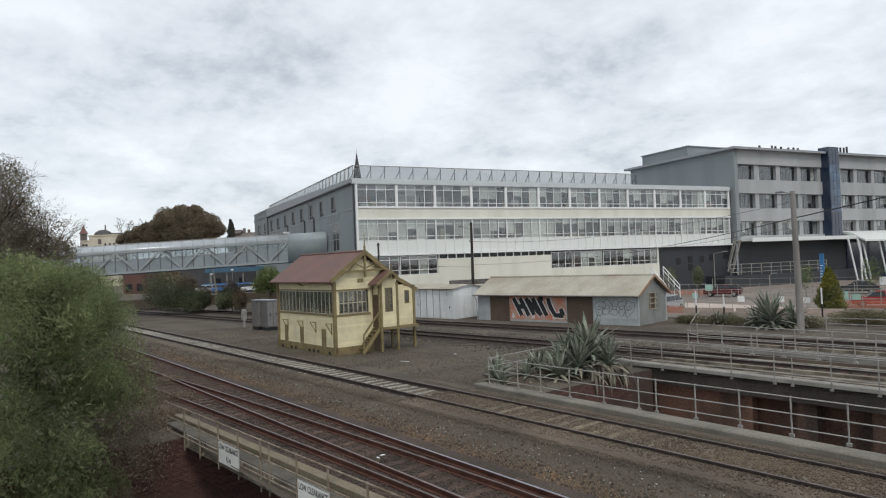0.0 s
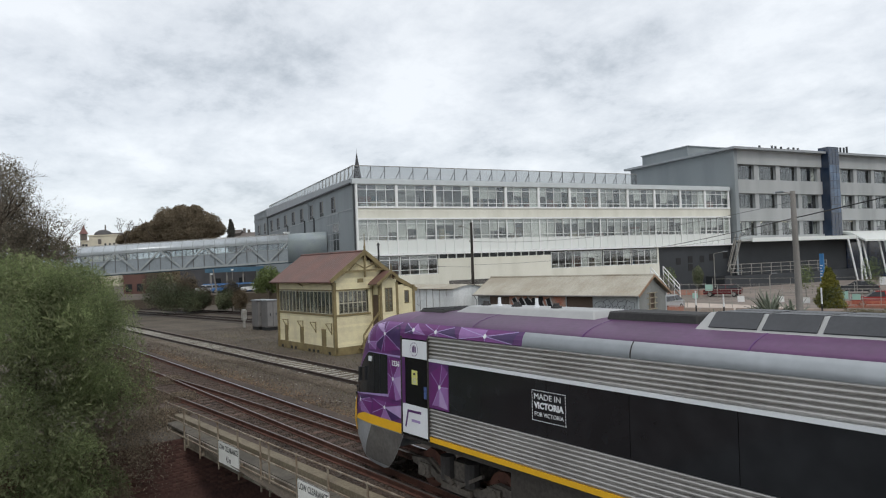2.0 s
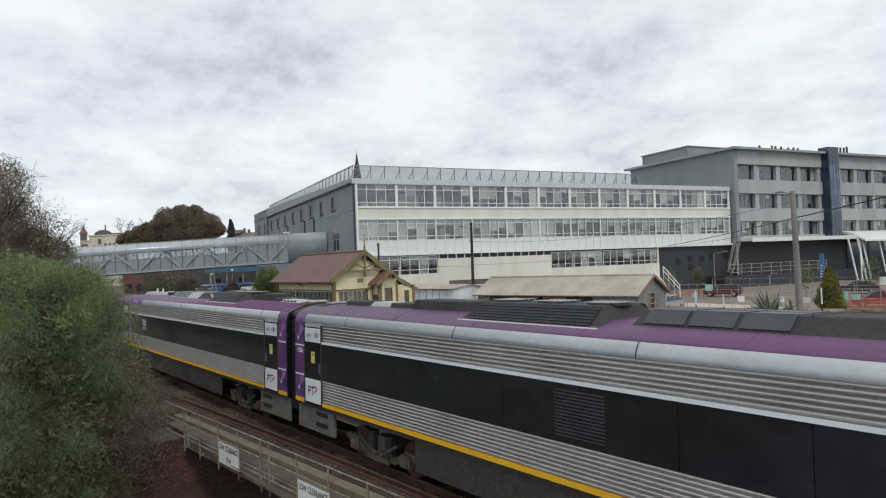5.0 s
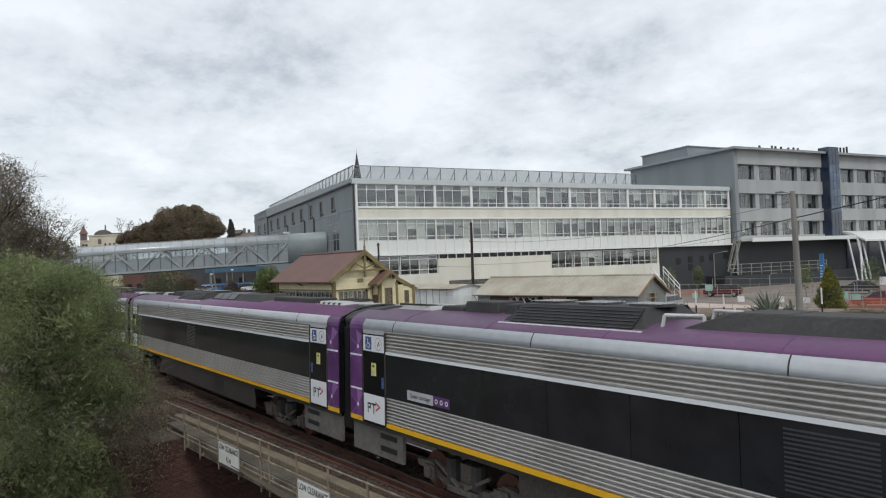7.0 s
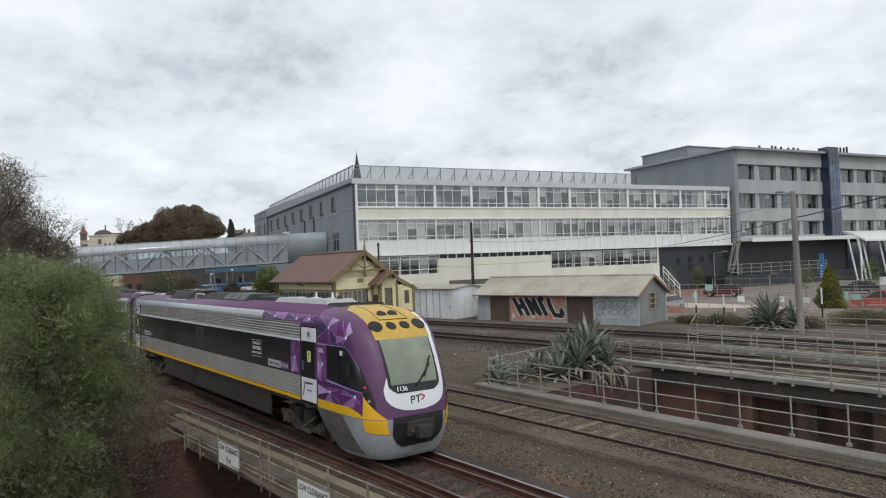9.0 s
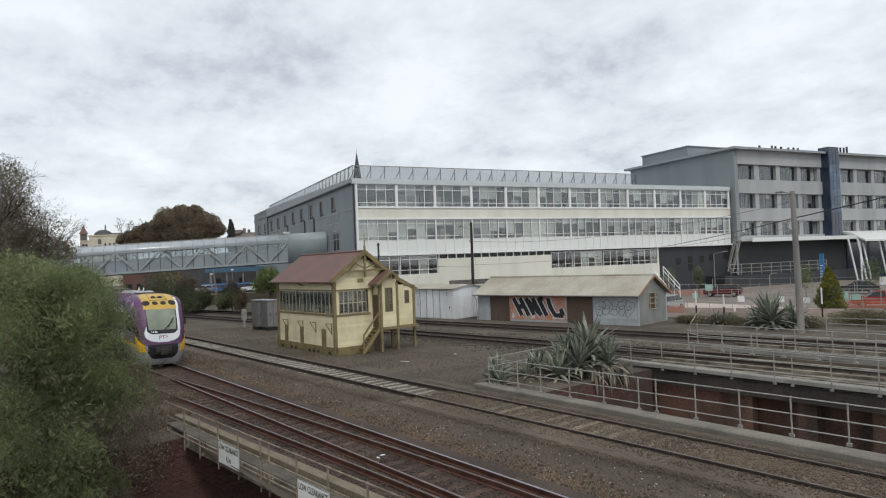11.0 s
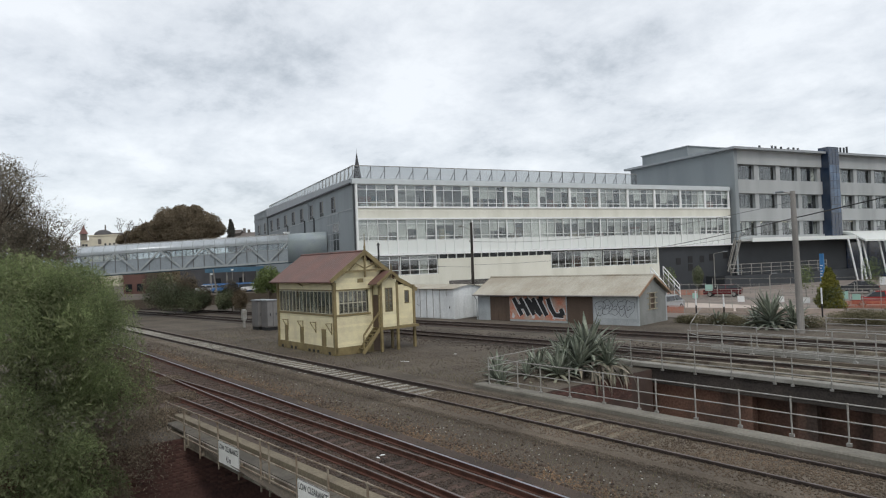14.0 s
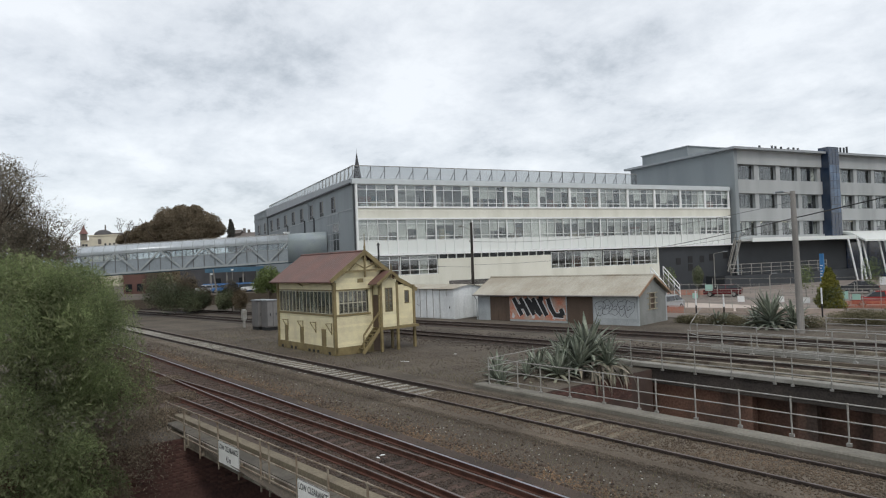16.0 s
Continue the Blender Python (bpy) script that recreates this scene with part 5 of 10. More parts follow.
    for a, b in ((end - 0.75, end + 0.02),) + (() if cab else ((0.3, 1.05),)):
        bm = bmesh.new()
        extrude(bm, [(y * 0.9, z + 0.02) for y, z in top[2:-2]] + [(-1.05, 3.8), (1.05, 3.8)], a, b)
        part("roof_end_cap", bm, ROOFKIT, car, "dark grey roof end cap", smooth=True)
        part("roof_hatch", boxes((a + 0.2, b - 0.2, -0.5, 0.15, 4.07, 4.11)), ROOFPALE, car)
    # underfloor equipment between the skirts
    part("underfloor_equipment", boxes((8, length - 8, -1.2, 1.2, 0.5, 1.12)), UNDER, car)
    make_roof(car, cab, number)
    if cab:
        make_cab(car, number)
        make_words(car, d0, d1, number, notice_at)
    elif notice_at:
        make_words(car, d0, d1, number, None)
    return car


def make_words(car, d0, d1, number, notice):
    if number == "1336":
        return
    for s in (-1, 1):
        c = d0 + (3.6 if number == "1236" else 3.42)
        m = on_side(s, c, 2.52, 0.0)
        sign = part("slogan_sign", strokes(m, [((x0 * 0.055, e), (x0 * 0.055 + 0.025, e)) for e in (0.27, -0.27) for x0 in range(-7, 8)] + [((e, z0 * 0.054), (e, z0 * 0.054 + 0.025)) for e in (0.4, -0.4) for z0 in range(-5, 5)], 0.014), WHITE_T, car)
        words("slogan", "MADE IN", 0.15, WHITE_T, sign, m @ Matrix.Translation((-0.03, 0.16, 0.002)), width=1.1)
        words("slogan", "VICTORIA", 0.155, WHITE_T, sign, m @ Matrix.Translation((0, 0.0, 0.002)), bold=0.006)
        words("slogan", "FOR VICTORIA", 0.105, WHITE_T, sign, m @ Matrix.Translation((0, -0.155, 0.002)))
        if notice:
            for xc in (d1 - 1.42, d0 + 1.97):
                a, b = xc - 0.5, xc + 0.5
                q = part("quiet_notice", boxes((a, b, min(s * 1.44, s * 1.449), max(s * 1.44, s * 1.449), 2.04, 2.26)), GREY_MARK, car)
                words("notice_words", "Quiet carriage", 0.135, BLACK_MARK, q, on_side(s, xc, 2.15, -0.001))
                e = xc - s * 0.8
                r = part("notice_icon", boxes((e - 0.28, e + 0.28, min(s * 1.44, s * 1.449), max(s * 1.44, s * 1.449), 2.04, 2.26)), DEEP_PURPLE, q)
                for k in (-1, 0, 1):
                    bm = bmesh.new()
                    ring(bm, 0.03, 0.055, on_side(s, e + k * 0.18, 2.15, 0.0), 14)
                    part("icon_ring", bm, WHITE_T, r)


def make_cab(car, number):
    def skirt_end(z):
        return 1.75 + 1.25 * max(0.0, (z - 0.12) / 1.1) ** 0.6
    lv = [0.12, 0.2, 0.3, 0.5, 0.7, 0.9, 1.1, 1.22]
    for name, zs, mt in (("cab_skirt", lv, SKIRT_GREY), ("cab_shell", [1.22 + (3.6 - 1.22) * i / 22 for i in range(23)] + [3.66, 3.70, 3.74, 3.78, 3.81, 3.85, 3.885, 3.92, 3.95, 3.98, 4.01, 4.03, 4.05, 4.062, 4.07], PURPLE)):
        bm = bmesh.new()
        rows = []
        for z in zs:
            w, f = interp(NOSE_W, z), interp(NOSE_X, z)
            row = []
            for i in range(49):
                a = -math.pi / 2 + math.pi * i / 48
                sn, cs = math.sin(a), math.cos(a)
                if mt is SKIRT_GREY:
                    u = i / 24 - 1
                    x = f + (skirt_end(z) - f) * abs(u) ** 2.2
                    row.append(bm.verts.new((x, math.copysign(w * (1 - ((XB - x) / (XB - f)) ** PW) ** (1 / PW), u), z)))
                else:
                    row.append(bm.verts.new((XB - (XB - f) * abs(cs) ** (2 / PW), w * math.copysign(abs(sn) ** (2 / PW), sn), z)))
            rows.append(row)
        for r, q in zip(rows, rows[1:]):
            for i in range(48):
                bm.faces.new((r[i], r[i + 1], q[i + 1], q[i]))
        part(name, bm, mt, car, "purple moulded cab nose" if mt is PURPLE else "grey nose skirt", smooth=True)

    def front(z0, z1, hw, out, material, name, label="", c0=lambda z: 0.0, parent=car):
        def fn(a, b):
            z = z0 + (z1 - z0) * b
            y = c0(z) + (2 * a - 1) * hw(z)
            return nose_front(y, z, out)
        return part(name, patch(fn, 18, 18), material, parent, label, smooth=True)
    def brow(z):
        return min(0.88 + 0.04 * (z - 3.2), 0.88 * interp(NOSE_W, z))
    top = front(3.2, 4.045, brow, 0.02, BROW, "brow_panel", "yellow brow panel with lamps")

    def edge(z):
        return 0.95 * math.sqrt(max(0.02, 1 - max(0.0, (1.95 - z) / 0.58) ** 3)) - 0.36 * max(0.0, z - 1.95)
    front(1.38, 2.25, edge, 0.006, WHITE_T, "nose_mask", "white mask below the windscreen")
    # sky sheen on one purple pillar, painted as a white strip
    front(1.95, 3.93, lambda z: 0.085, 0.0095, WHITE_T, "pillar_sky_sheen", "", c0=lambda z: (-1 if number == "1136" else 1) * (0.90 if z < 3.2 else brow(z) + 0.06 - 0.25 * (z - 3.2) ** 2 * 0.2))
    front(1.84, 3.24, lambda z: 0.825 * (1 if z > 2.05 else math.sqrt(max(0.5, 1 - ((2.05 - z) / 0.27) ** 2))), 0.012, BLACK_T, "windscreen_surround")
    ws = front(2.06, 3.2, lambda z: 0.735 + 0.05 * (z - 2.06), 0.016, mat("windscreen_glass", (0.245, 0.28, 0.215), 0.4, var=0.12, scale=0.8, fine=2, bump=0, spec=0.35), "windscreen", "tinted grey-green windscreen")
    bm = bmesh.new()
    bar(bm, nose_front(0.0, 1.98, 0.05), nose_front(-0.55, 2.5, 0.05), 0.03)
    bar(bm, nose_front(-0.3, 2.2, 0.06), nose_front(-0.62, 2.7, 0.06), 0.035)
    part("wiper", bm, BLACK, ws)
    # raised hatch round the upper lamps
    for k, (p, q) in enumerate((((-0.47, 3.69), (0.47, 3.69)), ((-0.47, 3.69), (-0.4, 4.02)), ((0.47, 3.69), (0.4, 4.02)))):
        bm = bmesh.new()
        pts = [nose_front(p[0] + (q[0] - p[0]) * u / 8, p[1] + (q[1] - p[1]) * u / 8, 0.026) for u in range(9)]
        for a, b in zip(pts, pts[1:]):
            bar(bm, a, b, 0.022, 0.012, up=(1, 0, 0) if k == 0 else (0, 1, 0))
        part("hatch_edge", bm, BLACK_T, top)
    # lamps in the brow
    for y, z, r in ((-0.70, 3.53, 0.205), (-0.22, 3.52, 0.155), (0.22, 3.52, 0.155), (0.70, 3.53, 0.205), (-0.18, 3.81, 0.15), (0.18, 3.81, 0.15)):
        c = nose_front(y, z)
        nrm = (nose_front(y, z + 0.03) - nose_front(y, z - 0.03)).cross(nose_front(y + 0.03, z) - nose_front(y - 0.03, z)).normalized()
        if nrm.x > 0:
            nrm = -nrm
        if z > 3.7:
            nrm = (nrm + Vector((-0.3, 0, 0))).normalized()
        bm = bmesh.new()
        tube(bm, c - nrm * (0.02 if z < 3.7 else 0.06), c + nrm * 0.026, r, n=22)
        lamp = part("brow_lamp", bm, BLACK, top)
        bm = bmesh.new()
        tube(bm, c, c + nrm * 0.028, r * 0.8, n=18)
        part("lens", bm, LENS, lamp)
    # coupler in its recess
    front(0.46, 1.26, lambda z: 0.5 + 0.3 * math.sqrt(max(0.0, min(1.0, (z - 0.5) / 0.3))), 0.02, BLACK, "coupler_recess")
    bm = bmesh.new()
    tube(bm, (-0.34, 0, 0.88), (0.3, 0, 0.88), 0.13, n=12)
    box(bm, -0.1, 0.1, -0.42, 0.42, 0.75, 1.12)
    box(bm, -0.32, -0.1, -0.2, 0.2, 0.7, 1.02)
    tube(bm, (-0.2, 0.32, 0.85), (0.2, 0.32, 1.0), 0.05)
    tube(bm, (-0.2, -0.32, 0.85), (0.2, -0.32, 1.0), 0.05)
    part("coupler", bm, UNDER, car, bevel=0.015)
    words("car_number", number, 0.17, WHITE_T, car, Matrix(((0, 0.35, -1, nose_front(0.46, 1.95, 0.035).x), (-1, 0, 0, 0.46), (0, 0.93, 0.3, 1.95), (0, 0, 0, 1))), bold=0.004)
    for p, q, mt in (((0.2, 1.86), (0.2, 2.04), BLACK_MARK), ((0.2, 2.04), (0.1, 2.04), BLACK_MARK), ((0.1, 2.04), (0.1, 1.96), BLACK_MARK), ((0.1, 1.96), (0.2, 1.96), BLACK_MARK),
                     ((0.05, 2.04), (-0.09, 2.04), BLACK_MARK), ((-0.02, 2.04), (-0.02, 1.86), BLACK_MARK), ((-0.1, 2.08), (-0.24, 2.0), RED_MARK), ((-0.24, 2.0), (-0.12, 1.92), RED_MARK)):
        bm = bmesh.new()
        bar(bm, nose_front(p[0], p[1] - 0.31, 0.012), nose_front(q[0], q[1] - 0.31, 0.012), 0.032, 0.012, up=(1, 0, 0))
        part("logo_stroke", bm, mt, car)
    for s in (-1, 1):
        def quad(name, fa, z0, z1, mt, out, label="", na=16, nb=12):
            """fa(share of height) gives the two x limits."""
            def fn(a, b):
                x0, x1 = fa(b)
                return nose_side(x0 + (x1 - x0) * a, z0 + (z1 - z0) * b, s, out)
            return part(name, patch(fn, na, nb), mt, car, label, smooth=True)
        quad("cab_livery", lambda b: (0.66 + 0.72 * b ** 1.5, XB), 1.34, 3.56, LIVERY, 0.005, "faceted purple cab side", 20, 20)
        quad("roof_livery", lambda b: (1.5 + 0.6 * b, XB), 3.56, 3.8, LIVERY, 0.005)
        def cab_glass(name, grow, mt, out, rear, label=""):
            """The cab's side window: its sill falls and its head curves down towards the nose."""
            def fn(a, b):
                z0 = 1.87 + 0.19 * a ** 0.8 - grow
                z = z0 + (3.0 + grow - z0) * b
                x0 = 0.64 - grow + 0.78 * (max(0.0, z - 1.85) / 1.15) ** 2.1
                return nose_side(x0 + (rear - x0) * a, z, s, out)
            return part(name, patch(fn, 20, 14), mt, car, label, smooth=True)
        cab_glass("cab_window_edge", 0.022, LILAC, 0.0125, 2.94)
        glass = cab_glass("cab_window", 0.0, BAND, 0.0155, 2.36, "dark cab side window")
        part("window_notice", boxes((1.5, 1.6, min(s * 1.44, s * 1.47), max(s * 1.44, s * 1.47), 2.78, 2.9)), WHITE_T, glass)
        for x in (1.72, 2.02):
            bm = bmesh.new()
            bar(bm, nose_side(x, 2.06, s, 0.018), nose_side(x, 2.98, s, 0.018), 0.02, 0.012, up=(1, 0, 0))
            part("window_bar", bm, BLACK, glass)
        quad("cab_side_livery", lambda b: (2.36, 2.95), 1.955, 2.98, LIVERY, 0.0145)
        quad("dark_skirt", lambda b: (0.8 + 0.75 * b, skirt_end(0.24 + 0.96 * b) - 0.01), 0.24, 1.2, DUSTY_SKIRT, 0.006, "dark grimy skirt behind the nose")
        quad("sill_stripe", lambda b: (0.66 + 0.55 * b ** 2.2, XB - 0.16), 1.22, 1.45, YELLOW, 0.011)

        def horn(a, b):
            # apex at the back, falling forward round the corner
            x = 0.66 - 0.56 * a ** 1.3
            return nose_side(x, 1.22 + 0.60 * (1 - a) ** 0.8 * b, s, 0.0145)
        def foot(a, b):
            return nose_side(0.10 + (0.50 + 0.06 * b ** 0.4) * a, 0.84 + 0.04 * a + (0.365 - 0.04 * a) * b, s, 0.0145)
        part("corner_flash", patch(foot, 10, 6), YELLOW, car, smooth=True)
        part("corner_flash", patch(horn, 14, 8), YELLOW, car, "yellow corner flash", smooth=True)
        def leaf(b):
            c, w = 0.40 + 0.42 * b, 0.015 + 0.13 * math.sin(math.pi * (0.22 + 0.78 * b)) * (1 - 0.45 * b)
            return c - w, c + w
        lamp = quad("lamp_housing", leaf, 1.5, 2.5, BLACK_T, 0.013)
        for k, (z, mt) in enumerate(((2.02, TAIL if number == "1136" else LENS), (1.84, LENS), (1.68, SILVER))):
            c = nose_side(0.40 + 0.42 * (z - 1.5), z, s, 0.016)
            bm = bmesh.new()
            tube(bm, c - Vector((-0.02, s * 0.02, 0)), c + Vector((-0.012, s * 0.012, 0)), 0.034, n=12)
            part("tail_lamp" if mt is TAIL else "marker_lamp", bm, mt, lamp)
        words("car_number", number, 0.17, WHITE_T, car, on_side(s, 2.72, 2.82, 0.022), bold=0.004)
        bm = bmesh.new()
        bar(bm, (1.2, s * 1.38, 2.6), (1.14, s * 1.47, 2.56), 0.03)
        box(bm, 1.08, 1.16, min(s * 1.45, s * 1.52), max(s * 1.45, s * 1.52), 2.25, 2.6)
        part("side_mirror", bm, BLACK, car)


LEN_END, LEN_MID = 25.52, 24.7
WHEELS = []
lead_car = make_car("purple and silver rail car with ribbed sides and a yellow nose", LEN_END, True, "1236", WHEELS, None)
middle_car = make_car("purple and silver middle rail car with dark windows", LEN_MID, False, "1336", WHEELS, "yes")
tail_car = make_car("purple and silver rear rail car with red tail lamps", LEN_END, True, "1136", WHEELS, "quiet")

# ---- enclosed footbridge from the hospital over the tracks ----
def make_footbridge():
    a, b = Vector((-77.9, 40.4, 0)), Vector((-97.6, 0.6, 0))
    d = (b - a).normalized()
    L = (b - a).length
    side = Vector((-d.y, d.x, 0))
    slope = -1.15 / 32.0
    M = Matrix.Translation(a + Vector((0, 0, 6.3))) @ Matrix(((d.x, side.x, 0, 0), (d.y, side.y, 0, 0), (slope, 0, 1, 0), (0, 0, 0, 1)))
    br = thing("footbridge", "long enclosed steel footbridge with a curved translucent roof", "footbridge")

    def put(name, bm, mt, label="", smooth=False):
        bm.transform(M)
        return part(name, bm, mt, br, label, smooth)
    W = 1.5
    sheet = mat("blue_grey_bridge_sheeting", (0.27, 0.305, 0.325), 0.55, var=0.12, scale=0.6, fine=8, bump=0.02, col2=(0.22, 0.25, 0.27))
    put("deck", boxes((0, L, -W + 0.12, W - 0.12, -0.2, 0.1)), BLUE_STEEL, "blue-painted floor girder")
    PITCH, N0 = 5.15, 4.45
    for s in (-1, 1):
        put("bottom_chord", boxes((0, L, s * W - 0.1, s * W + 0.1, -0.1, 0.12)), STEEL_TRUSS)
        put("top_chord", boxes((N0, L, s * W - 0.1, s * W + 0.1, 2.42, 2.62)), STEEL_TRUSS)
        put("side_panel", boxes((N0, L, s * (W - 0.16) - 0.02, s * (W - 0.16) + 0.02, 0.1, 1.55)), sheet, "blue-grey side sheeting")
        put("window_sill", boxes((N0, L, s * (W - 0.14) - 0.04, s * (W - 0.14) + 0.04, 1.55, 1.62)), STEEL_TRUSS)
        put("side_glass", boxes((N0, L, s * (W - 0.16) - 0.01, s * (W - 0.16) + 0.01, 1.62, 2.45)), SCREEN_GLASS)
        x, k = N0, 0
        while x < L:
            put("truss_post", boxes((x - 0.045, x + 0.045, s * (W - 0.1) - 0.04, s * (W - 0.1) + 0.04, 0.1, 2.45)), POST_DARK)
            if k % 4 == 0:
                for q in (x + PITCH / 2, x - PITCH / 2):
                    if q > 1.0:
                        bm = bmesh.new()
                        bar(bm, (x, s * W, 2.48), (q, s * W, 0.02), 0.14, 0.2)
                        put("truss_diagonal", bm, STEEL_TRUSS)
            x += PITCH / 4
            k += 1
    # curved roof and its hoops
    arc = [(W * 1.05 * math.cos(t), 2.58 + 1.0 * math.sin(t)) for t in (math.pi * i / 12 for i in range(13))]
    inner = [(y * 0.97, (z - 2.58) * 0.96 + 2.56) for y, z in arc[::-1]]
    bm = bmesh.new()
    extrude(bm, arc + inner, 4.4, L)
    put("roof", bm, mat("translucent_grey_roof_sheet", (0.44, 0.475, 0.50), 0.3, 0.15, var=0.1, scale=0.4, fine=4, bump=0.0), "grey curved roof sheeting", True)
    for i in range(int(L / 1.29) - 3):
        x = 4.45 + i * 1.2875
        bm = bmesh.new()
        o = [(y * 1.025, (z - 2.58) * 1.03 + 2.58) for y, z in arc]
        extrude(bm, o + [(y * 0.99, z) for y, z in arc[::-1]], x - 0.045, x + 0.045)
        put("roof_hoop", bm, STEEL_TRUSS)
    # solid hood where it joins the hospital
    bm = bmesh.new()
    rows = []
    for x, k in ((4.5, 1.0), (1.2, 1.0), (-0.38, 1.0), (-0.45, 0.97)):
        rows.append([bm.verts.new((x, 1.07 * W * math.cos(t) * k, 2.5 + 1.1 * math.sin(t) * k)) for t in (math.pi * i / 16 for i in range(17))]
                    + [bm.verts.new((x, y, -0.1)) for y in (-1.07 * W * k, 1.07 * W * k)])
    for r, q in zip(rows, rows[1:]):
        for i in range(19):
            bm.faces.new((r[i], r[(i + 1) % 19], q[(i + 1) % 19], q[i]))
    bm.faces.new(rows[0][::-1])
    bm.faces.new(rows[-1])
    put("hood", bm, STEEL_BLUE, "solid grey end hood", True)
    # handrail wire along the roof and a vent on the hood
    for z, y in ((3.62, 0.35), (3.5, 0.75)):
        bm = bmesh.new()
        tube(bm, (4.5, y, z), (L, y, z), 0.025, n=6)
        put("roof_rail", bm, GALV)
    put("roof_vent", boxes((4.3, 5.0, -0.4, 0.3, 3.55, 3.78), (4.2, 5.1, -0.5, 0.4, 3.78, 3.86)), WHITE_METAL)
    for x in (L - 2,):
        for s in (-1, 1):
            p = M @ Vector((x, s * W, 0.05))
            bm = bmesh.new()
            tube(bm, (p.x, p.y, -0.3), p, 0.28, n=12)
            part("pier_column", bm, CONCRETE, br)


make_footbridge()

# ---- signal box ----
def weatherboards(parent, x0, x1, y0, y1, z0, z1, axis, skip=()):
    """Lapped boards over a wall face; axis 'x': the face runs along x at y0; 'y': along y at x0. skip: openings (a, b, z0, z1)."""
    z = z0
    while z < z1 - 0.02:
        zt = min(z + 0.15, z1)
        a, b = (x0, x1) if axis == 'x' else (y0, y1)
        cuts = sorted((o[0], o[1]) for o in skip if o[2] < zt - 0.01 and o[3] > z + 0.01)
        runs, cur = [], a
        for c, d in cuts:
            if c > cur:
                runs.append((cur, c))
            cur = max(cur, d)
        if cur < b:
            runs.append((cur, b))
        for r0, r1 in runs:
            bm = bmesh.new()
            if axis == 'x':
                extrude(bm, [(y0 - 0.04, z), (y0 - 0.006, zt), (y0 + 0.01, zt), (y0 + 0.01, z)], r0, r1)
            else:
                s = 1 if x1 > x0 else -1
                f = [bm.verts.new(p) for p in ((x0 + s * 0.04, r0, z), (x0 + s * 0.006, r0, zt), (x0 - s * 0.01, r0, zt), (x0 - s * 0.01, r0, z))]
                g = [bm.verts.new(v.co + Vector((0, r1 - r0, 0))) for v in f]
                for i in range(4):
                    bm.faces.new((f[i], f[(i + 1) % 4], g[(i + 1) % 4], g[i]))
                bm.faces.new(f[::-1])
                bm.faces.new(g)
            part("board", bm, CREAM_BOARD, parent)
        z = zt


SASH = mat("weathered_cream_olive_sash", (0.46, 0.43, 0.32), 0.65, var=0.15, scale=2, fine=18, bump=0.05)


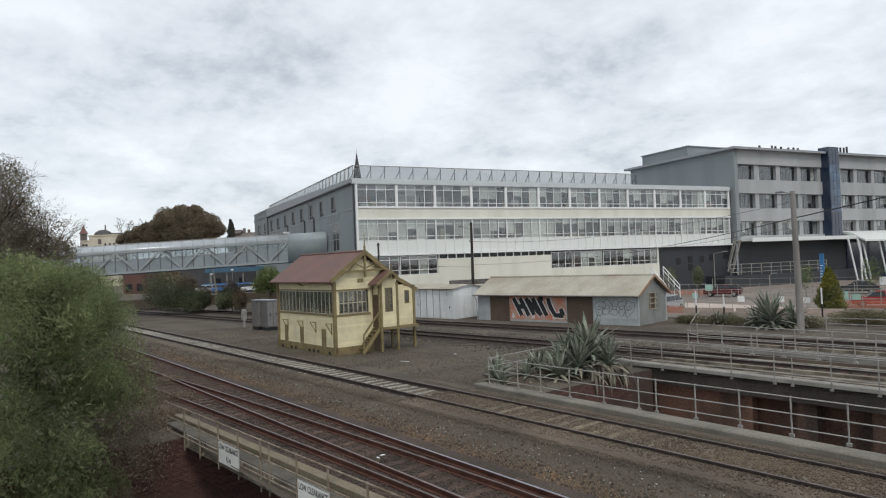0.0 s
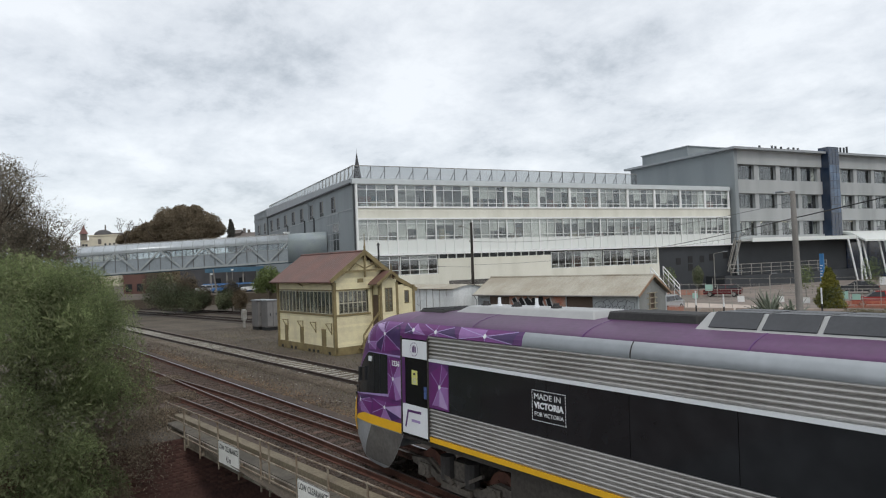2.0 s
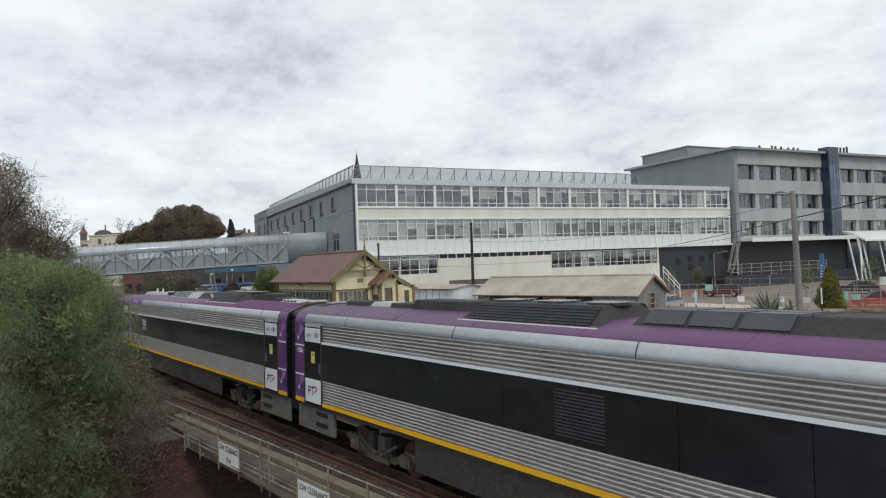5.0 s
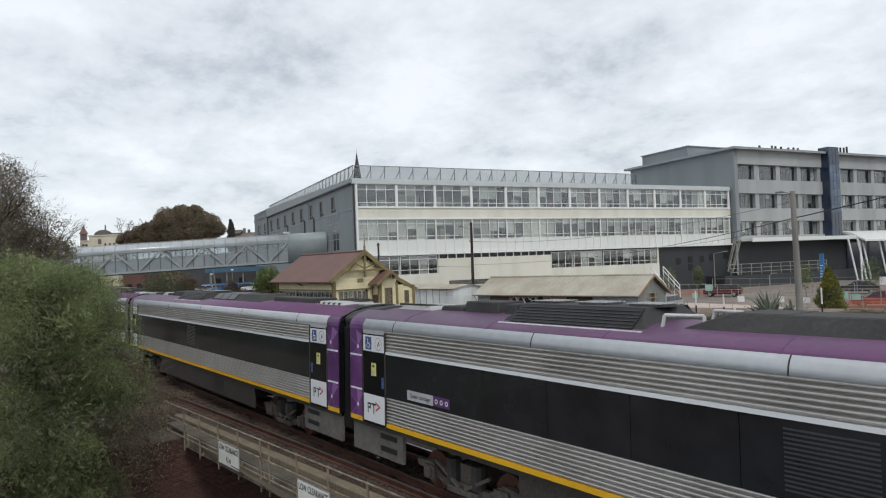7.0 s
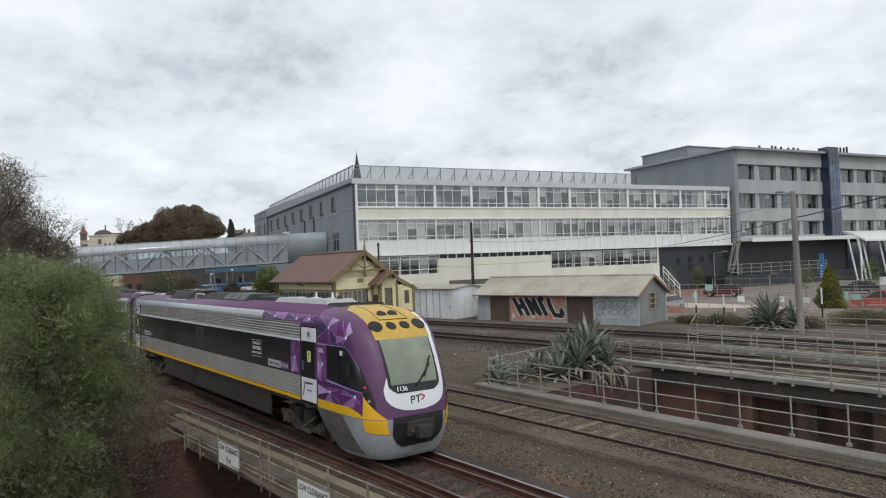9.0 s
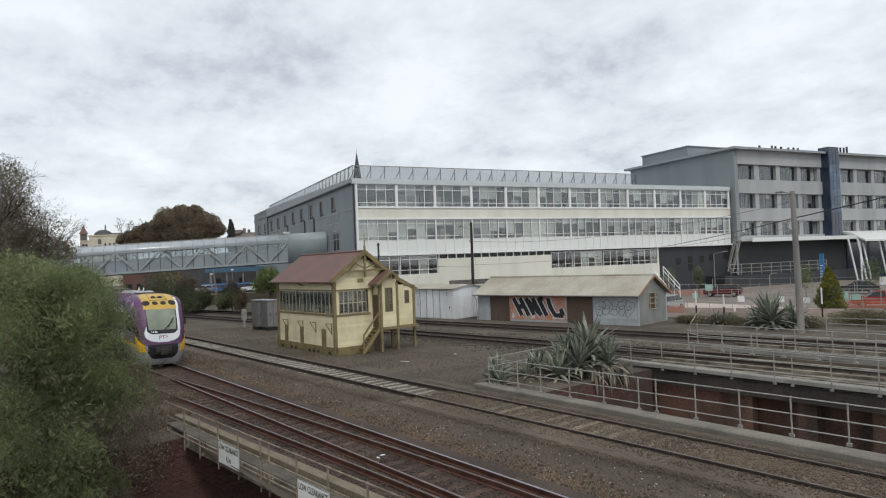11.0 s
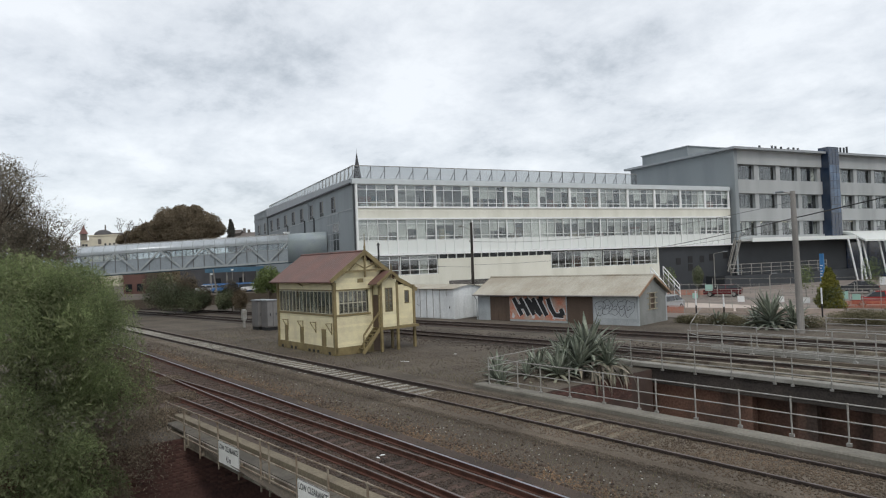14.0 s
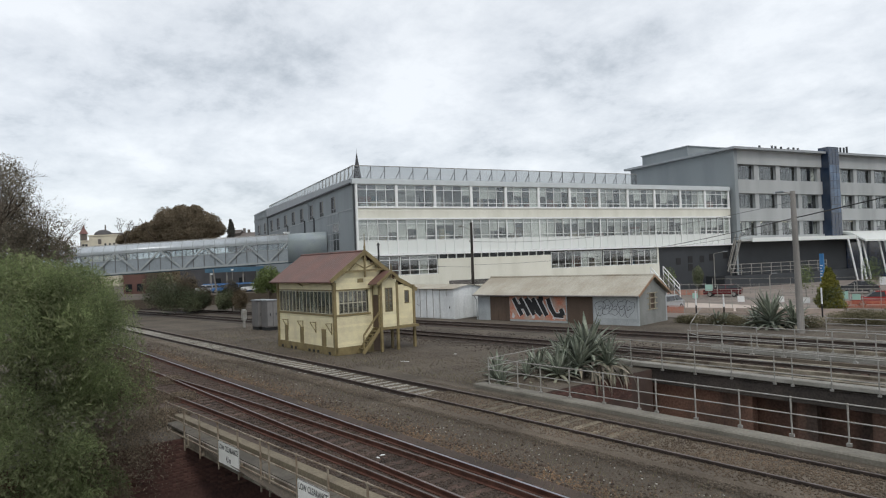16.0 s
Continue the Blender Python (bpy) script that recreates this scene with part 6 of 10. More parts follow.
def make_signal_box():
    h = thing("signal_box", "cream weatherboard signal box with olive trim and red iron roof", "signal box", m=pose(-35.75, 19.19, 0, 0, 0, 0.8))
    L, W = 8.05, 4.4
    # plinth, walls behind the boards, floor
    part("plinth", boxes((-L - 0.06, 0.06, -0.06, 0.1, -0.25, 0.27), (-0.1, 0.06, 0.1, 2.65, -0.25, 0.27)), OLIVE, h, "olive timber plinth")
    for x in (-7.6, -6.2, -5.6, -3.6, -3.0, -2.4, -0.9):
        part("plinth_vent", boxes((x, x + 0.3, -0.066, -0.05, -0.2, -0.02)), BLACK, h)
    part("rear_wall", boxes((-L, 0, W - 0.1, W, 1.2, 2.3), (-L, 0, W - 0.1, W, 3.7, 4.1), (-L, -L + 0.3, W - 0.1, W, 2.3, 3.7), (-0.3, 0, W - 0.1, W, 2.3, 3.7)), CREAM_BOARD, h)
    bm = bmesh.new()
    lattice(bm, [-L + 0.3 + k * (L - 0.6) / 10 for k in range(11)], (2.34, 3.66), 0.05, W - 0.08, W - 0.03, -L + 0.3, -0.3, 2.3, 3.7)
    rear = part("rear_window", bm, OLIVE, h)
    part("pane", boxes((-L + 0.3, -0.3, W - 0.06, W - 0.05, 2.31, 3.69)), OLD_GLASS, rear).visible_shadow = False
    part("end_wall", boxes((-L, -L + 0.1, 0, 3.4, -0.2, 1.2), (-L, -L + 0.1, 0, W, 1.2, 2.3), (-L, -L + 0.1, 0, W, 3.7, 4.1)), CREAM_BOARD, h)
    part("base_partition", boxes((-L + 0.1, -0.1, 3.3, 3.4, -0.25, 1.2)), DOOR_BROWN, h, "dark timber wall under the floor")
    part("base_return", boxes((-0.12, -0.04, 2.65, 3.4, -0.25, 1.2)), DOOR_BROWN, h)
    for x in (-7.5, -5.0, -2.5, -0.3):
        part("rear_post", boxes((x - 0.07, x + 0.07, W - 0.16, W - 0.02, -0.25, 1.2)), OLIVE, h)
    part("end_mullion", boxes((-L, -L + 0.1, 1.4, 1.5, 2.3, 3.7), (-L, -L + 0.1, 2.9, 3.0, 2.3, 3.7)), OLIVE, h)
    front = part("front_wall", boxes((-L, 0, 0.01, 0.1, 0.27, 2.2), (-L, 0, 0.01, 0.1, 3.74, 4.2)), CREAM_BOARD, h)
    gable = part("gable_wall", boxes((-0.1, -0.012, 0.1, 2.65, 0.27, 1.2), (-0.1, -0.012, 0.1, W, 1.2, 2.2), (-0.1, -0.012, 0.1, 0.28, 2.2, 3.72), (-0.1, -0.012, 2.4, W, 2.2, 3.72), (-0.1, -0.012, 0.1, W, 3.72, 4.0)), CREAM_BOARD, h)
    part("floor", boxes((-L + 0.1, -0.1, 0.1, W - 0.1, 1.2, 1.3)), ROOM_SHADE, h)
    part("inner_ceiling", boxes((-L + 0.1, -0.1, 0.1, W - 0.1, 4.0, 4.05)), ROOM, h)
    hat = ((-7.1, -6.6), (-4.78, -4.25), (-1.78, -1.2))
    weatherboards(front, -L, -0.08, 0.0, 0, 0.27, 2.18, 'x', [(a, b, 0.27, 1.35) for a, b in hat])
    weatherboards(front, -L, -0.08, 0.0, 0, 3.76, 4.25, 'x')
    weatherboards(gable, 0.0, 1, 0.08, 2.6, 0.27, 2.18, 'y')
    z = 3.76
    while z < 5.75:
        a, b = max(0.05, 2.05 - (5.95 - z - 0.15) / 0.70), min(W - 0.05, 2.05 + (5.95 - z - 0.15) / 0.74)
        if b - a > 0.3:
            weatherboards(gable, 0.0, 1, a, b, z, z + 0.15, 'y')
        z += 0.15
    bm = bmesh.new()
    bm.faces.new([bm.verts.new((-0.012, y, zz)) for y, zz in ((0.1, 4.0), (W, 4.0), (2.08, 5.75))])
    part("gable_backing", bm, CREAM_BOARD, h)
    part("gable_vent", boxes((0.0, 0.05, 1.62, 2.04, 4.17, 4.42)), OLIVE, h)
    for a, b in hat:
        part("hatch", boxes((a, b, -0.045, 0.02, 0.27, 1.33)), OLIVE, h, "olive lever-frame hatch", bevel=0.01)
    for a in (-6.55, -4.3, -2.5, -0.45):
        bm = bmesh.new()
        bar(bm, (a, -0.05, 1.75), (a, -0.05, 1.05), 0.05)
        bar(bm, (a, -0.05, 1.1), (a - 0.05, -0.42, 1.75), 0.045)
        bar(bm, (a, -0.05, 1.72), (a - 0.05, -0.42, 1.75), 0.045)
        part("wall_bracket", bm, OLIVE, h)
    # corner posts and belt rails
    for x, y in ((-0.05, -0.05), (-L + 0.05, -0.05)):
        part("corner_post", boxes((x - 0.11, x + 0.11, y - 0.06, y + 0.12, -0.2, 4.25)), OLIVE, h)
    part("sill_rail", boxes((-L, 0, -0.07, 0.06, 2.16, 2.27)), OLIVE, h)
    part("head_rail", boxes((-L, 0, -0.06, 0.06, 3.72, 3.8)), OLIVE, h)
    part("sill_rail", boxes((-0.05, 0.07, 0.06, 2.5, 2.16, 2.27)), OLIVE, h)
    part("head_rail", boxes((-0.05, 0.06, 0.06, 2.5, 3.72, 3.8)), OLIVE, h)
    # operating-floor windows
    n = 5
    for i in range(n):
        a, b = -L + 0.2 + i * (L - 0.35) / n, -L + 0.2 + (i + 1) * (L - 0.35) / n
        bm = bmesh.new()
        lattice(bm, [a + (b - a) * k / 3 for k in range(4)], (2.31, 3.68), 0.04, -0.03, 0.03, a, b, 2.28, 3.71)
        w = part("window", bm, SASH, h)
        part("pane", boxes((a + 0.02, b - 0.02, -0.006, 0.006, 2.29, 3.7)), OLD_GLASS, w).visible_shadow = False
        for k in range(4):
            q = a + 0.06 + k * (b - a) / 4.1
            if (i * 3 + k) % 4:
                part("curtain", boxes((q, q + 0.27, 0.045 + 0.02 * (k % 2), 0.06 + 0.02 * (k % 2), 2.35, 3.7)), BLIND, w)
    for i in range(3):
        a, b = 0.27 + i * 0.66, 0.91 + i * 0.66
        bm = bmesh.new()
        lattice(bm, (a, (a + b) / 2, b), (2.31, 2.95, 3.68), 0.055, -0.03, 0.03, a, b, 2.28, 3.71)
        bm.transform(Matrix.Rotation(radians(90), 4, 'Z') @ Matrix.Scale(1, 4))
        w = part("window", bm, SASH, h)
        part("pane", boxes((-0.006, 0.006, a + 0.02, b - 0.02, 2.29, 3.7)), OLD_GLASS, w).visible_shadow = False
        if i < 2:
            part("blind", boxes((-0.2, -0.18, a + 0.05, b - 0.05, 3.05, 3.7)), BLIND, w)
    # main roof: two slopes, the far one carried down over the porch
    ridge_z, ridge_y = 6.12, 2.05
    for ya, za, y1, z1 in ((ridge_y, ridge_z, -0.42, 4.36), (ridge_y, ridge_z, 4.4, 4.36), (4.36, 4.38, 5.97, 3.55)):
        bm = bmesh.new()
        d = Vector((0, y1 - ya, z1 - za))
        nrm = Vector((0, -d.z, d.y)) if y1 > ya else Vector((0, d.z, -d.y))
        nrm.normalize()
        top, bot = [], []
        x0 = -L - 0.4
        nx = 120
        for i in range(nx + 1):
            x = x0 + (L + 0.7) * i / nx
            o = nrm * (0.012 * math.sin(i * math.pi / 2))
            top.append([bm.verts.new(Vector((x, ya, za)) + o), bm.verts.new(Vector((x, y1, z1)) + o)])
            bot.append([bm.verts.new(Vector((x, ya, za - 0.08))), bm.verts.new(Vector((x, y1, z1 - 0.08)))])
        for i in range(nx):
            bm.faces.new((top[i][0], top[i + 1][0], top[i + 1][1], top[i][1]))
            bm.faces.new((bot[i][0], bot[i][1], bot[i + 1][1], bot[i + 1][0]))
            bm.faces.new((top[i][1], top[i + 1][1], bot[i + 1][1], bot[i][1]))
        part("roof", bm, ROOF_RED, h, "faded red corrugated iron roof")
    bm = bmesh.new()
    tube(bm, (-L - 0.4, ridge_y, ridge_z + 0.02), (0.3, ridge_y, ridge_z + 0.02), 0.07)
    part("ridge_cap", bm, ROOF_RED, h)
    bm = bmesh.new()
    tube(bm, (-L - 0.4, -0.47, 4.29), (0.3, -0.47, 4.29), 0.065)
    part("gutter", bm, ROOF_RED, h)
    # barge boards, gable truss and finial
    for ya, za, y1, z1 in ((ridge_y, ridge_z, -0.42, 4.36), (ridge_y, ridge_z, 4.4, 4.36), (4.38, 4.37, 5.97, 3.55)):
        bm = bmesh.new()
        bar(bm, (0.32, ya, za - 0.04), (0.32, y1, z1 - 0.04), 0.06, 0.25)
        part("barge_board", bm, OLIVE, h)
    for p, q, w, hh in (((ridge_y, 6.15), (ridge_y, 4.5), 0.1, 0.1), ((0.62, 4.88), (3.35, 4.95), 0.08, 0.12), ((ridge_y, 5.05), (1.25, 5.42), 0.07, 0.07), ((ridge_y, 5.05), (2.95, 5.4), 0.07, 0.07),
                        ((0.9, 4.95), (1.75, 5.75), 0.06, 0.06), ((3.15, 5.0), (2.4, 5.75), 0.06, 0.06)):
        bm = bmesh.new()
        bar(bm, (0.27, *p), (0.27, *q), w, hh)
        part("gable_truss", bm, OLIVE, h)
    bm = bmesh.new()
    tube(bm, (0.3, ridge_y, 6.05), (0.3, ridge_y, 6.45), 0.075, 0.06)
    tube(bm, (0.3, ridge_y, 6.45), (0.3, ridge_y, 7.25), 0.05, 0.012)
    part("finial", bm, OLIVE, h)
    for x in (-L - 0.3, -4.2, 0.2):
        bm = bmesh.new()
        bar(bm, (x, 0.0, 4.0), (x, -0.42, 4.26), 0.05)
        part("eave_bracket", bm, OLIVE, h)
    # stove pipe
    bm = bmesh.new()
    tube(bm, (-2.0, 4.57, 4.0), (-2.0, 4.57, 6.55), 0.065)
    tube(bm, (-2.0, 4.57, 6.55), (-2.0, 4.57, 6.72), 0.12, 0.05)
    part("stove_pipe", bm, BLACK, h, "black stove pipe")
    # porch room on posts, with a small gable over the landing
    pf = 0.75
    porch = part("porch_wall", boxes((0.0, pf, 2.72, 2.8, 1.3, 3.8), (0.0, pf - 0.012, 2.8, 2.9, 1.3, 3.95), (pf - 0.1, pf - 0.012, 2.8, 3.12, 1.3, 4.3), (pf - 0.1, pf - 0.012, 3.72, 4.05, 1.3, 4.3),
                                 (pf - 0.1, pf - 0.012, 3.12, 3.72, 1.3, 2.25), (pf - 0.1, pf - 0.012, 3.12, 3.72, 3.76, 4.4)), CREAM_BOARD, h)
    weatherboards(porch, pf, 2, 2.86, 4.05, 1.32, 3.98, 'y', [(3.12, 3.72, 2.25, 3.76)])
    for i in range(4):
        weatherboards(porch, pf, 2, 2.95 + i * 0.12, 3.98 - i * 0.12, 3.98 + 0.15 * i, 4.13 + 0.15 * i, 'y')
    bm = bmesh.new()
    lattice(bm, (3.15, 3.42, 3.69), (2.29, 2.95, 3.73), 0.05, -0.03, 0.03, 3.12, 3.72, 2.25, 3.76)
    bm.transform(Matrix.Translation((pf, 0, 0)) @ Matrix.Rotation(radians(90), 4, 'Z') @ Matrix.Scale(1, 4))
    w = part("window", bm, OLIVE, h)
    part("pane", boxes((pf - 0.006, pf + 0.006, 3.12, 3.72, 2.25, 3.76)), OLD_GLASS, w).visible_shadow = False
    lean = part("lean_to_wall", boxes((-4.0, 0.3, 5.62, 5.7, 1.25, 3.75), (0.2, 0.288, 4.05, 4.95, 1.25, 3.9), (0.2, 0.288, 5.3, 5.62, 1.25, 3.8), (0.2, 0.288, 4.95, 5.3, 1.25, 2.7), (0.2, 0.288, 4.95, 5.3, 3.5, 3.8),
                                       (-4.0, 0.2, 4.4, 5.62, 1.2, 1.3), (-4.0, -3.9, 4.4, 5.62, 1.3, 3.9)), CREAM_BOARD, h)
    weatherboards(lean, 0.3, 2, 4.05, 5.68, 1.27, 3.78, 'y', [(4.95, 5.32, 2.68, 3.5)])
    part("lean_to_window", boxes((0.27, 0.33, 4.93, 4.98, 2.66, 3.52), (0.27, 0.33, 5.27, 5.32, 2.66, 3.52), (0.27, 0.33, 4.98, 5.27, 2.66, 2.72), (0.27, 0.33, 4.98, 5.27, 3.46, 3.52)), OLIVE, h)
    part("pane", boxes((0.29, 0.30, 4.96, 5.3, 2.7, 3.5)), OLD_GLASS, h).visible_shadow = False
    for y in (2.82, 4.05, 5.66):
        part("porch_post", boxes((0.25 if y > 4.5 else pf - 0.06, 0.4 if y > 4.5 else pf + 0.07, y - 0.08, y + 0.08, -0.25, 3.85 if y > 4.5 else 4.1)), OLIVE, h)
    part("porch_beam", boxes((0.1, pf + 0.06, 2.75, 5.7, 1.14, 1.3)), OLIVE, h)
    part("lean_to_post", boxes((-3.9, -3.75, 5.5, 5.65, -0.25, 1.2)), OLIVE, h)
    for s in (-1, 1):
        bm = bmesh.new()
        d0, d1 = Vector((0, 3.45, 4.79)), Vector((0, 3.45 - 1.07, 4.0)) if s < 0 else Vector((0, 3.97, 4.4))
        f = [bm.verts.new((x, p.y, p.z + dz)) for dz in (0, 0.06) for x, p in ((-0.6, d0), (pf + 0.35, d0), (pf + 0.35, d1), (-0.6, d1))]
        for q in ((0, 1, 2, 3), (7, 6, 5, 4), (0, 4, 5, 1), (1, 5, 6, 2), (2, 6, 7, 3), (3, 7, 4, 0)):
            bm.faces.new([f[i] for i in q])
        part("porch_roof", bm, ROOF_RED, h, "faded red porch roof")
        bm = bmesh.new()
        bar(bm, (pf + 0.36, *d0.yz), (pf + 0.36, *d1.yz), 0.05, 0.17)
        part("porch_barge", bm, OLIVE, h)
    bm = bmesh.new()
    tube(bm, (pf + 0.36, 3.45, 4.4), (pf + 0.36, 3.45, 5.25), 0.045, 0.02)
    part("porch_finial", bm, OLIVE, h)
    part("door", boxes((0.06, 0.68, 2.70, 2.72, 1.3, 3.35)), DOOR_BROWN, h, "brown timber entrance door")
    for x in (0.03, 0.71):
        part("door_frame", boxes((x - 0.04, x + 0.04, 2.68, 2.73, 1.3, 3.9)), OLIVE, h)
    # steep stairs rise to the porch door beside the gable
    for dx in (0.1, 0.72):
        bm = bmesh.new()
        bar(bm, (dx, 2.72, 1.22), (dx, 1.45, -0.2), 0.06, 0.22)
        part("stair_stringer", bm, OLIVE, h)
    for i in range(6):
        part("stair_tread", boxes((0.1, 0.72, 2.42 - i * 0.18, 2.68 - i * 0.18, 1.06 - i * 0.2, 1.1 - i * 0.2)), OLIVE, h)
    bm = bmesh.new()
    bar(bm, (0.72, 2.72, 2.3), (0.72, 1.5, 0.9), 0.06, 0.1)
    for y, z in ((2.68, 1.2), (1.52, -0.2)):
        bar(bm, (0.72, y, z), (0.72, y, z + 1.1), 0.07)
    part("stair_handrail", bm, OLIVE, h)


make_signal_box()

# ---- goods shed with graffiti, and the white store behind it ----
SALMON = mat("salmon_spray_paint", (0.50, 0.20, 0.13), 0.8, var=0.25, scale=1.2, fine=10, bump=0.05, col2=(0.42, 0.34, 0.28))
SPRAY_BLACK = mat("black_spray_paint", (0.018, 0.018, 0.02), 0.7, var=0.2, scale=2, bump=0.03)
SPRAY_WHITE = mat("white_spray_paint", (0.62, 0.62, 0.62), 0.8, var=0.1, scale=2, bump=0.03)
SPRAY_GREY = mat("grey_spray_line", (0.14, 0.14, 0.15), 0.8, var=0.2, scale=3, bump=0.0)


def ribbon(bm, pts, w):
    """A flat line of spray paint along points in an upright plane."""
    rows = []
    for i, p in enumerate(pts):
        d = pts[min(i + 1, len(pts) - 1)] - pts[max(i - 1, 0)]
        s = Vector((-d.z, 0, d.x)).normalized() * (w / 2)
        rows.append((bm.verts.new(p - s), bm.verts.new(p + s)))
    for a, b in zip(rows, rows[1:]):
        bm.faces.new((a[0], b[0], b[1], a[1]))


def flat(bm, pts, y):
    bm.faces.new([bm.verts.new((x, y, z)) for x, z in pts])


def corrugated(bm, a, b, c, n, amp=0.018):
    """A corrugated sheet: a to b is the run across the ribs, a to c the fall along them."""
    a, b, c = Vector(a), Vector(b), Vector(c)
    nrm = (b - a).cross(c - a).normalized()
    if nrm.z < 0:
        nrm = -nrm
    rows = []
    for i in range(n + 1):
        p = a + (b - a) * (i / n)
        o = nrm * amp * (1 if i % 4 == 1 else -1 if i % 4 == 3 else 0)
        rows.append([bm.verts.new(p + o), bm.verts.new(p + (c - a) + o), bm.verts.new(p + (c - a) - nrm * 0.04), bm.verts.new(p - nrm * 0.04)])
    for r, q in zip(rows, rows[1:]):
        for i in range(4):
            bm.faces.new((r[i], r[(i + 1) % 4], q[(i + 1) % 4], q[i]))
    bm.faces.new(rows[0][::-1])
    bm.faces.new(rows[-1])


def make_shed():
    h = thing("goods_shed", "low grey shed with graffiti and a rust-streaked iron roof", "shed", m=pose(-30.82, 42.57, 0, 0, 0, 9.0))
    # gable render, a darker grey than the front wall
    GABLE_GREY = mat("darker_gable_render", (0.255, 0.262, 0.25), 0.9, var=0.15, scale=0.8, fine=12, bump=0.15, col2=(0.18, 0.185, 0.175), streak=2)
    L, W, E, R, ry = 16.1, 5.0, 2.2, 3.62, 2.4
    # front wall with its two doorways
    part("front_wall", boxes((-L, -14.7, 0, 0.2, -0.25, E), (-12.4, -6.45, 0, 0.2, -0.25, E), (-3.95, 0, 0, 0.2, -0.25, E),
                             (-14.7, -12.4, 0, 0.2, 1.95, E), (-6.45, -3.95, 0, 0.2, 2.0, E)), SHED_GREY, h, "grey painted front wall")
    part("back_wall", boxes((-L, 0, W - 0.2, W, -0.25, E)), SHED_GREY, h)
    bm = bmesh.new()
    prof = [(0.2, -0.25), (W - 0.2, -0.25), (W - 0.2, E), (ry, R - 0.08), (0.2, E)]
    extrude(bm, prof, -L, -L + 0.18)
    part("end_wall", bm, SHED_GREY, h)
    for nm, pts in (("gable_wall", [(0.2, -0.25), (1.55, -0.25), (1.55, 2.6), (0.2, E)]), ("gable_wall", [(3.25, -0.25), (W - 0.2, -0.25), (W - 0.2, E), (3.25, 2.95)]),
                    ("gable_wall", [(1.55, -0.25), (3.25, -0.25), (3.25, 0.85), (1.55, 0.85)]), ("gable_wall", [(1.55, 2.25), (3.25, 2.25), (3.25, 3.0), (ry, R - 0.1), (1.55, 3.0)])):
        bm = bmesh.new()
        extrude(bm, pts, -0.18, 0.0)
        part(nm, bm, GABLE_GREY, h)
    bm = bmesh.new()
    lattice(bm, (1.95, 2.85), (0.92, 1.35, 1.8, 2.2), 0.08, -0.05, 0.03, 1.55, 3.25, 0.85, 2.25)
    bm.transform(Matrix.Rotation(radians(90), 4, 'Z') @ Matrix.Scale(1, 4))
    w = part("window", bm, mat("peeling_cream_frame", (0.36, 0.32, 0.24), 0.8, var=0.2, scale=3, fine=20), h, "boarded window with a peeling cream frame")
    part("board_panel", boxes((-0.08, -0.06, 1.98, 2.82, 0.9, 2.2)), DOOR_BROWN, w)
    part("gable_infill", boxes((-0.1, -0.02, 1.55, 1.9, 0.85, 2.25), (-0.1, -0.02, 2.9, 3.25, 0.85, 2.25)), GABLE_GREY, h)
    d = part("sliding_door", boxes((-14.7, -12.4, 0.1, 0.16, -0.25, 1.95)), DOOR_BROWN, h, "rusty brown boarded door")
    for i in range(5):
        part("door_board", boxes((-14.65 + i * 0.45, -14.23 + i * 0.45, 0.06, 0.1, -0.2, 1.9)), DOOR_BROWN, d)
    d = part("sliding_door", boxes((-6.45, -3.95, 0.08, 0.16, -0.25, 2.0)), DOOR_BROWN, h, "brown sheet metal door")
    part("door_rail", boxes((-6.6, -3.8, -0.03, 0.02, 2.0, 2.08)), DOOR_BROWN, d)
    # roof
    for y1, z1 in ((-0.4, 2.12), (W + 0.4, 2.05)):
        bm = bmesh.new()
        corrugated(bm, (-L - 0.3, ry, R), (0.3, ry, R), (-L - 0.3, y1, z1), 200)
        part("roof", bm, IRON_CREAM, h, "rust-streaked cream corrugated iron roof")
        bm = bmesh.new()
        bar(bm, (0.3, ry, R - 0.05), (0.3, y1, z1 - 0.05), 0.05, 0.18)
        part("barge_board", bm, mat("rusty_barge", (0.34, 0.22, 0.14), 0.8, var=0.2, scale=1.5), h)
    bm = bmesh.new()
    tube(bm, (-L - 0.3, -0.45, 2.08), (0.3, -0.45, 2.08), 0.06)
    part("gutter", bm, POLE_GREY, h)
    bm = bmesh.new()
    tube(bm, (-L - 0.3, ry, R + 0.02), (0.3, ry, R + 0.02), 0.08)
    part("ridge_cap", bm, IRON_CREAM, h)
    bm = bmesh.new()
    tube(bm, (-L - 0.1, -0.4, 2.05), (-L - 0.05, -0.12, 1.6), 0.04)
    tube(bm, (-L - 0.05, -0.12, 1.6), (-L - 0.05, -0.12, -0.2), 0.04)
    part("downpipe", bm, SHED_GREY, h)
    # spray-painted mural
    mural = part("mural", boxes((-12.38, -6.5, -0.012, 0.0, -0.05, 2.15)), SALMON, h, "black and white lettering sprayed on salmon ground")
    glyphs = (((0.1, 1.0), (0.1, 0.0)), ((0.62, 1.0), (0.66, 0.0)), ((0.1, 0.5), (0.64, 0.52)), ((1.1, 0.05), (1.08, 1.0)), ((1.08, 0.98), (1.62, 0.04)), ((1.62, 0.04), (1.6, 1.0)),
              ((2.05, 1.0), (2.02, 0.02)), ((2.05, 0.98), (2.4, 1.0)), ((2.75, 1.0), (2.62, 0.5), (2.66, 0.06), (3.25, 0.05)), ((3.25, 0.05), (3.3, 0.42)))
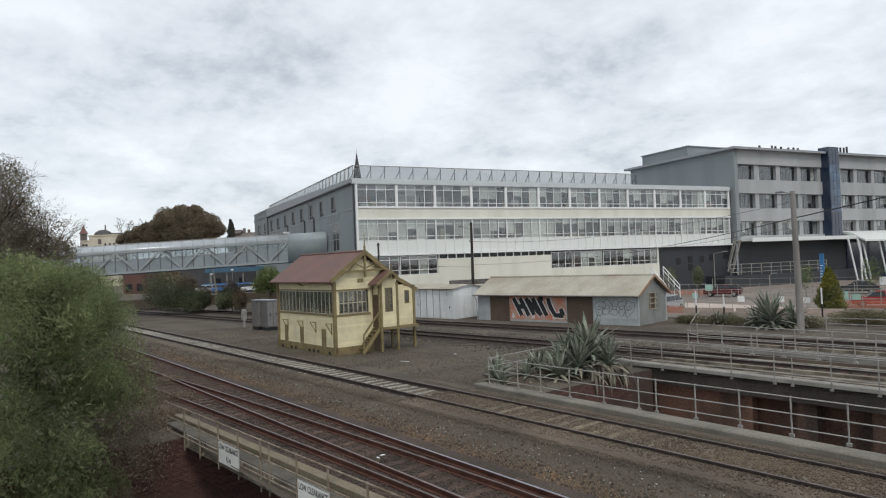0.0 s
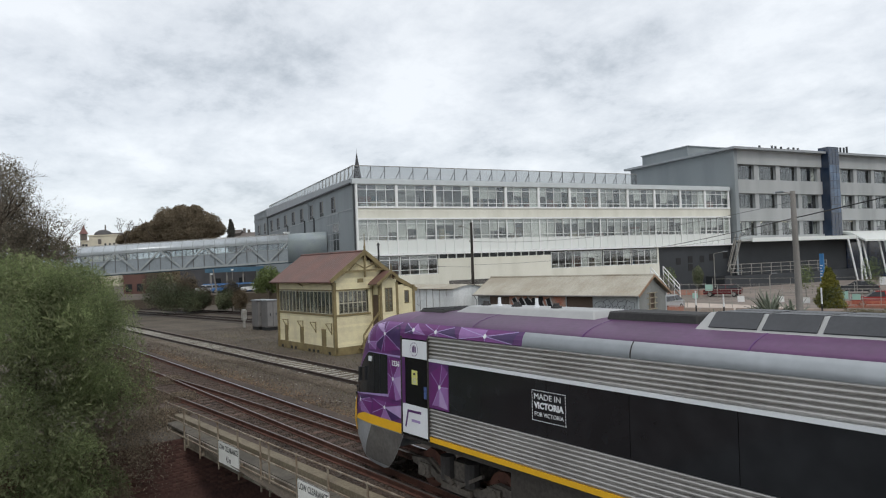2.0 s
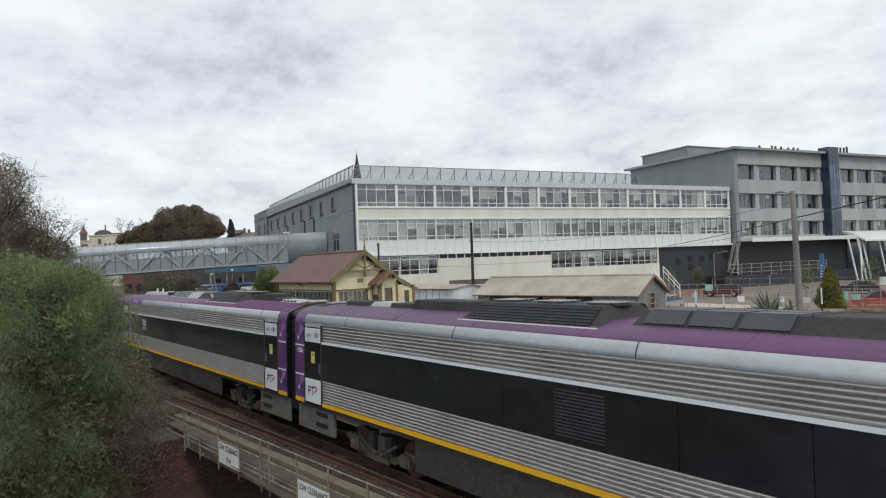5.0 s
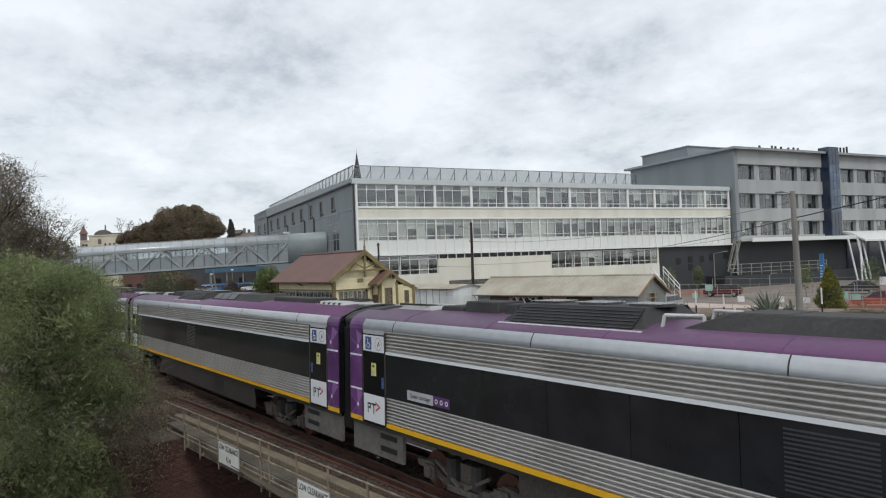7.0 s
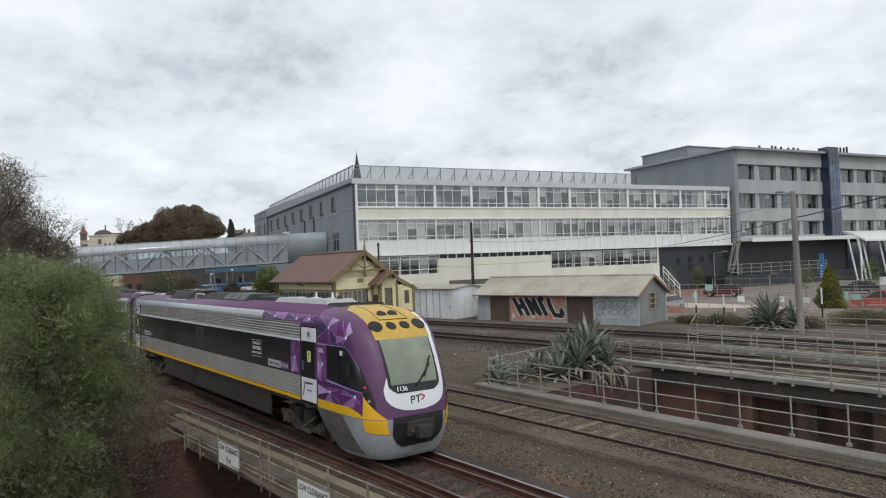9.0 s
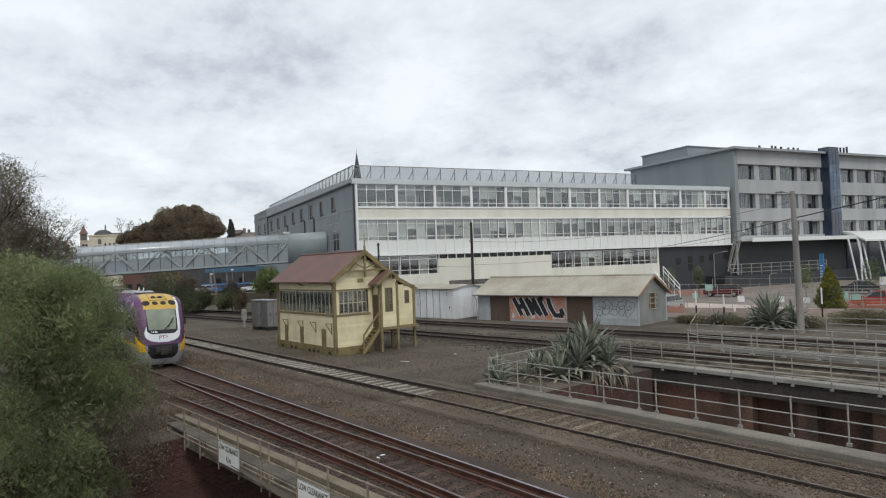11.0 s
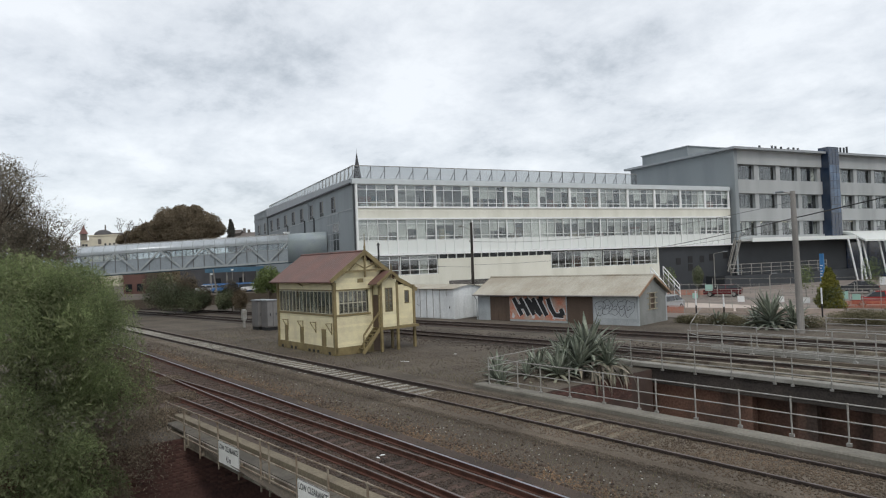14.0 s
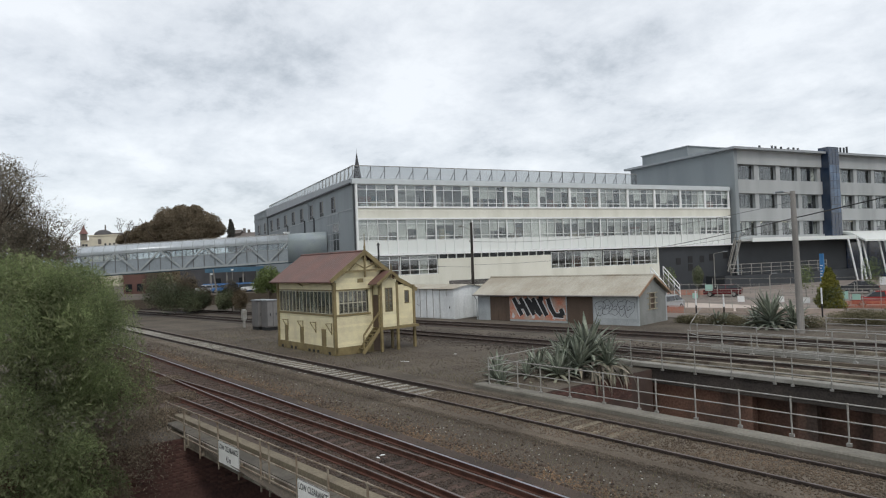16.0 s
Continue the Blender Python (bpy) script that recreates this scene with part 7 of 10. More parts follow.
    for y, wd, mt, nm in ((-0.018, 0.60, SPRAY_WHITE, "letter_outline"), (-0.026, 0.40, SPRAY_BLACK, "letter_fill")):
        for k, g in enumerate(glyphs):
            bm = bmesh.new()
            ribbon(bm, [Vector((-12.05 + 1.38 * gx_ + 0.85 * (1 - gz), y - 0.0006 * k, 0.32 + 1.5 * gz)) for gx_, gz in g], wd)
            part(nm, bm, mt, mural)
    for i in range(8):
        x = -12.2 + i * 0.72
        bm = bmesh.new()
        flat(bm, [(x, 0.1), (x + 0.25, 0.02), (x + 0.4, 0.25), (x + 0.15, 0.55 + 0.1 * (i % 2))], -0.0165)
        part("mural_flame", bm, SPRAY_WHITE if i % 3 == 0 else SALMON, mural)
    # grey tag as looping lines
    tag = part("tag_patch", boxes((-3.85, -0.15, -0.006, 0.0, 0.3, 1.95)), mat("pale_overpaint", (0.46, 0.49, 0.50), 0.85, var=0.1, scale=1.0, fine=9), h)
    for i in range(5):
        for r, squash in ((1.0, 1.0), (0.42, 0.6)):
            loop = []
            for k in range(19):
                t = k * math.tau / 18
                q = r * (1 + 0.16 * math.sin(3 * t + 1.7 * i) + 0.1 * math.sin(5 * t + i))
                loop.append(Vector((-3.3 + i * 0.64 + 0.42 * q * math.cos(t) + 0.1 * math.sin(t), -0.02 - 0.001 * i, 1.12 + 0.06 * (i % 2) + 0.6 * squash * q * math.sin(t))))
            bm = bmesh.new()
            ribbon(bm, loop, 0.04)
            part("tag_line", bm, SPRAY_GREY, tag)


make_shed()


def make_white_store():
    h = thing("white_store", "white sheet-metal store with a low-pitched pale roof and scribbled tags", "shed", m=pose(-49.1, 39.1, 0, 0, 0, 6.5))
    part("body", boxes((-8.6, 0, 0, 4.0, -0.25, 2.7)), SHED_WHITE, h)
    for i in range(9):
        part("cladding_sheet", boxes((-8.55 + i * 0.95, -7.64 + i * 0.95, -0.04, 0.0, -0.15, 2.6)), SHED_WHITE, h)
        part("cover_strip", boxes((-8.62 + i * 0.95, -8.56 + i * 0.95, -0.06, 0.0, -0.15, 2.65)), GALV, h)
    bm = bmesh.new()
    corrugated(bm, (-8.8, 2.0, 3.05), (0.2, 2.0, 3.05), (-8.8, -0.3, 2.7), 90)
    part("roof", bm, IRON_CREAM, h, "pale corrugated roof")
    bm = bmesh.new()
    corrugated(bm, (-8.8, 2.0, 3.05), (0.2, 2.0, 3.05), (-8.8, 4.3, 2.7), 90)
    part("roof", bm, IRON_CREAM, h, "pale corrugated roof")
    bm = bmesh.new()
    extrude(bm, [(0.0, 2.68), (4.0, 2.68), (2.0, 3.0)], -0.06, 0.0)
    part("gable_end", bm, SHED_WHITE, h)
    part("door_panel", boxes((0.0, 0.05, 1.2, 2.4, -0.2, 2.0)), SHED_WHITE, h, bevel=0.01)
    part("door_panel", boxes((0.0, 0.05, 2.6, 3.8, -0.2, 2.0)), SHED_WHITE, h, bevel=0.01)
    bm = bmesh.new()
    bar(bm, (-8.3, -0.3, 2.2), (-6.2, -0.3, 2.3), 0.06)
    bar(bm, (-6.4, -0.3, -0.25), (-6.4, -0.3, 2.3), 0.06)
    part("pipe_frame", bm, GALV, h)
    part("door", boxes((-1.5, -0.4, -0.07, -0.04, -0.2, 1.95)), SHED_WHITE, h, bevel=0.01)
    part("door_handle", boxes((-0.6, -0.5, -0.12, -0.07, 0.8, 1.0)), BLACK, h)
    for i in range(4):
        bm = bmesh.new()
        c = Vector((-7.9 + i * 1.0, -0.075, 1.5))
        pts = [c + Vector((0.3 * math.cos(t) * (1 + 0.3 * math.sin(2 * t + i)), 0, 0.5 * math.sin(t + i))) for t in (k * 0.6 for k in range(10))]
        ribbon(bm, pts, 0.035)
        part("tag_line", bm, SPRAY_GREY, h)
    h2 = thing("low_store", "small white lean-to store beside a tarred pole", "shed", m=pose(-47.6, 42.3, 0, 0, 0, 6.5))
    part("body", boxes((0, 5.5, 0, 4, -0.25, 2.4)), SHED_WHITE, h2)
    bm = bmesh.new()
    extrude(bm, [(-0.3, 2.35), (4.3, 2.75), (4.3, 2.83), (-0.3, 2.43)], -0.2, 5.7)
    part("roof", bm, IRON_CREAM, h2)


make_white_store()


def make_cabinet(m, label, w=1.25):
    h = thing("trackside_cabinet", label, "cabinet", "trackside cabinets", m)
    part("body", boxes((-w / 2, w / 2, -0.55, 0.55, 0.2, 2.55)), mat("grey_cabinet_paint", (0.13, 0.125, 0.12), 0.6, var=0.1, scale=1.5), h, bevel=0.02)
    part("roof", boxes((-w / 2 - 0.05, w / 2 + 0.05, -0.62, 0.62, 2.55, 2.63)), SLATE_TRIM, h)
    part("plinth", boxes((-w / 2 + 0.05, w / 2 - 0.05, -0.5, 0.5, -0.1, 0.2)), BLACK, h)
    for y in (-0.28, 0.28):
        d = part("door", boxes((w / 2, w / 2 + 0.03, y - 0.24, y + 0.24, 0.3, 2.45)), mat("cabinet_door_paint", (0.20, 0.195, 0.19), 0.6, var=0.1, scale=1.5), h)
        part("handle", boxes((w / 2 + 0.03, w / 2 + 0.06, y - 0.03, y + 0.03, 1.2, 1.45)), BLACK, d)


make_cabinet(pose(-57.6, 23.3, G0 + 0.1, 0, 0, 3), "tall grey steel equipment cabinet on a dark plinth")
make_cabinet(pose(-56.2, 23.6, G0 + 0.1, 0, 0, 3), "tall grey steel equipment cabinet on a dark plinth")

# ---- handrails on the bridges ----
def round_prof(r, n=8):
    return [(r * math.cos(2 * math.pi * i / n), r * math.sin(2 * math.pi * i / n)) for i in range(n)]


def make_railing(label, posts, height, levels, mt, r=0.03, foot=0.0, ends=()):
    """posts: places of the post feet; levels: heights of the level rails above the feet."""
    h = thing("bridge_railing", label, "railing", "bridge railings")
    for p in posts:
        p = Vector(p)
        bm = bmesh.new()
        tube(bm, p, p + Vector((0, 0, height)), r * 1.1)
        post = part("post", bm, mt, h)
        if foot:
            part("base_plate", boxes((p.x - foot, p.x + foot, p.y - foot * 0.7, p.y + foot * 0.7, p.z - 0.02, p.z + 0.06)), mt, post)
        if height > 0.9:
            bm = bmesh.new()
            bmesh.ops.create_uvsphere(bm, u_segments=8, v_segments=6, radius=r * 1.6)
            bm.transform(Matrix.Translation(p + Vector((0, 0, height))))
            part("post_cap", bm, mt, post)
    for z in levels:
        bm = bmesh.new()
        sweep(bm, [Vector(p) + Vector((0, 0, z)) for p in posts], round_prof(r * 0.85))
        part("rail", bm, mt, h)
    for p, q in ends:
        bm = bmesh.new()
        tube(bm, p, q, r * 0.85)
        part("rail", bm, mt, h)
    return h


kx = [-20.45, -18.8, -17.6, -16.2, -14.7, -13.3, -12.65, -11.3, -9.93, -8.5, -7.1, -5.6, -4.1, -2.6]
make_railing("grey tubular railing along a concrete bridge kerb", [(x, kerb_y(x) + 0.1, 0.14) for x in kx], 1.05, (0.21, 0.6, 1.05), GALV, 0.023, 0.06,
             ends=[((-20.45, 17.95, 1.19), (-21.3, 21.5, 1.1)), ((-20.45, 17.95, 0.85), (-21.3, 21.5, 0.7)), ((-21.3, 21.5, 1.1), (-21.4, 26.65, 1.1)), ((-21.3, 21.5, -0.25), (-21.3, 21.5, 1.1))])
fx = [-21.4, -19.9, -18.18, -16.5, -14.8, -12.98, -12.28, -10.84, -9.25, -7.7, -6.1, -4.4, -2.6]
make_railing("grey tubular railing on the edge of a rail bridge", [(x, 26.735, -0.2) for x in fx], 1.29, (0.46, 0.88, 1.29), GALV, 0.024, 0.06)
gx = [-20.2, -18.3, -16.75, -15.2, -13.65, -12.1, -10.5, -9.0, -7.4, -5.8]
make_railing("grey tubular railing along a rail bridge", [(x, 32.22 + 0.02 * (x + 20), 0.02) for x in gx], 1.0, (0.35, 0.68, 1.0), GALV, 0.03, 0.1)
make_railing("grey tubular railing with a bent end hoop", [(x, 35.1, 0.0) for x in [-21.4, -19.9, -17.9, -15.9, -14.1, -12.2, -10.3, -8.4]], 1.05, (0.4, 0.72, 1.05), GALV, 0.03, 0.06,
             ends=[((-21.4, 35.1, 1.05), (-22.1, 35.5, 1.0)), ((-22.1, 35.5, 1.0), (-22.1, 35.5, 0.45)), ((-22.1, 35.5, 0.45), (-21.4, 35.1, 0.4)), ((-22.1, 35.5, 1.0), (-21.9, 36.4, 1.9))])
make_railing("grey tubular railing beside the road ramp", [(x, 43.5 + 0.02 * (x + 20), -0.2) for x in [-17.8, -15.6, -13.4, -11.2, -9.0]], 1.1, (0.4, 0.75, 1.1), GALV, 0.03, 0.08)


# near bridge: plate girder, walkway and pipe railing
def make_near_bridge():
    def ny(x):
        return 6.32 + 0.052 * (x + 24)

    def rail_y(x):
        return 6.16 + 0.054 * (x + 24)
    h = thing("bridge_walkway", "narrow steel walkway with a plate girder along the bridge", "walkway")
    run = (-22.45, -18, -12, 0, 12)
    bm = bmesh.new()
    sweep(bm, [(x, ny(x), 0) for x in run], ((-0.03, -0.46), (0.03, -0.46), (0.03, -0.09), (-0.03, -0.09)))
    sweep(bm, [(x, ny(x), 0) for x in run], ((-0.05, -0.49), (0.09, -0.49), (0.09, -0.463), (-0.05, -0.463)))
    part("girder", bm, mat("weathered_grey_girder", (0.25, 0.222, 0.178), 0.7, 0.1, var=0.2, scale=1.2, fine=10, bump=0.06, col2=(0.11, 0.085, 0.062)), h)
    # loose walkway plates, laid end to end with open joints
    wm = mat("dusty_walkway_concrete", (0.115, 0.10, 0.078), 0.9, var=0.2, scale=1.2, fine=12, bump=0.1, rnd=0.15)
    x = -24.6
    while x < 8:
        bm = bmesh.new()
        sweep(bm, [(x + 0.015, ny(x) + 0.45, 0), (x + 1.785, ny(x + 1.8) + 0.45, 0)], ((-0.40, -0.16), (0.0, -0.16), (0.0, -0.08), (-0.40, -0.08)))
        part("walkway_plate", bm, wm, h)
        x += 1.8
    bm = bmesh.new()
    sweep(bm, [(x, 7.0 + 0.06 * (x + 24), 0) for x in (-25.2, -18, -12, 0, 12)], ((-0.15, -0.2), (0.15, -0.2), (0.15, 0.03), (-0.15, 0.03)))
    part("edge_timber", bm, mat("bleached_edge_timber", (0.185, 0.155, 0.105), 0.9, var=0.25, scale=1.5, fine=18, bump=0.2, col2=(0.14, 0.115, 0.08)), h)
    xs = [-23.82, -22.12, -20.79, -19.33, -17.94, -16.54, -16.05, -14.6, -13.16, -11.62, -10.1, -8.6]
    for x in xs:
        part("girder_bracket", boxes((x - 0.05, x + 0.05, rail_y(x) + 0.03, ny(x) + 0.05, -0.46, -0.38)), BROWNSTEEL, h)
        part("girder_stiffener", boxes((x - 0.035, x + 0.035, ny(x) - 0.08, ny(x) - 0.03, -0.46, -0.1)), BROWNSTEEL, h)
    make_railing("weathered brown pipe railing along the near walkway", [(x, rail_y(x), -0.54) for x in xs], 1.34, (0.41, 0.87, 1.34), BROWNSTEEL, 0.024)
    make_railing("weathered bent pipe end post of the near walkway", [(-25.3, 6.1, -0.25)], 1.0, (), BROWNSTEEL, 0.024,
                 ends=[((-25.3, 6.1, 0.74), (-26.8, 5.3, 0.72)), ((-25.3, 6.1, -0.24), (-24.6, 6.12, -0.3)), ((-24.6, 6.12, -0.3), (-23.9, 6.1, -0.12))])
    SIGNW = mat("white_sign_enamel", (0.74, 0.74, 0.70), 0.45, var=0.06, scale=3, bump=0.0)
    for x0, x1, z0, z1 in ((-19.2, -17.78, -0.30, 0.33), (-14.49, -13.05, -0.36, 0.28)):
        s = thing("clearance_sign", "white low clearance sign with black lettering on the railing", "sign", "clearance signs",
                  Matrix.Translation(((x0 + x1) / 2, rail_y((x0 + x1) / 2) - 0.05, (z0 + z1) / 2)) @ pose(0, 0, 0, 90, 0, 3.1))
        w, hh = (x1 - x0) / 2, (z1 - z0) / 2
        part("plate", boxes((-w, w, -hh, hh, -0.01, 0.0)), SIGNW, s)
        part("border", boxes((-w, w, hh - 0.012, hh, 0, 0.002), (-w, w, -hh, -hh + 0.012, 0, 0.002), (-w, -w + 0.012, -hh + 0.012, hh - 0.012, 0, 0.002), (w - 0.012, w, -hh + 0.012, hh - 0.012, 0, 0.002)), BLACK_SIGN, s)
        words("lettering", "LOW CLEARANCE", 0.215, BLACK_SIGN, s, Matrix.Translation((0, 0.16, 0.002)), width=0.74, bold=0.003)
        words("lettering", "4.1 m", 0.23, BLACK_SIGN, s, Matrix.Translation((0, -0.13, 0.002)), width=0.62, bold=0.004)


BLACK_SIGN = mat("black_sign_lettering", (0.02, 0.02, 0.022), 0.6, var=0.1, scale=4, bump=0.0)
make_near_bridge()


# ---- poles and wires ----
def make_poles():
    h = thing("lamp_pole", "tall tarred timber pole with a street lamp arm", "pole", m=pose(-49.72, 42.05, 0))
    bm = bmesh.new()
    tube(bm, (0, 0, -0.3), (0.1, 0, 9.1), 0.17, 0.12, n=12)
    part("shaft", bm, POLE_DARK, h)
    bm = bmesh.new()
    tube(bm, (0.1, 0, 8.3), (-0.6, -0.5, 8.75), 0.035)
    part("arm", bm, GALV, h)
    bm = bmesh.new()
    box(bm, -1.15, -0.55, -0.66, -0.46, 8.7, 8.85)
    part("lantern", bm, GALV, h, bevel=0.03)
    part("cross_plate", boxes((-0.1, 0.3, -0.2, -0.12, 7.2, 7.3)), POLE_DARK, h)
    h = thing("lamp_pole", "weathered grey pole with a lamp at its head", "pole", m=pose(-19.6, 44.2, 0))
    bm = bmesh.new()
    tube(bm, (0.0, 0, -0.3), (-0.12, 0, 9.0), 0.23, 0.16, n=12)
    part("shaft", bm, POLE_GREY, h)
    bm = bmesh.new()
    tube(bm, (-0.12, 0, 8.85), (-0.75, -0.1, 9.0), 0.04)
    part("arm", bm, GALV, h)
    part("lantern", boxes((-1.15, -0.6, -0.2, 0.0, 8.95, 9.08)), SLATE, h, bevel=0.03)
    wm = mat("black_cable", (0.02, 0.02, 0.02), 0.6, var=0.1, scale=2, bump=0.0)

    def cable(p, q, sag, r, label):
        p, q = Vector(p), Vector(q)
        bm = bmesh.new()
        k = 16
        pts = [p + (q - p) * (i / k) - Vector((0, 0, sag * 4 * (i / k) * (1 - i / k))) for i in range(k + 1)]
        sweep(bm, pts, round_prof(r, 5))
        tagged(part("overhead_cable", bm, wm, None, label), category="cable", group="overhead cables")
    cable((-49.9, 42.0, 7.25), (-19.95, 44.2, 8.3), 0.9, 0.012, "thin black overhead cable between two poles")
    cable((-49.9, 42.0, 4.7), (-68, 34, 6.5), 0.3, 0.012, "thin black service cable to the pole")
    cable((-49.9, 42.0, 4.9), (-19.95, 44.2, 6.6), 0.5, 0.012, "thin black lower cable between two poles")
    cable((-19.95, 44.2, 7.2), (10, 46, 13.2), 0.3, 0.035, "black overhead cable running to the road")
    cable((-55.89, 83.47, 6.32), (-19.95, 44.2, 7.2), 0.12, 0.032, "black overhead cable from the hospital to the pole")


make_poles()

# ---- trees, shrubs and agaves ----
def leaf_mat(name, col, col2, rough=0.9, island=0.5):
    m = mat(name, col, rough, var=0.2, scale=0.7, fine=6, bump=0.0, col2=col2, island=island, spec=0.06)
    nt = m.node_tree
    b = nt.nodes["Principled BSDF"]
    tr, mx = nt.nodes.new("ShaderNodeBsdfTranslucent"), nt.nodes.new("ShaderNodeMixShader")
    mx.inputs[0].default_value = 0.38
    nt.links.new(b.inputs["Base Color"].links[0].from_socket, tr.inputs[0])
    nt.links.new(b.outputs[0], mx.inputs[1])
    nt.links.new(tr.outputs[0], mx.inputs[2])
    nt.links.new(mx.outputs[0], nt.nodes["Material Output"].inputs[0])
    return m


LEAF_PEPPER = leaf_mat("feathery_green_leaf", (0.235, 0.285, 0.13), (0.105, 0.13, 0.062), island=0.3)
LEAF_DRY = leaf_mat("dry_brown_twig_leaf", (0.23, 0.19, 0.14), (0.15, 0.12, 0.09))
LEAF_DARK = leaf_mat("dark_olive_leaf", (0.25, 0.22, 0.17), (0.165, 0.145, 0.112), island=0.3)
LEAF_BRONZE = leaf_mat("bronze_green_leaf", (0.215, 0.175, 0.12), (0.15, 0.12, 0.085), island=0.2)
LEAF_CANOPY = leaf_mat("dark_bronze_canopy_leaf", (0.25, 0.205, 0.145), (0.175, 0.143, 0.10), island=0.22)
LEAF_CYPRESS = leaf_mat("dark_cypress_leaf", (0.12, 0.12, 0.105), (0.08, 0.08, 0.07), island=0.12)
LEAF_SHRUB = leaf_mat("shrub_leaf", (0.22, 0.24, 0.145), (0.13, 0.145, 0.09))
LEAF_LIGHT = leaf_mat("light_green_leaf", (0.20, 0.25, 0.10), (0.12, 0.15, 0.06))
LEAF_GOLD = leaf_mat("golden_conifer_leaf", (0.27, 0.25, 0.06), (0.12, 0.13, 0.04))
LEAF_INNER = leaf_mat("inner_feathery_leaf", (0.205, 0.228, 0.118), (0.13, 0.145, 0.078), island=0.3)
GRASS = leaf_mat("dry_grass_blade", (0.21, 0.19, 0.12), (0.14, 0.13, 0.08))


def quads(name, pts, ax, up, length, width, material, parent=None, label=""):
    """Many small leaves: centres, long axes, side axes and sizes as arrays."""
    a, b = ax * length[:, None] / 2, up * width[:, None] / 2
    v = np.stack([pts - a, pts + b, pts + a, pts - b], 1).reshape(-1, 3)
    me = bpy.data.meshes.new(name)
    k = len(pts)
    me.vertices.add(4 * k)
    me.vertices.foreach_set("co", v.astype(np.float32).ravel())
    me.loops.add(4 * k)
    me.loops.foreach_set("vertex_index", np.arange(4 * k, dtype=np.int32))
    me.polygons.add(k)
    me.polygons.foreach_set("loop_start", np.arange(0, 4 * k, 4, dtype=np.int32))
    me.update(calc_edges=True)
    me.materials.append(material)
    ob = new(name, me)
    ob.parent = parent
    return tagged(ob, label)


def unit(rng, k):
    v = rng.normal(size=(k, 3))
    return v / np.linalg.norm(v, axis=1, keepdims=True)


def crown(name, clumps, per, size, material, parent, seed, hang=0.0, shell=0.55, slim=0.4, label="", facing=0.0):
    """A crown of leaves in uneven clumps: (centre, radii); facing turns the leaves outward."""
    rng = np.random.default_rng(seed)
    P, N = [], []
    for c, r, share in clumps:
        k = int(per * share)
        d = unit(rng, k)
        N.append(d)
        rad = shell + (1 - shell) * rng.random(k) ** 0.6
        rad *= 1 + 0.16 * np.sin(5 * d[:, 0] + 3 * d[:, 2] + c[0]) * np.cos(4 * d[:, 1] - 2 * d[:, 2])
        P.append(np.array(c) + d * rad[:, None] * np.array(r))
    P = np.concatenate(P)
    k = len(P)
    ax = unit(rng, k)
    ax[:, 2] -= hang
    ax /= np.linalg.norm(ax, axis=1, keepdims=True)
    up = np.cross(ax, facing * np.concatenate(N) + (1 - facing) * unit(rng, k))
    up /= np.linalg.norm(up, axis=1, keepdims=True)
    ln = size * (0.6 + 0.8 * rng.random(k))
    return quads(name, P, ax, up, ln, ln * slim, material, parent, label)


def strands(name, clumps, per, leaves, material, parent, seed, leaf=0.11, fall=0.9, label=""):
    """Hanging strands of narrow leaflets, starting on the outside of clumps."""
    rng = np.random.default_rng(seed)
    P, A = [], []
    for c, r, share in clumps:
        k = int(per * share)
        d = unit(rng, k)
        d[:, 2] = np.abs(d[:, 2]) * 1.1 - 0.35
        s = np.array(c) + d * np.array(r) * (0.62 + 0.42 * rng.random(k))[:, None]
        out = np.stack([d[:, 0], d[:, 1], np.zeros(k)], 1) * 0.35
        ln = fall * (0.5 + rng.random(k))
        for i in range(leaves):
            u = (i + rng.random(k)) / leaves
            P.append(s + out * (u * ln)[:, None] + np.stack([np.zeros(k), np.zeros(k), -(u ** 1.5) * ln], 1) + rng.normal(size=(k, 3)) * 0.035)
            a = unit(rng, k) * 0.8 + out + np.array((0, 0, -0.55))
            A.append(a / np.linalg.norm(a, axis=1, keepdims=True))
    P, A = np.concatenate(P), np.concatenate(A)
    k = len(P)
    up = np.cross(A, unit(rng, k))
    up /= np.linalg.norm(up, axis=1, keepdims=True)
    ln = leaf * (0.6 + 0.8 * rng.random(k))
    return quads(name, P, A, up, ln, ln * 0.24, material, parent, label)


def branches(bm, p, d, length, r, depth, rng, tips, spread=0.6):
    q = p + d * length
    tube(bm, p, q, r, r * 0.68, n=6 if depth > 1 else 4)
    if depth == 0:
        tips.append(q)
        return
    for i in range(2 if depth > 2 else 3):
        e = (d + Vector((rng.uniform(-1, 1), rng.uniform(-1, 1), rng.uniform(-0.5, 0.8))) * spread).normalized()
        branches(bm, q - d * length * rng.uniform(0, 0.35), e, length * rng.uniform(0.6, 0.85), r * 0.62, depth - 1, rng, tips, spread)


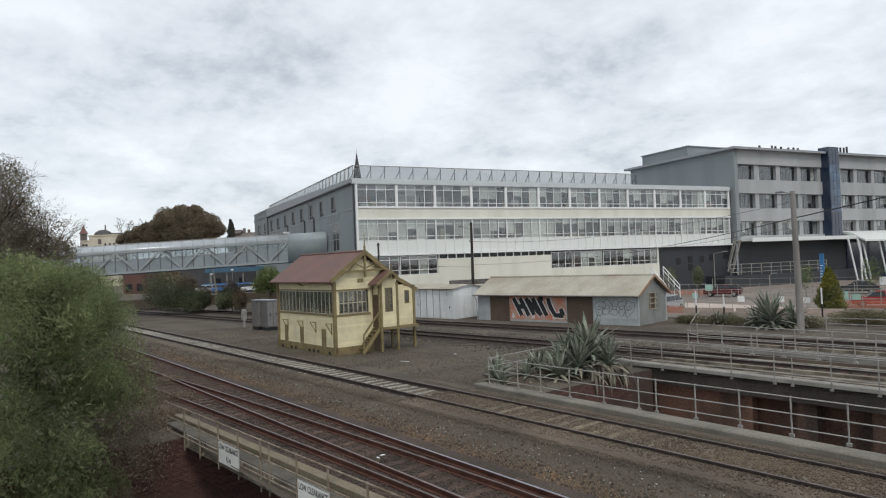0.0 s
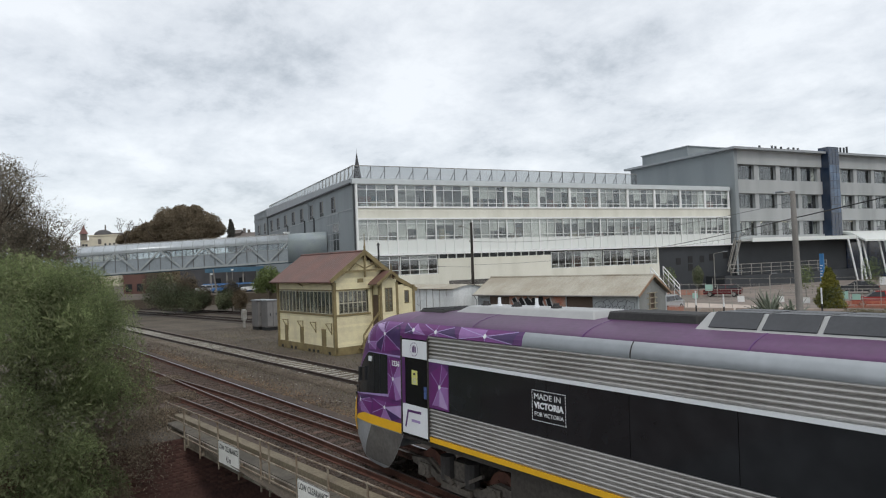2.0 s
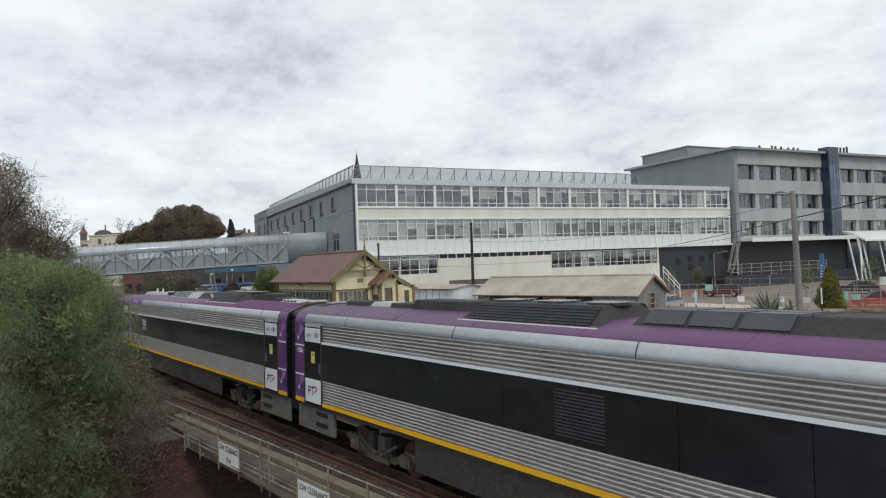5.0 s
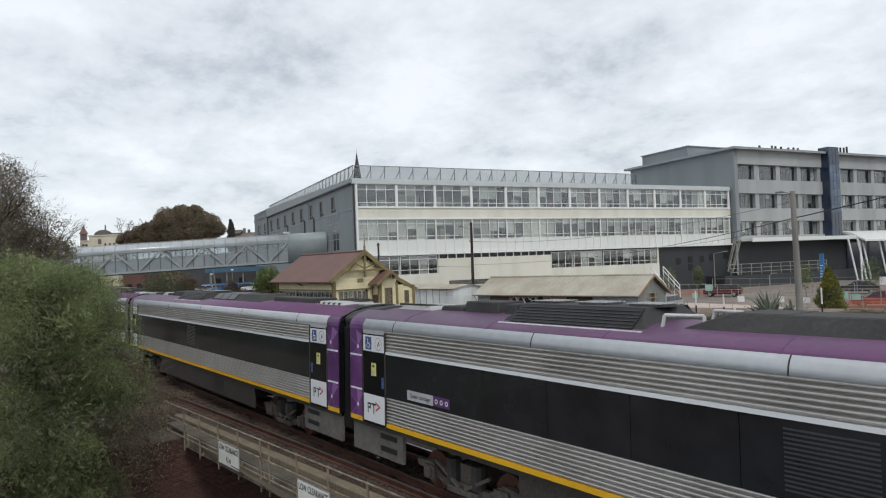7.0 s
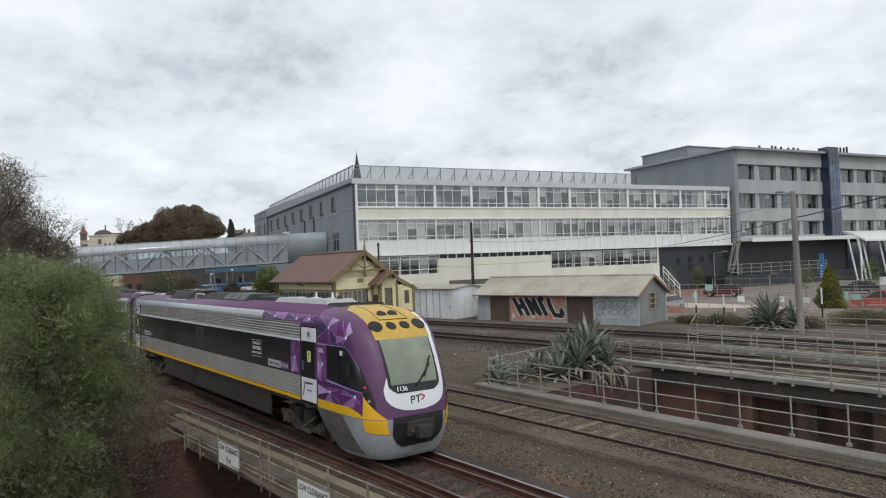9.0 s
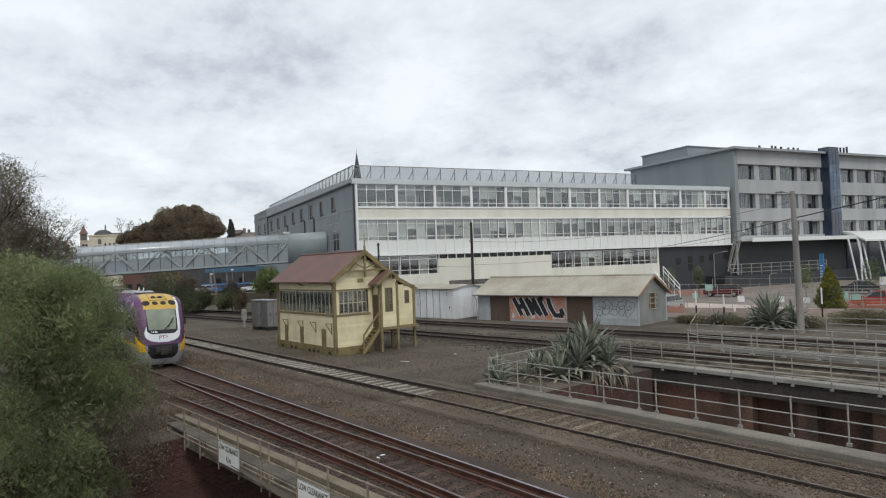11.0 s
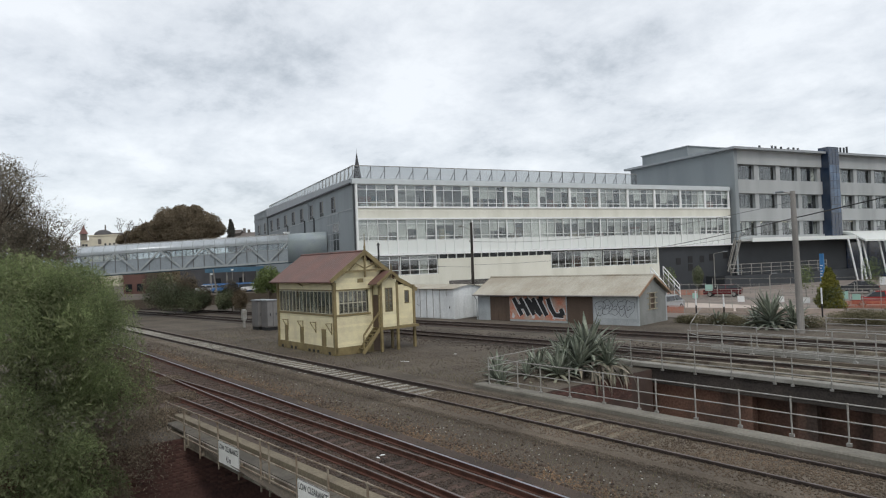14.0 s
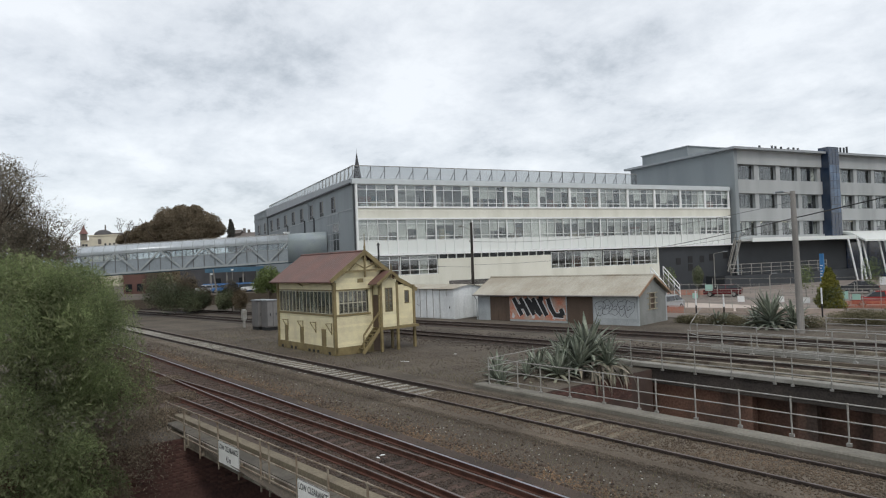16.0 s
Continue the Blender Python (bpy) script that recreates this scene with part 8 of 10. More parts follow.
def make_trees():
    # feathery tree that leans over the cutting
    h = thing("pepper_tree", "dense feathery green tree with drooping twigs beside the cutting", "tree")
    rng = random.Random(3)
    bm, tips = bmesh.new(), []
    base = Vector((-23.2, 1.0, PIT))
    branches(bm, base, Vector((0.0, 0.05, 1)), 3.6, 0.32, 5, rng, tips, 0.55)
    part("trunk", bm, BARK, h)
    cl = []
    for c, r, s in (((-21.30, 2.12, 4.08), 2.4, 1.0), ((-22.24, 3.22, 3.51), 1.4, 0.8), ((-22.63, 3.80, 3.86), 0.6, 0.25), ((-21.46, 2.48, 1.59), 2.5, 1.2), ((-21.73, 3.30, 1.88), 1.0, 0.5), ((-21.54, 1.65, -0.44), 2.6, 1.0),
                    ((-21.82, 2.83, -0.63), 1.3, 0.6), ((-20.98, 0.83, 4.27), 2.2, 0.6), ((-21.39, 0.80, 1.58), 2.4, 0.6), ((-22.80, 3.01, 4.71), 1.1, 0.5), ((-22.93, 1.81, 5.03), 1.2, 0.5)):
        cl.append((c, (r, r, r * 0.95), s))
    crown("inner_crown", [(c, (r[0] * 0.86, r[1] * 0.86, r[2] * 0.86), s) for c, r, s in cl], 4600, 0.15, LEAF_INNER, h, 5, 0.5, 0.15, 0.3)
    # drooping tufts over the outside, with darker hollows between them
    ra = np.random.default_rng(41)
    tufts = []
    for c, r, s in cl:
        for i in range(int(9 + 16 * s)):
            d = unit(ra, 1)[0]
            d[2] = abs(d[2]) * 1.15 - 0.3
            q = ra.uniform(0.26, 0.62)
            tufts.append((tuple(np.array(c) + d * np.array(r) * ra.uniform(0.82, 1.04)), (q, q, q * 0.8), q * q * 2.2))
    strands("crown", tufts, 190, 12, LEAF_PEPPER, h, 7, 0.058, 0.66)
    dry = [(c, (0.9, 0.9, 1.2), s) for c, s in (((-22.09, 4.27, 1.54), 1.0), ((-21.63, 3.99, 0.15), 1.0), ((-21.70, 3.60, -0.94), 1.0), ((-22.52, 4.5, 2.3), 0.5), ((-22.3, 4.62, 1.9), 0.6), ((-22.2, 4.75, 0.9), 0.8), ((-21.9, 4.5, 0.2), 0.8))]
    wisp = [(c, (0.5, 0.5, 0.55), s) for c, s in (((-23.07, 4.47, 4.8), 0.4), ((-23.17, 3.93, 5.2), 0.4), ((-22.75, 4.45, 4.2), 0.35), ((-22.55, 4.62, 3.7), 0.3), ((-22.5, 4.75, 3.1), 0.25), ((-22.45, 4.86, 2.6), 0.2), ((-22.23, 4.9, 2.1), 0.2), ((-22.08, 4.83, 1.46), 0.2))]
    strands("outer_crown", wisp, 190, 12, LEAF_PEPPER, h, 10, 0.075, 0.7)
    strands("dry_foliage", dry, 420, 12, LEAF_DRY, h, 9, 0.08, 1.0, "dry brown hanging foliage")
    litter = [(c, (0.8, 0.8, 0.45), s) for c, s in (((-29.89, 7.31, -0.10), 1.0), ((-25.90, 6.82, -0.10), 1.0), ((-25.05, 5.86, -0.10), 1.0), ((-29.00, 8.11, -0.10), 0.7), ((-33.97, 8.99, -0.10), 0.8))]
    strands("fallen_foliage", litter, 420, 8, LEAF_DRY, h, 19, 0.09, 0.3, "dry brown twigs on the ground")
    bm, t2 = bmesh.new(), []
    for px in ((-28.85, 7.38, -0.20), (-25.88, 6.21, -0.20), (-22.10, 4.20, 1.73), (-21.67, 3.77, 0.02), (-22.51, 4.51, 2.6), (-22.09, 4.77, 1.9), (-21.94, 4.54, 0.84), (-21.78, 4.32, -0.45), (-21.60, 4.15, 0.62), (-21.46, 3.86, -0.78), (-21.19, 3.64, 1.12), (-21.57, 4.33, 1.78), (-21.13, 3.38, -0.11), (-21.63, 4.04, -1.19)):
        branches(bm, Vector(px) + Vector((-0.6, -0.6, -1.0)), Vector((0.45, 0.3, 0.8)), 0.8, 0.022, 5, rng, t2, 0.8)
    part("twig", bm, mat("dry_twig_bark", (0.20, 0.155, 0.11), 0.9, var=0.25, scale=3, fine=20, bump=0.1), h)
    # thin-crowned tree at the far side of the line
    h = thing("gum_tree", "tall thin-crowned dark tree with bare outer twigs", "tree")
    bm, tips = bmesh.new(), []
    branches(bm, Vector((-58, 1.5, G0)), Vector((0, 0.05, 1)), 4.2, 0.4, 6, rng, tips, 0.5)
    part("trunk", bm, BARK, h)
    cl = [(c, (r, r, r), s) for c, r, s in (((-57.89, 3.49, 12.06), 2.4, 1), ((-57.83, 4.48, 9.58), 2.0, 0.9), ((-56.92, 3.03, 8.28), 2.5, 1), ((-59.59, 7.01, 9.07), 1.4, 0.09), ((-59.71, 5.87, 7.76), 1.7, 0.85), ((-59.50, 7.74, 7.27), 1.3, 0.4), ((-57.83, 4.42, 7.07), 2.2, 0.8))]
    crown("crown", cl, 7500, 0.2, LEAF_DARK, h, 11, 0.4, 0.2, 0.3)
    edge = [(c, (r, r, r), s) for c, r, s in (((-58.78, 5.13, 11.80), 1.5, 1), ((-59.59, 7.03, 9.73), 1.9, 0.55), ((-59.48, 7.88, 8.61), 1.4, 0.4), ((-58.82, 4.63, 13.29), 1.2, 0.7))]
    crown("sparse_crown", edge, 1100, 0.15, LEAF_DARK, h, 12, 0.2, 0.2, 0.25)
    bm, t2 = bmesh.new(), []
    for px, dr in (((-58.82, 4.54, 9.23), (0.15, 0.5, 1.1)), ((-59.66, 6.42, 7.53), (0.15, 0.3, 1.1)), ((-59.55, 7.36, 7.51), (0.1, 0.5, 0.9)), ((-58.85, 4.23, 11.35), (0.1, 0.6, 0.8)), ((-59.69, 6.06, 7.97), (0.1, 0.5, 1.0)), ((-59.61, 6.79, 7.52), (0.1, 0.2, 1.1)), ((-59.52, 7.54, 7.28), (0.1, 0.7, 0.8)), ((-59.73, 5.70, 8.42), (0.1, 0.4, 1.0))):
        branches(bm, Vector(px), Vector(dr).normalized(), 1.2, 0.05, 5, rng, t2, 0.6)
    part("bare_limb", bm, BARK, h)
    # rounded trees beyond the footbridge
    tall = []
    for i in range(16):
        u = i / 15
        r = 1.12 * min(1.0, 0.35 + 2.2 * (1 - u)) * (0.9 + 0.1 * math.sin(i * 2.1))
        tall.append(((-185.5 + 0.15 * math.sin(i * 1.7), 67.1 + 0.15 * math.cos(i * 2.3), 11.2 + 8.1 * u), (r, r, 0.75), 0.11))
    dome = (((-167.0, 45.3, 17.9), 3.9, 1.0), ((-164.0, 49.1, 18.2), 3.7, 1.0), ((-161.5, 52.3, 17.0), 3.3, 0.8), ((-160.1, 54.3, 15.4), 2.2, 0.45), ((-165.2, 47.5, 20.2), 1.9, 0.3), ((-163.0, 50.3, 20.1), 1.8, 0.3),
            ((-168.7, 43.1, 16.6), 2.5, 0.5), ((-165.6, 47.2, 15.2), 4.3, 1.0), ((-162.5, 51.2, 14.4), 4.1, 1.0))
    low = (((-171.3, 39.8, 15.2), 2.3, 0.5), ((-172.9, 37.8, 14.3), 2.0, 0.4), ((-170.3, 41.1, 16.2), 2.0, 0.4), ((-174.2, 36.1, 13.7), 1.5, 0.25), ((-172.2, 38.6, 12.8), 2.5, 0.5), ((-169.3, 42.5, 13.8), 3.4, 0.8))
    for label, cl, mt, seed in (("broad dome-shaped dark bronze-leaved tree beyond the footbridge", [(c, (r, r, r * 0.85), s) for c, r, s in dome], LEAF_CANOPY, 21),
                                ("low rounded bronze tree behind the footbridge roof", [(c, (r, r, r * 0.85), s) for c, r, s in low], LEAF_BRONZE, 22),
                                ("dark pointed cypress on the skyline", tall, LEAF_CYPRESS, 23),
                                ("small light green tree behind the cabinets", [(c, (r, r, r * 0.95), s) for c, r, s in (((-75.61, 31.73, 4.28), 1.5, 0.5), ((-75.23, 32.62, 3.51), 1.3, 0.4), ((-75.95, 30.91, 3.36), 1.1, 0.3))], LEAF_LIGHT, 24)):
        h = thing("tree", label, "tree")
        c0 = Vector(cl[0][0])
        bm, tips = bmesh.new(), []
        branches(bm, Vector((c0.x, c0.y, G0)), Vector((0, 0, 1)), (c0.z + 1) * (0.3 if seed == 24 else 0.5 if seed == 23 else 0.4), 0.25, 1 if seed == 23 else 3, rng, tips, 0.15 if seed == 23 else 0.5)
        part("trunk", bm, BARK, h)
        crown("crown", cl, 12000 if seed < 24 else 9500, 0.36 if seed < 24 else 0.15, mt, h, seed, 0.2, 0.3, 0.6, facing=0.55)
    # bare winter tree
    h = thing("bare_tree", "small leafless tree on the skyline", "tree")
    bm, tips = bmesh.new(), []
    b = Vector((-146.76, 30.99, 12.42))
    tube(bm, (b.x, b.y, G0), b, 0.28, 0.14)
    for i in range(5):
        branches(bm, b, Vector((0.5 * math.cos(i * 1.3), 0.5 * math.sin(i * 1.3), 1)).normalized(), 1.7, 0.08, 5, rng, tips, 0.6)
    part("trunk", bm, BARK, h)
    # shrubs along the fence under the footbridge
    for i, (c, r, mt) in enumerate((((-92.99, 23.86, 3.28), 2.6, LEAF_SHRUB), ((-90.62, 25.00, 2.11), 2.6, LEAF_SHRUB), ((-88.98, 27.05, 1.64), 2.2, LEAF_SHRUB), ((-84.98, 29.63, 1.55), 1.3, LEAF_SHRUB),
                                    ((-93.11, 27.20, 2.94), 1.9, LEAF_BRONZE), ((-90.57, 28.66, 1.65), 1.2, LEAF_BRONZE), ((-86.58, 31.12, 2.18), 1.2, LEAF_DARK), ((-82.47, 30.71, 1.54), 1.0, LEAF_BRONZE))):
        h = thing("shrub", "dense dark green shrub on the railway bank" if mt is LEAF_SHRUB else "dull brownish shrub on the railway bank", "shrub", "shrubs on the bank")
        bm, tips = bmesh.new(), []
        branches(bm, Vector((c[0], c[1], G0)), Vector((0, 0, 1)), max(0.4, (c[2] - G0) * 0.6), 0.06, 3, rng, tips, 0.7)
        part("stem", bm, BARK, h)
        zr = max(0.8, (c[2] - G0) * 0.78)
        crown("crown", [(c, (r, r, zr), 1.0), ((c[0] + r * 0.5, c[1] - 0.4 * r, c[2] - 0.25 * r), (r * 0.7, r * 0.7, zr * 0.75), 0.5)], 3600, 0.22, mt, h, 40 + i, 0.1, 0.2, 0.35, facing=0.2)
    # golden conifer in the car park
    h = thing("conifer", "golden green conical conifer at the car park edge", "tree")
    bm = bmesh.new()
    tube(bm, (-23.7, 58.9, G0), (-23.7, 58.9, 3.2), 0.12, 0.03)
    part("trunk", bm, BARK, h)
    cl = []
    for i in range(26):
        z = 0.35 + 3.0 * i / 26
        w = 1.22 * (1 - (z / 3.75) ** 1.5)
        a = i * 2.4
        cl.append(((-23.7 + 0.55 * w * math.cos(a), 58.9 + 0.55 * w * math.sin(a), z), (w * 0.55, w * 0.55, 0.5), 0.3))
    crown("crown", cl, 1500, 0.16, LEAF_GOLD, h, 31, -0.6, 0.3, 0.45)
    crown("lower_crown", cl[:14], 900, 0.16, LEAF_SHRUB, h, 32, -0.6, 0.3, 0.45)
    # hedges and scrub by the fences
    for i, (c, r, mt) in enumerate((((-18.0, 50.5, 0.2), (2.6, 1.3, 0.7), GRASS), ((-14.5, 51.0, 0.5), (2.6, 1.4, 1.2), LEAF_SHRUB), ((-11.0, 52, 0.6), (2.4, 1.4, 1.3), LEAF_SHRUB), ((-20.6, 47.6, 0.15), (1.3, 0.9, 0.5), GRASS),
                                    ((-27.8, 46.2, 0.1), (1.8, 0.8, 0.5), GRASS), ((-24.8, 46.4, 0.1), (1.6, 0.8, 0.5), GRASS), ((-26.3, 47.0, 0.15), (1.3, 0.8, 0.5), GRASS), ((-29.2, 46.3, 0.0), (1.0, 0.7, 0.4), GRASS),
                                    ((-46.14, 70.19, 2.35), (0.9, 0.9, 1.4), LEAF_LIGHT), ((-44.45, 73.62, 2.4), (0.7, 0.7, 1.3), LEAF_SHRUB), ((-33.45, 77.05, 2.10), (1.0, 1.0, 1.5), LEAF_LIGHT), ((-26.85, 77.48, 2.63), (1.2, 1.2, 1.6), LEAF_LIGHT))):
        h = thing("shrub", "low scrubby shrub by the car park fence", "shrub", "shrubs by the fence")
        bm, tips = bmesh.new(), []
        branches(bm, Vector((c[0], c[1], G0)), Vector((0, 0, 1)), max(0.2, (c[2] - G0) * 0.5), 0.04, 3, rng, tips, 0.7)
        part("stem", bm, BARK, h)
        crown("crown", [(c, r, 1.0)], 13000 if r[0] > 2 else 900 if mt is LEAF_LIGHT else 2200, 0.16 if mt is not GRASS else 0.25, mt, h, 60 + i, -0.3 if mt is GRASS else 0.0, 0.2, 0.4 if mt is not GRASS else 0.08)


make_trees()

AGAVE = mat("grey_green_agave_leaf", (0.215, 0.235, 0.18), 0.65, var=0.2, scale=2, fine=12, bump=0.04, rnd=0.35, col2=(0.105, 0.125, 0.09))
AGAVE_DRY = mat("dry_agave_leaf", (0.25, 0.22, 0.165), 0.8, var=0.2, scale=2, fine=12, bump=0.1, rnd=0.3)
AGAVE_YELLOW = mat("yellowed_agave_leaf", (0.27, 0.265, 0.19), 0.7, var=0.15, scale=2, fine=12, bump=0.05)


def agave_leaf(bend, length, width):
    bm = bmesh.new()
    n = 7
    rows = []
    for i in range(n + 1):
        u = i / n
        ang = bend * u
        x = length * (math.sin(ang) / bend if bend else u)
        z = length * ((1 - math.cos(ang)) / bend if bend else 0)
        w = width * (0.55 + 1.1 * u - 1.62 * u * u) if i < n else 0.004
        t = 0.035 * (1 - u)
        rows.append([bm.verts.new(p) for p in ((x, -w, -z + 0.25 * w), (x, 0, -z - t), (x, w, -z + 0.25 * w), (x, 0, -z + 0.02 - t * 0.2))])
    for r, q in zip(rows, rows[1:]):
        for i in range(4):
            bm.faces.new((r[i], r[(i + 1) % 4], q[(i + 1) % 4], q[i]))
    return bm


def make_agave(x, y, z, size, count, seed, label, dry=4):
    h = thing("agave", label, "plant", "agave plants", pose(x, y, z))
    rng = random.Random(seed)
    kinds = {}
    for i in range(count):
        u = i / count
        rise = 80 - 78 * u + rng.uniform(-8, 8)
        mt = AGAVE if i < count - dry else rng.choice((AGAVE_DRY, AGAVE_YELLOW))
        kk = (i * 4 // count, mt)
        m = pose(0, 0, 0.12 + 0.3 * size * (1 - u), 0, 0, i * 137.5 + rng.uniform(-9, 9)) @ pose(0.06, 0, 0, rng.uniform(-20, 20), -rise, 0) @ Matrix.Scale(size * rng.uniform(0.8, 1.1), 4)
        if kk not in kinds:
            kinds[kk] = part("leaf", agave_leaf(0.25 + 0.6 * (i * 4 // count) / 2, 1.25, 0.125), mt, h, m=m, smooth=True)
        else:
            again("leaf", kinds[kk], h, m)
    bm = bmesh.new()
    tube(bm, (0, 0, -0.1), (0, 0, 0.5 * size), 0.12 * size, 0.06, n=8)
    part("stem", bm, BARK, h)


for a in ((-20.4, 24.1, 0.45, 1.5, 54, 1), (-20.0, 23.0, 0.2, 1.15, 44, 2), (-21.5, 24.0, 0.25, 1.1, 40, 3), (-19.4, 24.3, 0.2, 1.05, 40, 8), (-20.9, 22.9, 0.1, 1.05, 38, 9), (-22.2, 22.4, -0.1, 0.85, 30, 4), (-20.2, 21.9, 0.0, 0.9, 34, 5),
          (-22.8, 20.6, -0.1, 0.85, 30, 6), (-21.9, 19.7, -0.15, 0.8, 28, 7), (-21.2, 20.9, -0.1, 0.8, 28, 10), (-21.5, 22.0, 0.0, 0.85, 30, 13), (-21.0, 19.2, -0.15, 0.65, 24, 14)):
    make_agave(a[0], a[1], a[2] - 0.2, a[3], a[4], a[5], "grey-green agave with spiky arching leaves by the cutting", 9)
# dead leaves that hang over the wall
rd = random.Random(12)
dead = None
h = thing("agave", "dry drooping agave leaves hanging over the brick wall", "plant", "agave plants", pose(-19.2, 23.6, 0.1))
for i in range(22):
    m = pose(0.15 + rd.uniform(-0.3, 0.35), rd.uniform(-1.3, 1.0), rd.uniform(-0.1, 0.35), rd.uniform(-30, 30), rd.uniform(20, 62), rd.uniform(-70, 40)) @ Matrix.Scale(rd.uniform(0.7, 1.1), 4)
    if dead is None:
        dead = part("leaf", agave_leaf(0.9, 1.2, 0.09), AGAVE_DRY, h, m=m, smooth=True)
    else:
        again("leaf", dead, h, m)
bm = bmesh.new()
tube(bm, (-0.2, 0, -0.4), (-0.1, 0, 0.2), 0.14, 0.1, n=8)
part("stem", bm, BARK, h)
make_agave(-22.4, 46.0, -0.2, 1.75, 64, 11, "large grey-green agave with spiky leaves beside the pole", 4)
for a in ((-26.8, 46.6, 0.75, 21), (-25.9, 46.2, 0.6, 22), (-23.6, 46.3, 1.1, 23)):
    make_agave(a[0], a[1], -0.2, a[2], 26, a[3], "small grey-green agave in dry grass by the fence", 3)
make_agave(-21.2, 46.8, -0.2, 1.3, 34, 12, "grey-green agave with spiky leaves by the fence", 3)
# bank of earth under the agaves
bm = bmesh.new()
bmesh.ops.create_icosphere(bm, subdivisions=4, radius=1)
for v in bm.verts:
    v.co = Vector((-21.9 + 1.5 * v.co.x, 22.3 + 3.2 * v.co.y, G0 - 0.1 + 0.45 * v.co.z + 0.05 * noise.noise(v.co * 3)))
setting("ground_bank", bm, GROUND, True)

# unseen bank added on the near side, so the train's sides reflect something dark
bm = bmesh.new()
rows = []
for i in range(60):
    x = -27 - i
    rows.append([bm.verts.new((x, -9.5 + j * 0.9, G0 + 6.2 * math.sin(math.pi * min(1.0, (7 - j) / 5)) ** 0.6 + 0.9 * noise.noise(Vector((x * 0.6, j * 0.8, 2.0))) * (1 if 0 < j < 7 else 0))) for j in range(8)])
for a, b in zip(rows, rows[1:]):
    for j in range(7):
        bm.faces.new((a[j], a[j + 1], b[j + 1], b[j]))
setting("ground_unseen_bank", bm, mat("unseen_bank_dark", (0.075, 0.075, 0.045), 0.95, var=0.3, scale=0.8, fine=6, bump=0.5, col2=(0.045, 0.042, 0.028)), True)

# ---- car park, fences, cars, town ----
GRAVEL = mat("pinkish_gravel_pavement", (0.25, 0.205, 0.175), 0.95, var=0.2, scale=0.25, fine=12, bump=0.2, col2=(0.165, 0.143, 0.125))
setting("pavement", boxes((-60, 60, 49.5, 118, G0 - 0.1, G0 + 0.05)), GRAVEL)
bm = bmesh.new()
for p, q in (((-36.5, 53.2, 0.05), (-30.0, 55.0, 0.05)), ((-29.8, 55.1, 0.05), (-22.0, 57.4, 0.05))):
    bar(bm, p, q, 0.3, 0.5)
for p, q in (((-35.20, 55.12, -0.17), (-29.62, 54.46, -0.17)), ((-29.54, 54.50, -0.17), (-23.40, 53.55, -0.17))):
    bar(bm, p, q, 0.25, 0.4)
setting("trim_concrete_wall", bm, mat("pinkish_concrete", (0.40, 0.33, 0.28), 0.9, var=0.12, scale=0.8, fine=12, bump=0.1))
bm = bmesh.new()
slab = [Vector(q) for q in ((-39.95, 63.37, -0.17), (-31.93, 62.43, -0.17), (-26.61, 60.42, -0.17), (-25.00, 56.73, -0.17), (-28.68, 55.54, -0.17), (-35.22, 55.81, -0.17))]
lo, hi = [bm.verts.new(q) for q in slab], [bm.verts.new(q + Vector((0, 0, 0.14))) for q in slab]
bm.faces.new(hi)
for i in range(6):
    bm.faces.new((lo[i], lo[(i + 1) % 6], hi[(i + 1) % 6], hi[i]))
setting("pavement_slab", bm, mat("pale_pink_concrete", (0.52, 0.44, 0.38), 0.9, var=0.1, scale=0.8, fine=12, bump=0.1))
ORANGE = mat("orange_barrier_mesh", (0.50, 0.19, 0.12), 0.7, var=0.15, scale=1.5, fine=20, bump=0.0)
SIGN_W = mat("white_notice_board", (0.72, 0.73, 0.73), 0.5, var=0.05, scale=2, bump=0.0)
SIGN_G = mat("green_notice_board", (0.35, 0.55, 0.48), 0.5, var=0.05, scale=2, bump=0.0)
CAR_RED = mat("dark_red_car_paint", (0.10, 0.012, 0.016), 0.25, var=0.05, scale=1, bump=0.0, coat=0.5)
CAR_BRIGHT = mat("bright_red_car_paint", (0.33, 0.035, 0.03), 0.25, var=0.05, scale=1, bump=0.0, coat=0.5)
CAR_SILVER = mat("silver_car_paint", (0.45, 0.46, 0.47), 0.3, 0.4, var=0.05, scale=1, bump=0.0, coat=0.4)
CAR_DARK = mat("dark_grey_car_paint", (0.05, 0.055, 0.06), 0.25, 0.2, var=0.05, scale=1, bump=0.0, coat=0.5)
CAR_WHITE = mat("white_car_paint", (0.72, 0.73, 0.74), 0.3, var=0.04, scale=1, bump=0.0, coat=0.4)
CAR_BLUE = mat("blue_car_paint", (0.06, 0.16, 0.36), 0.3, var=0.04, scale=1, bump=0.0, coat=0.4)


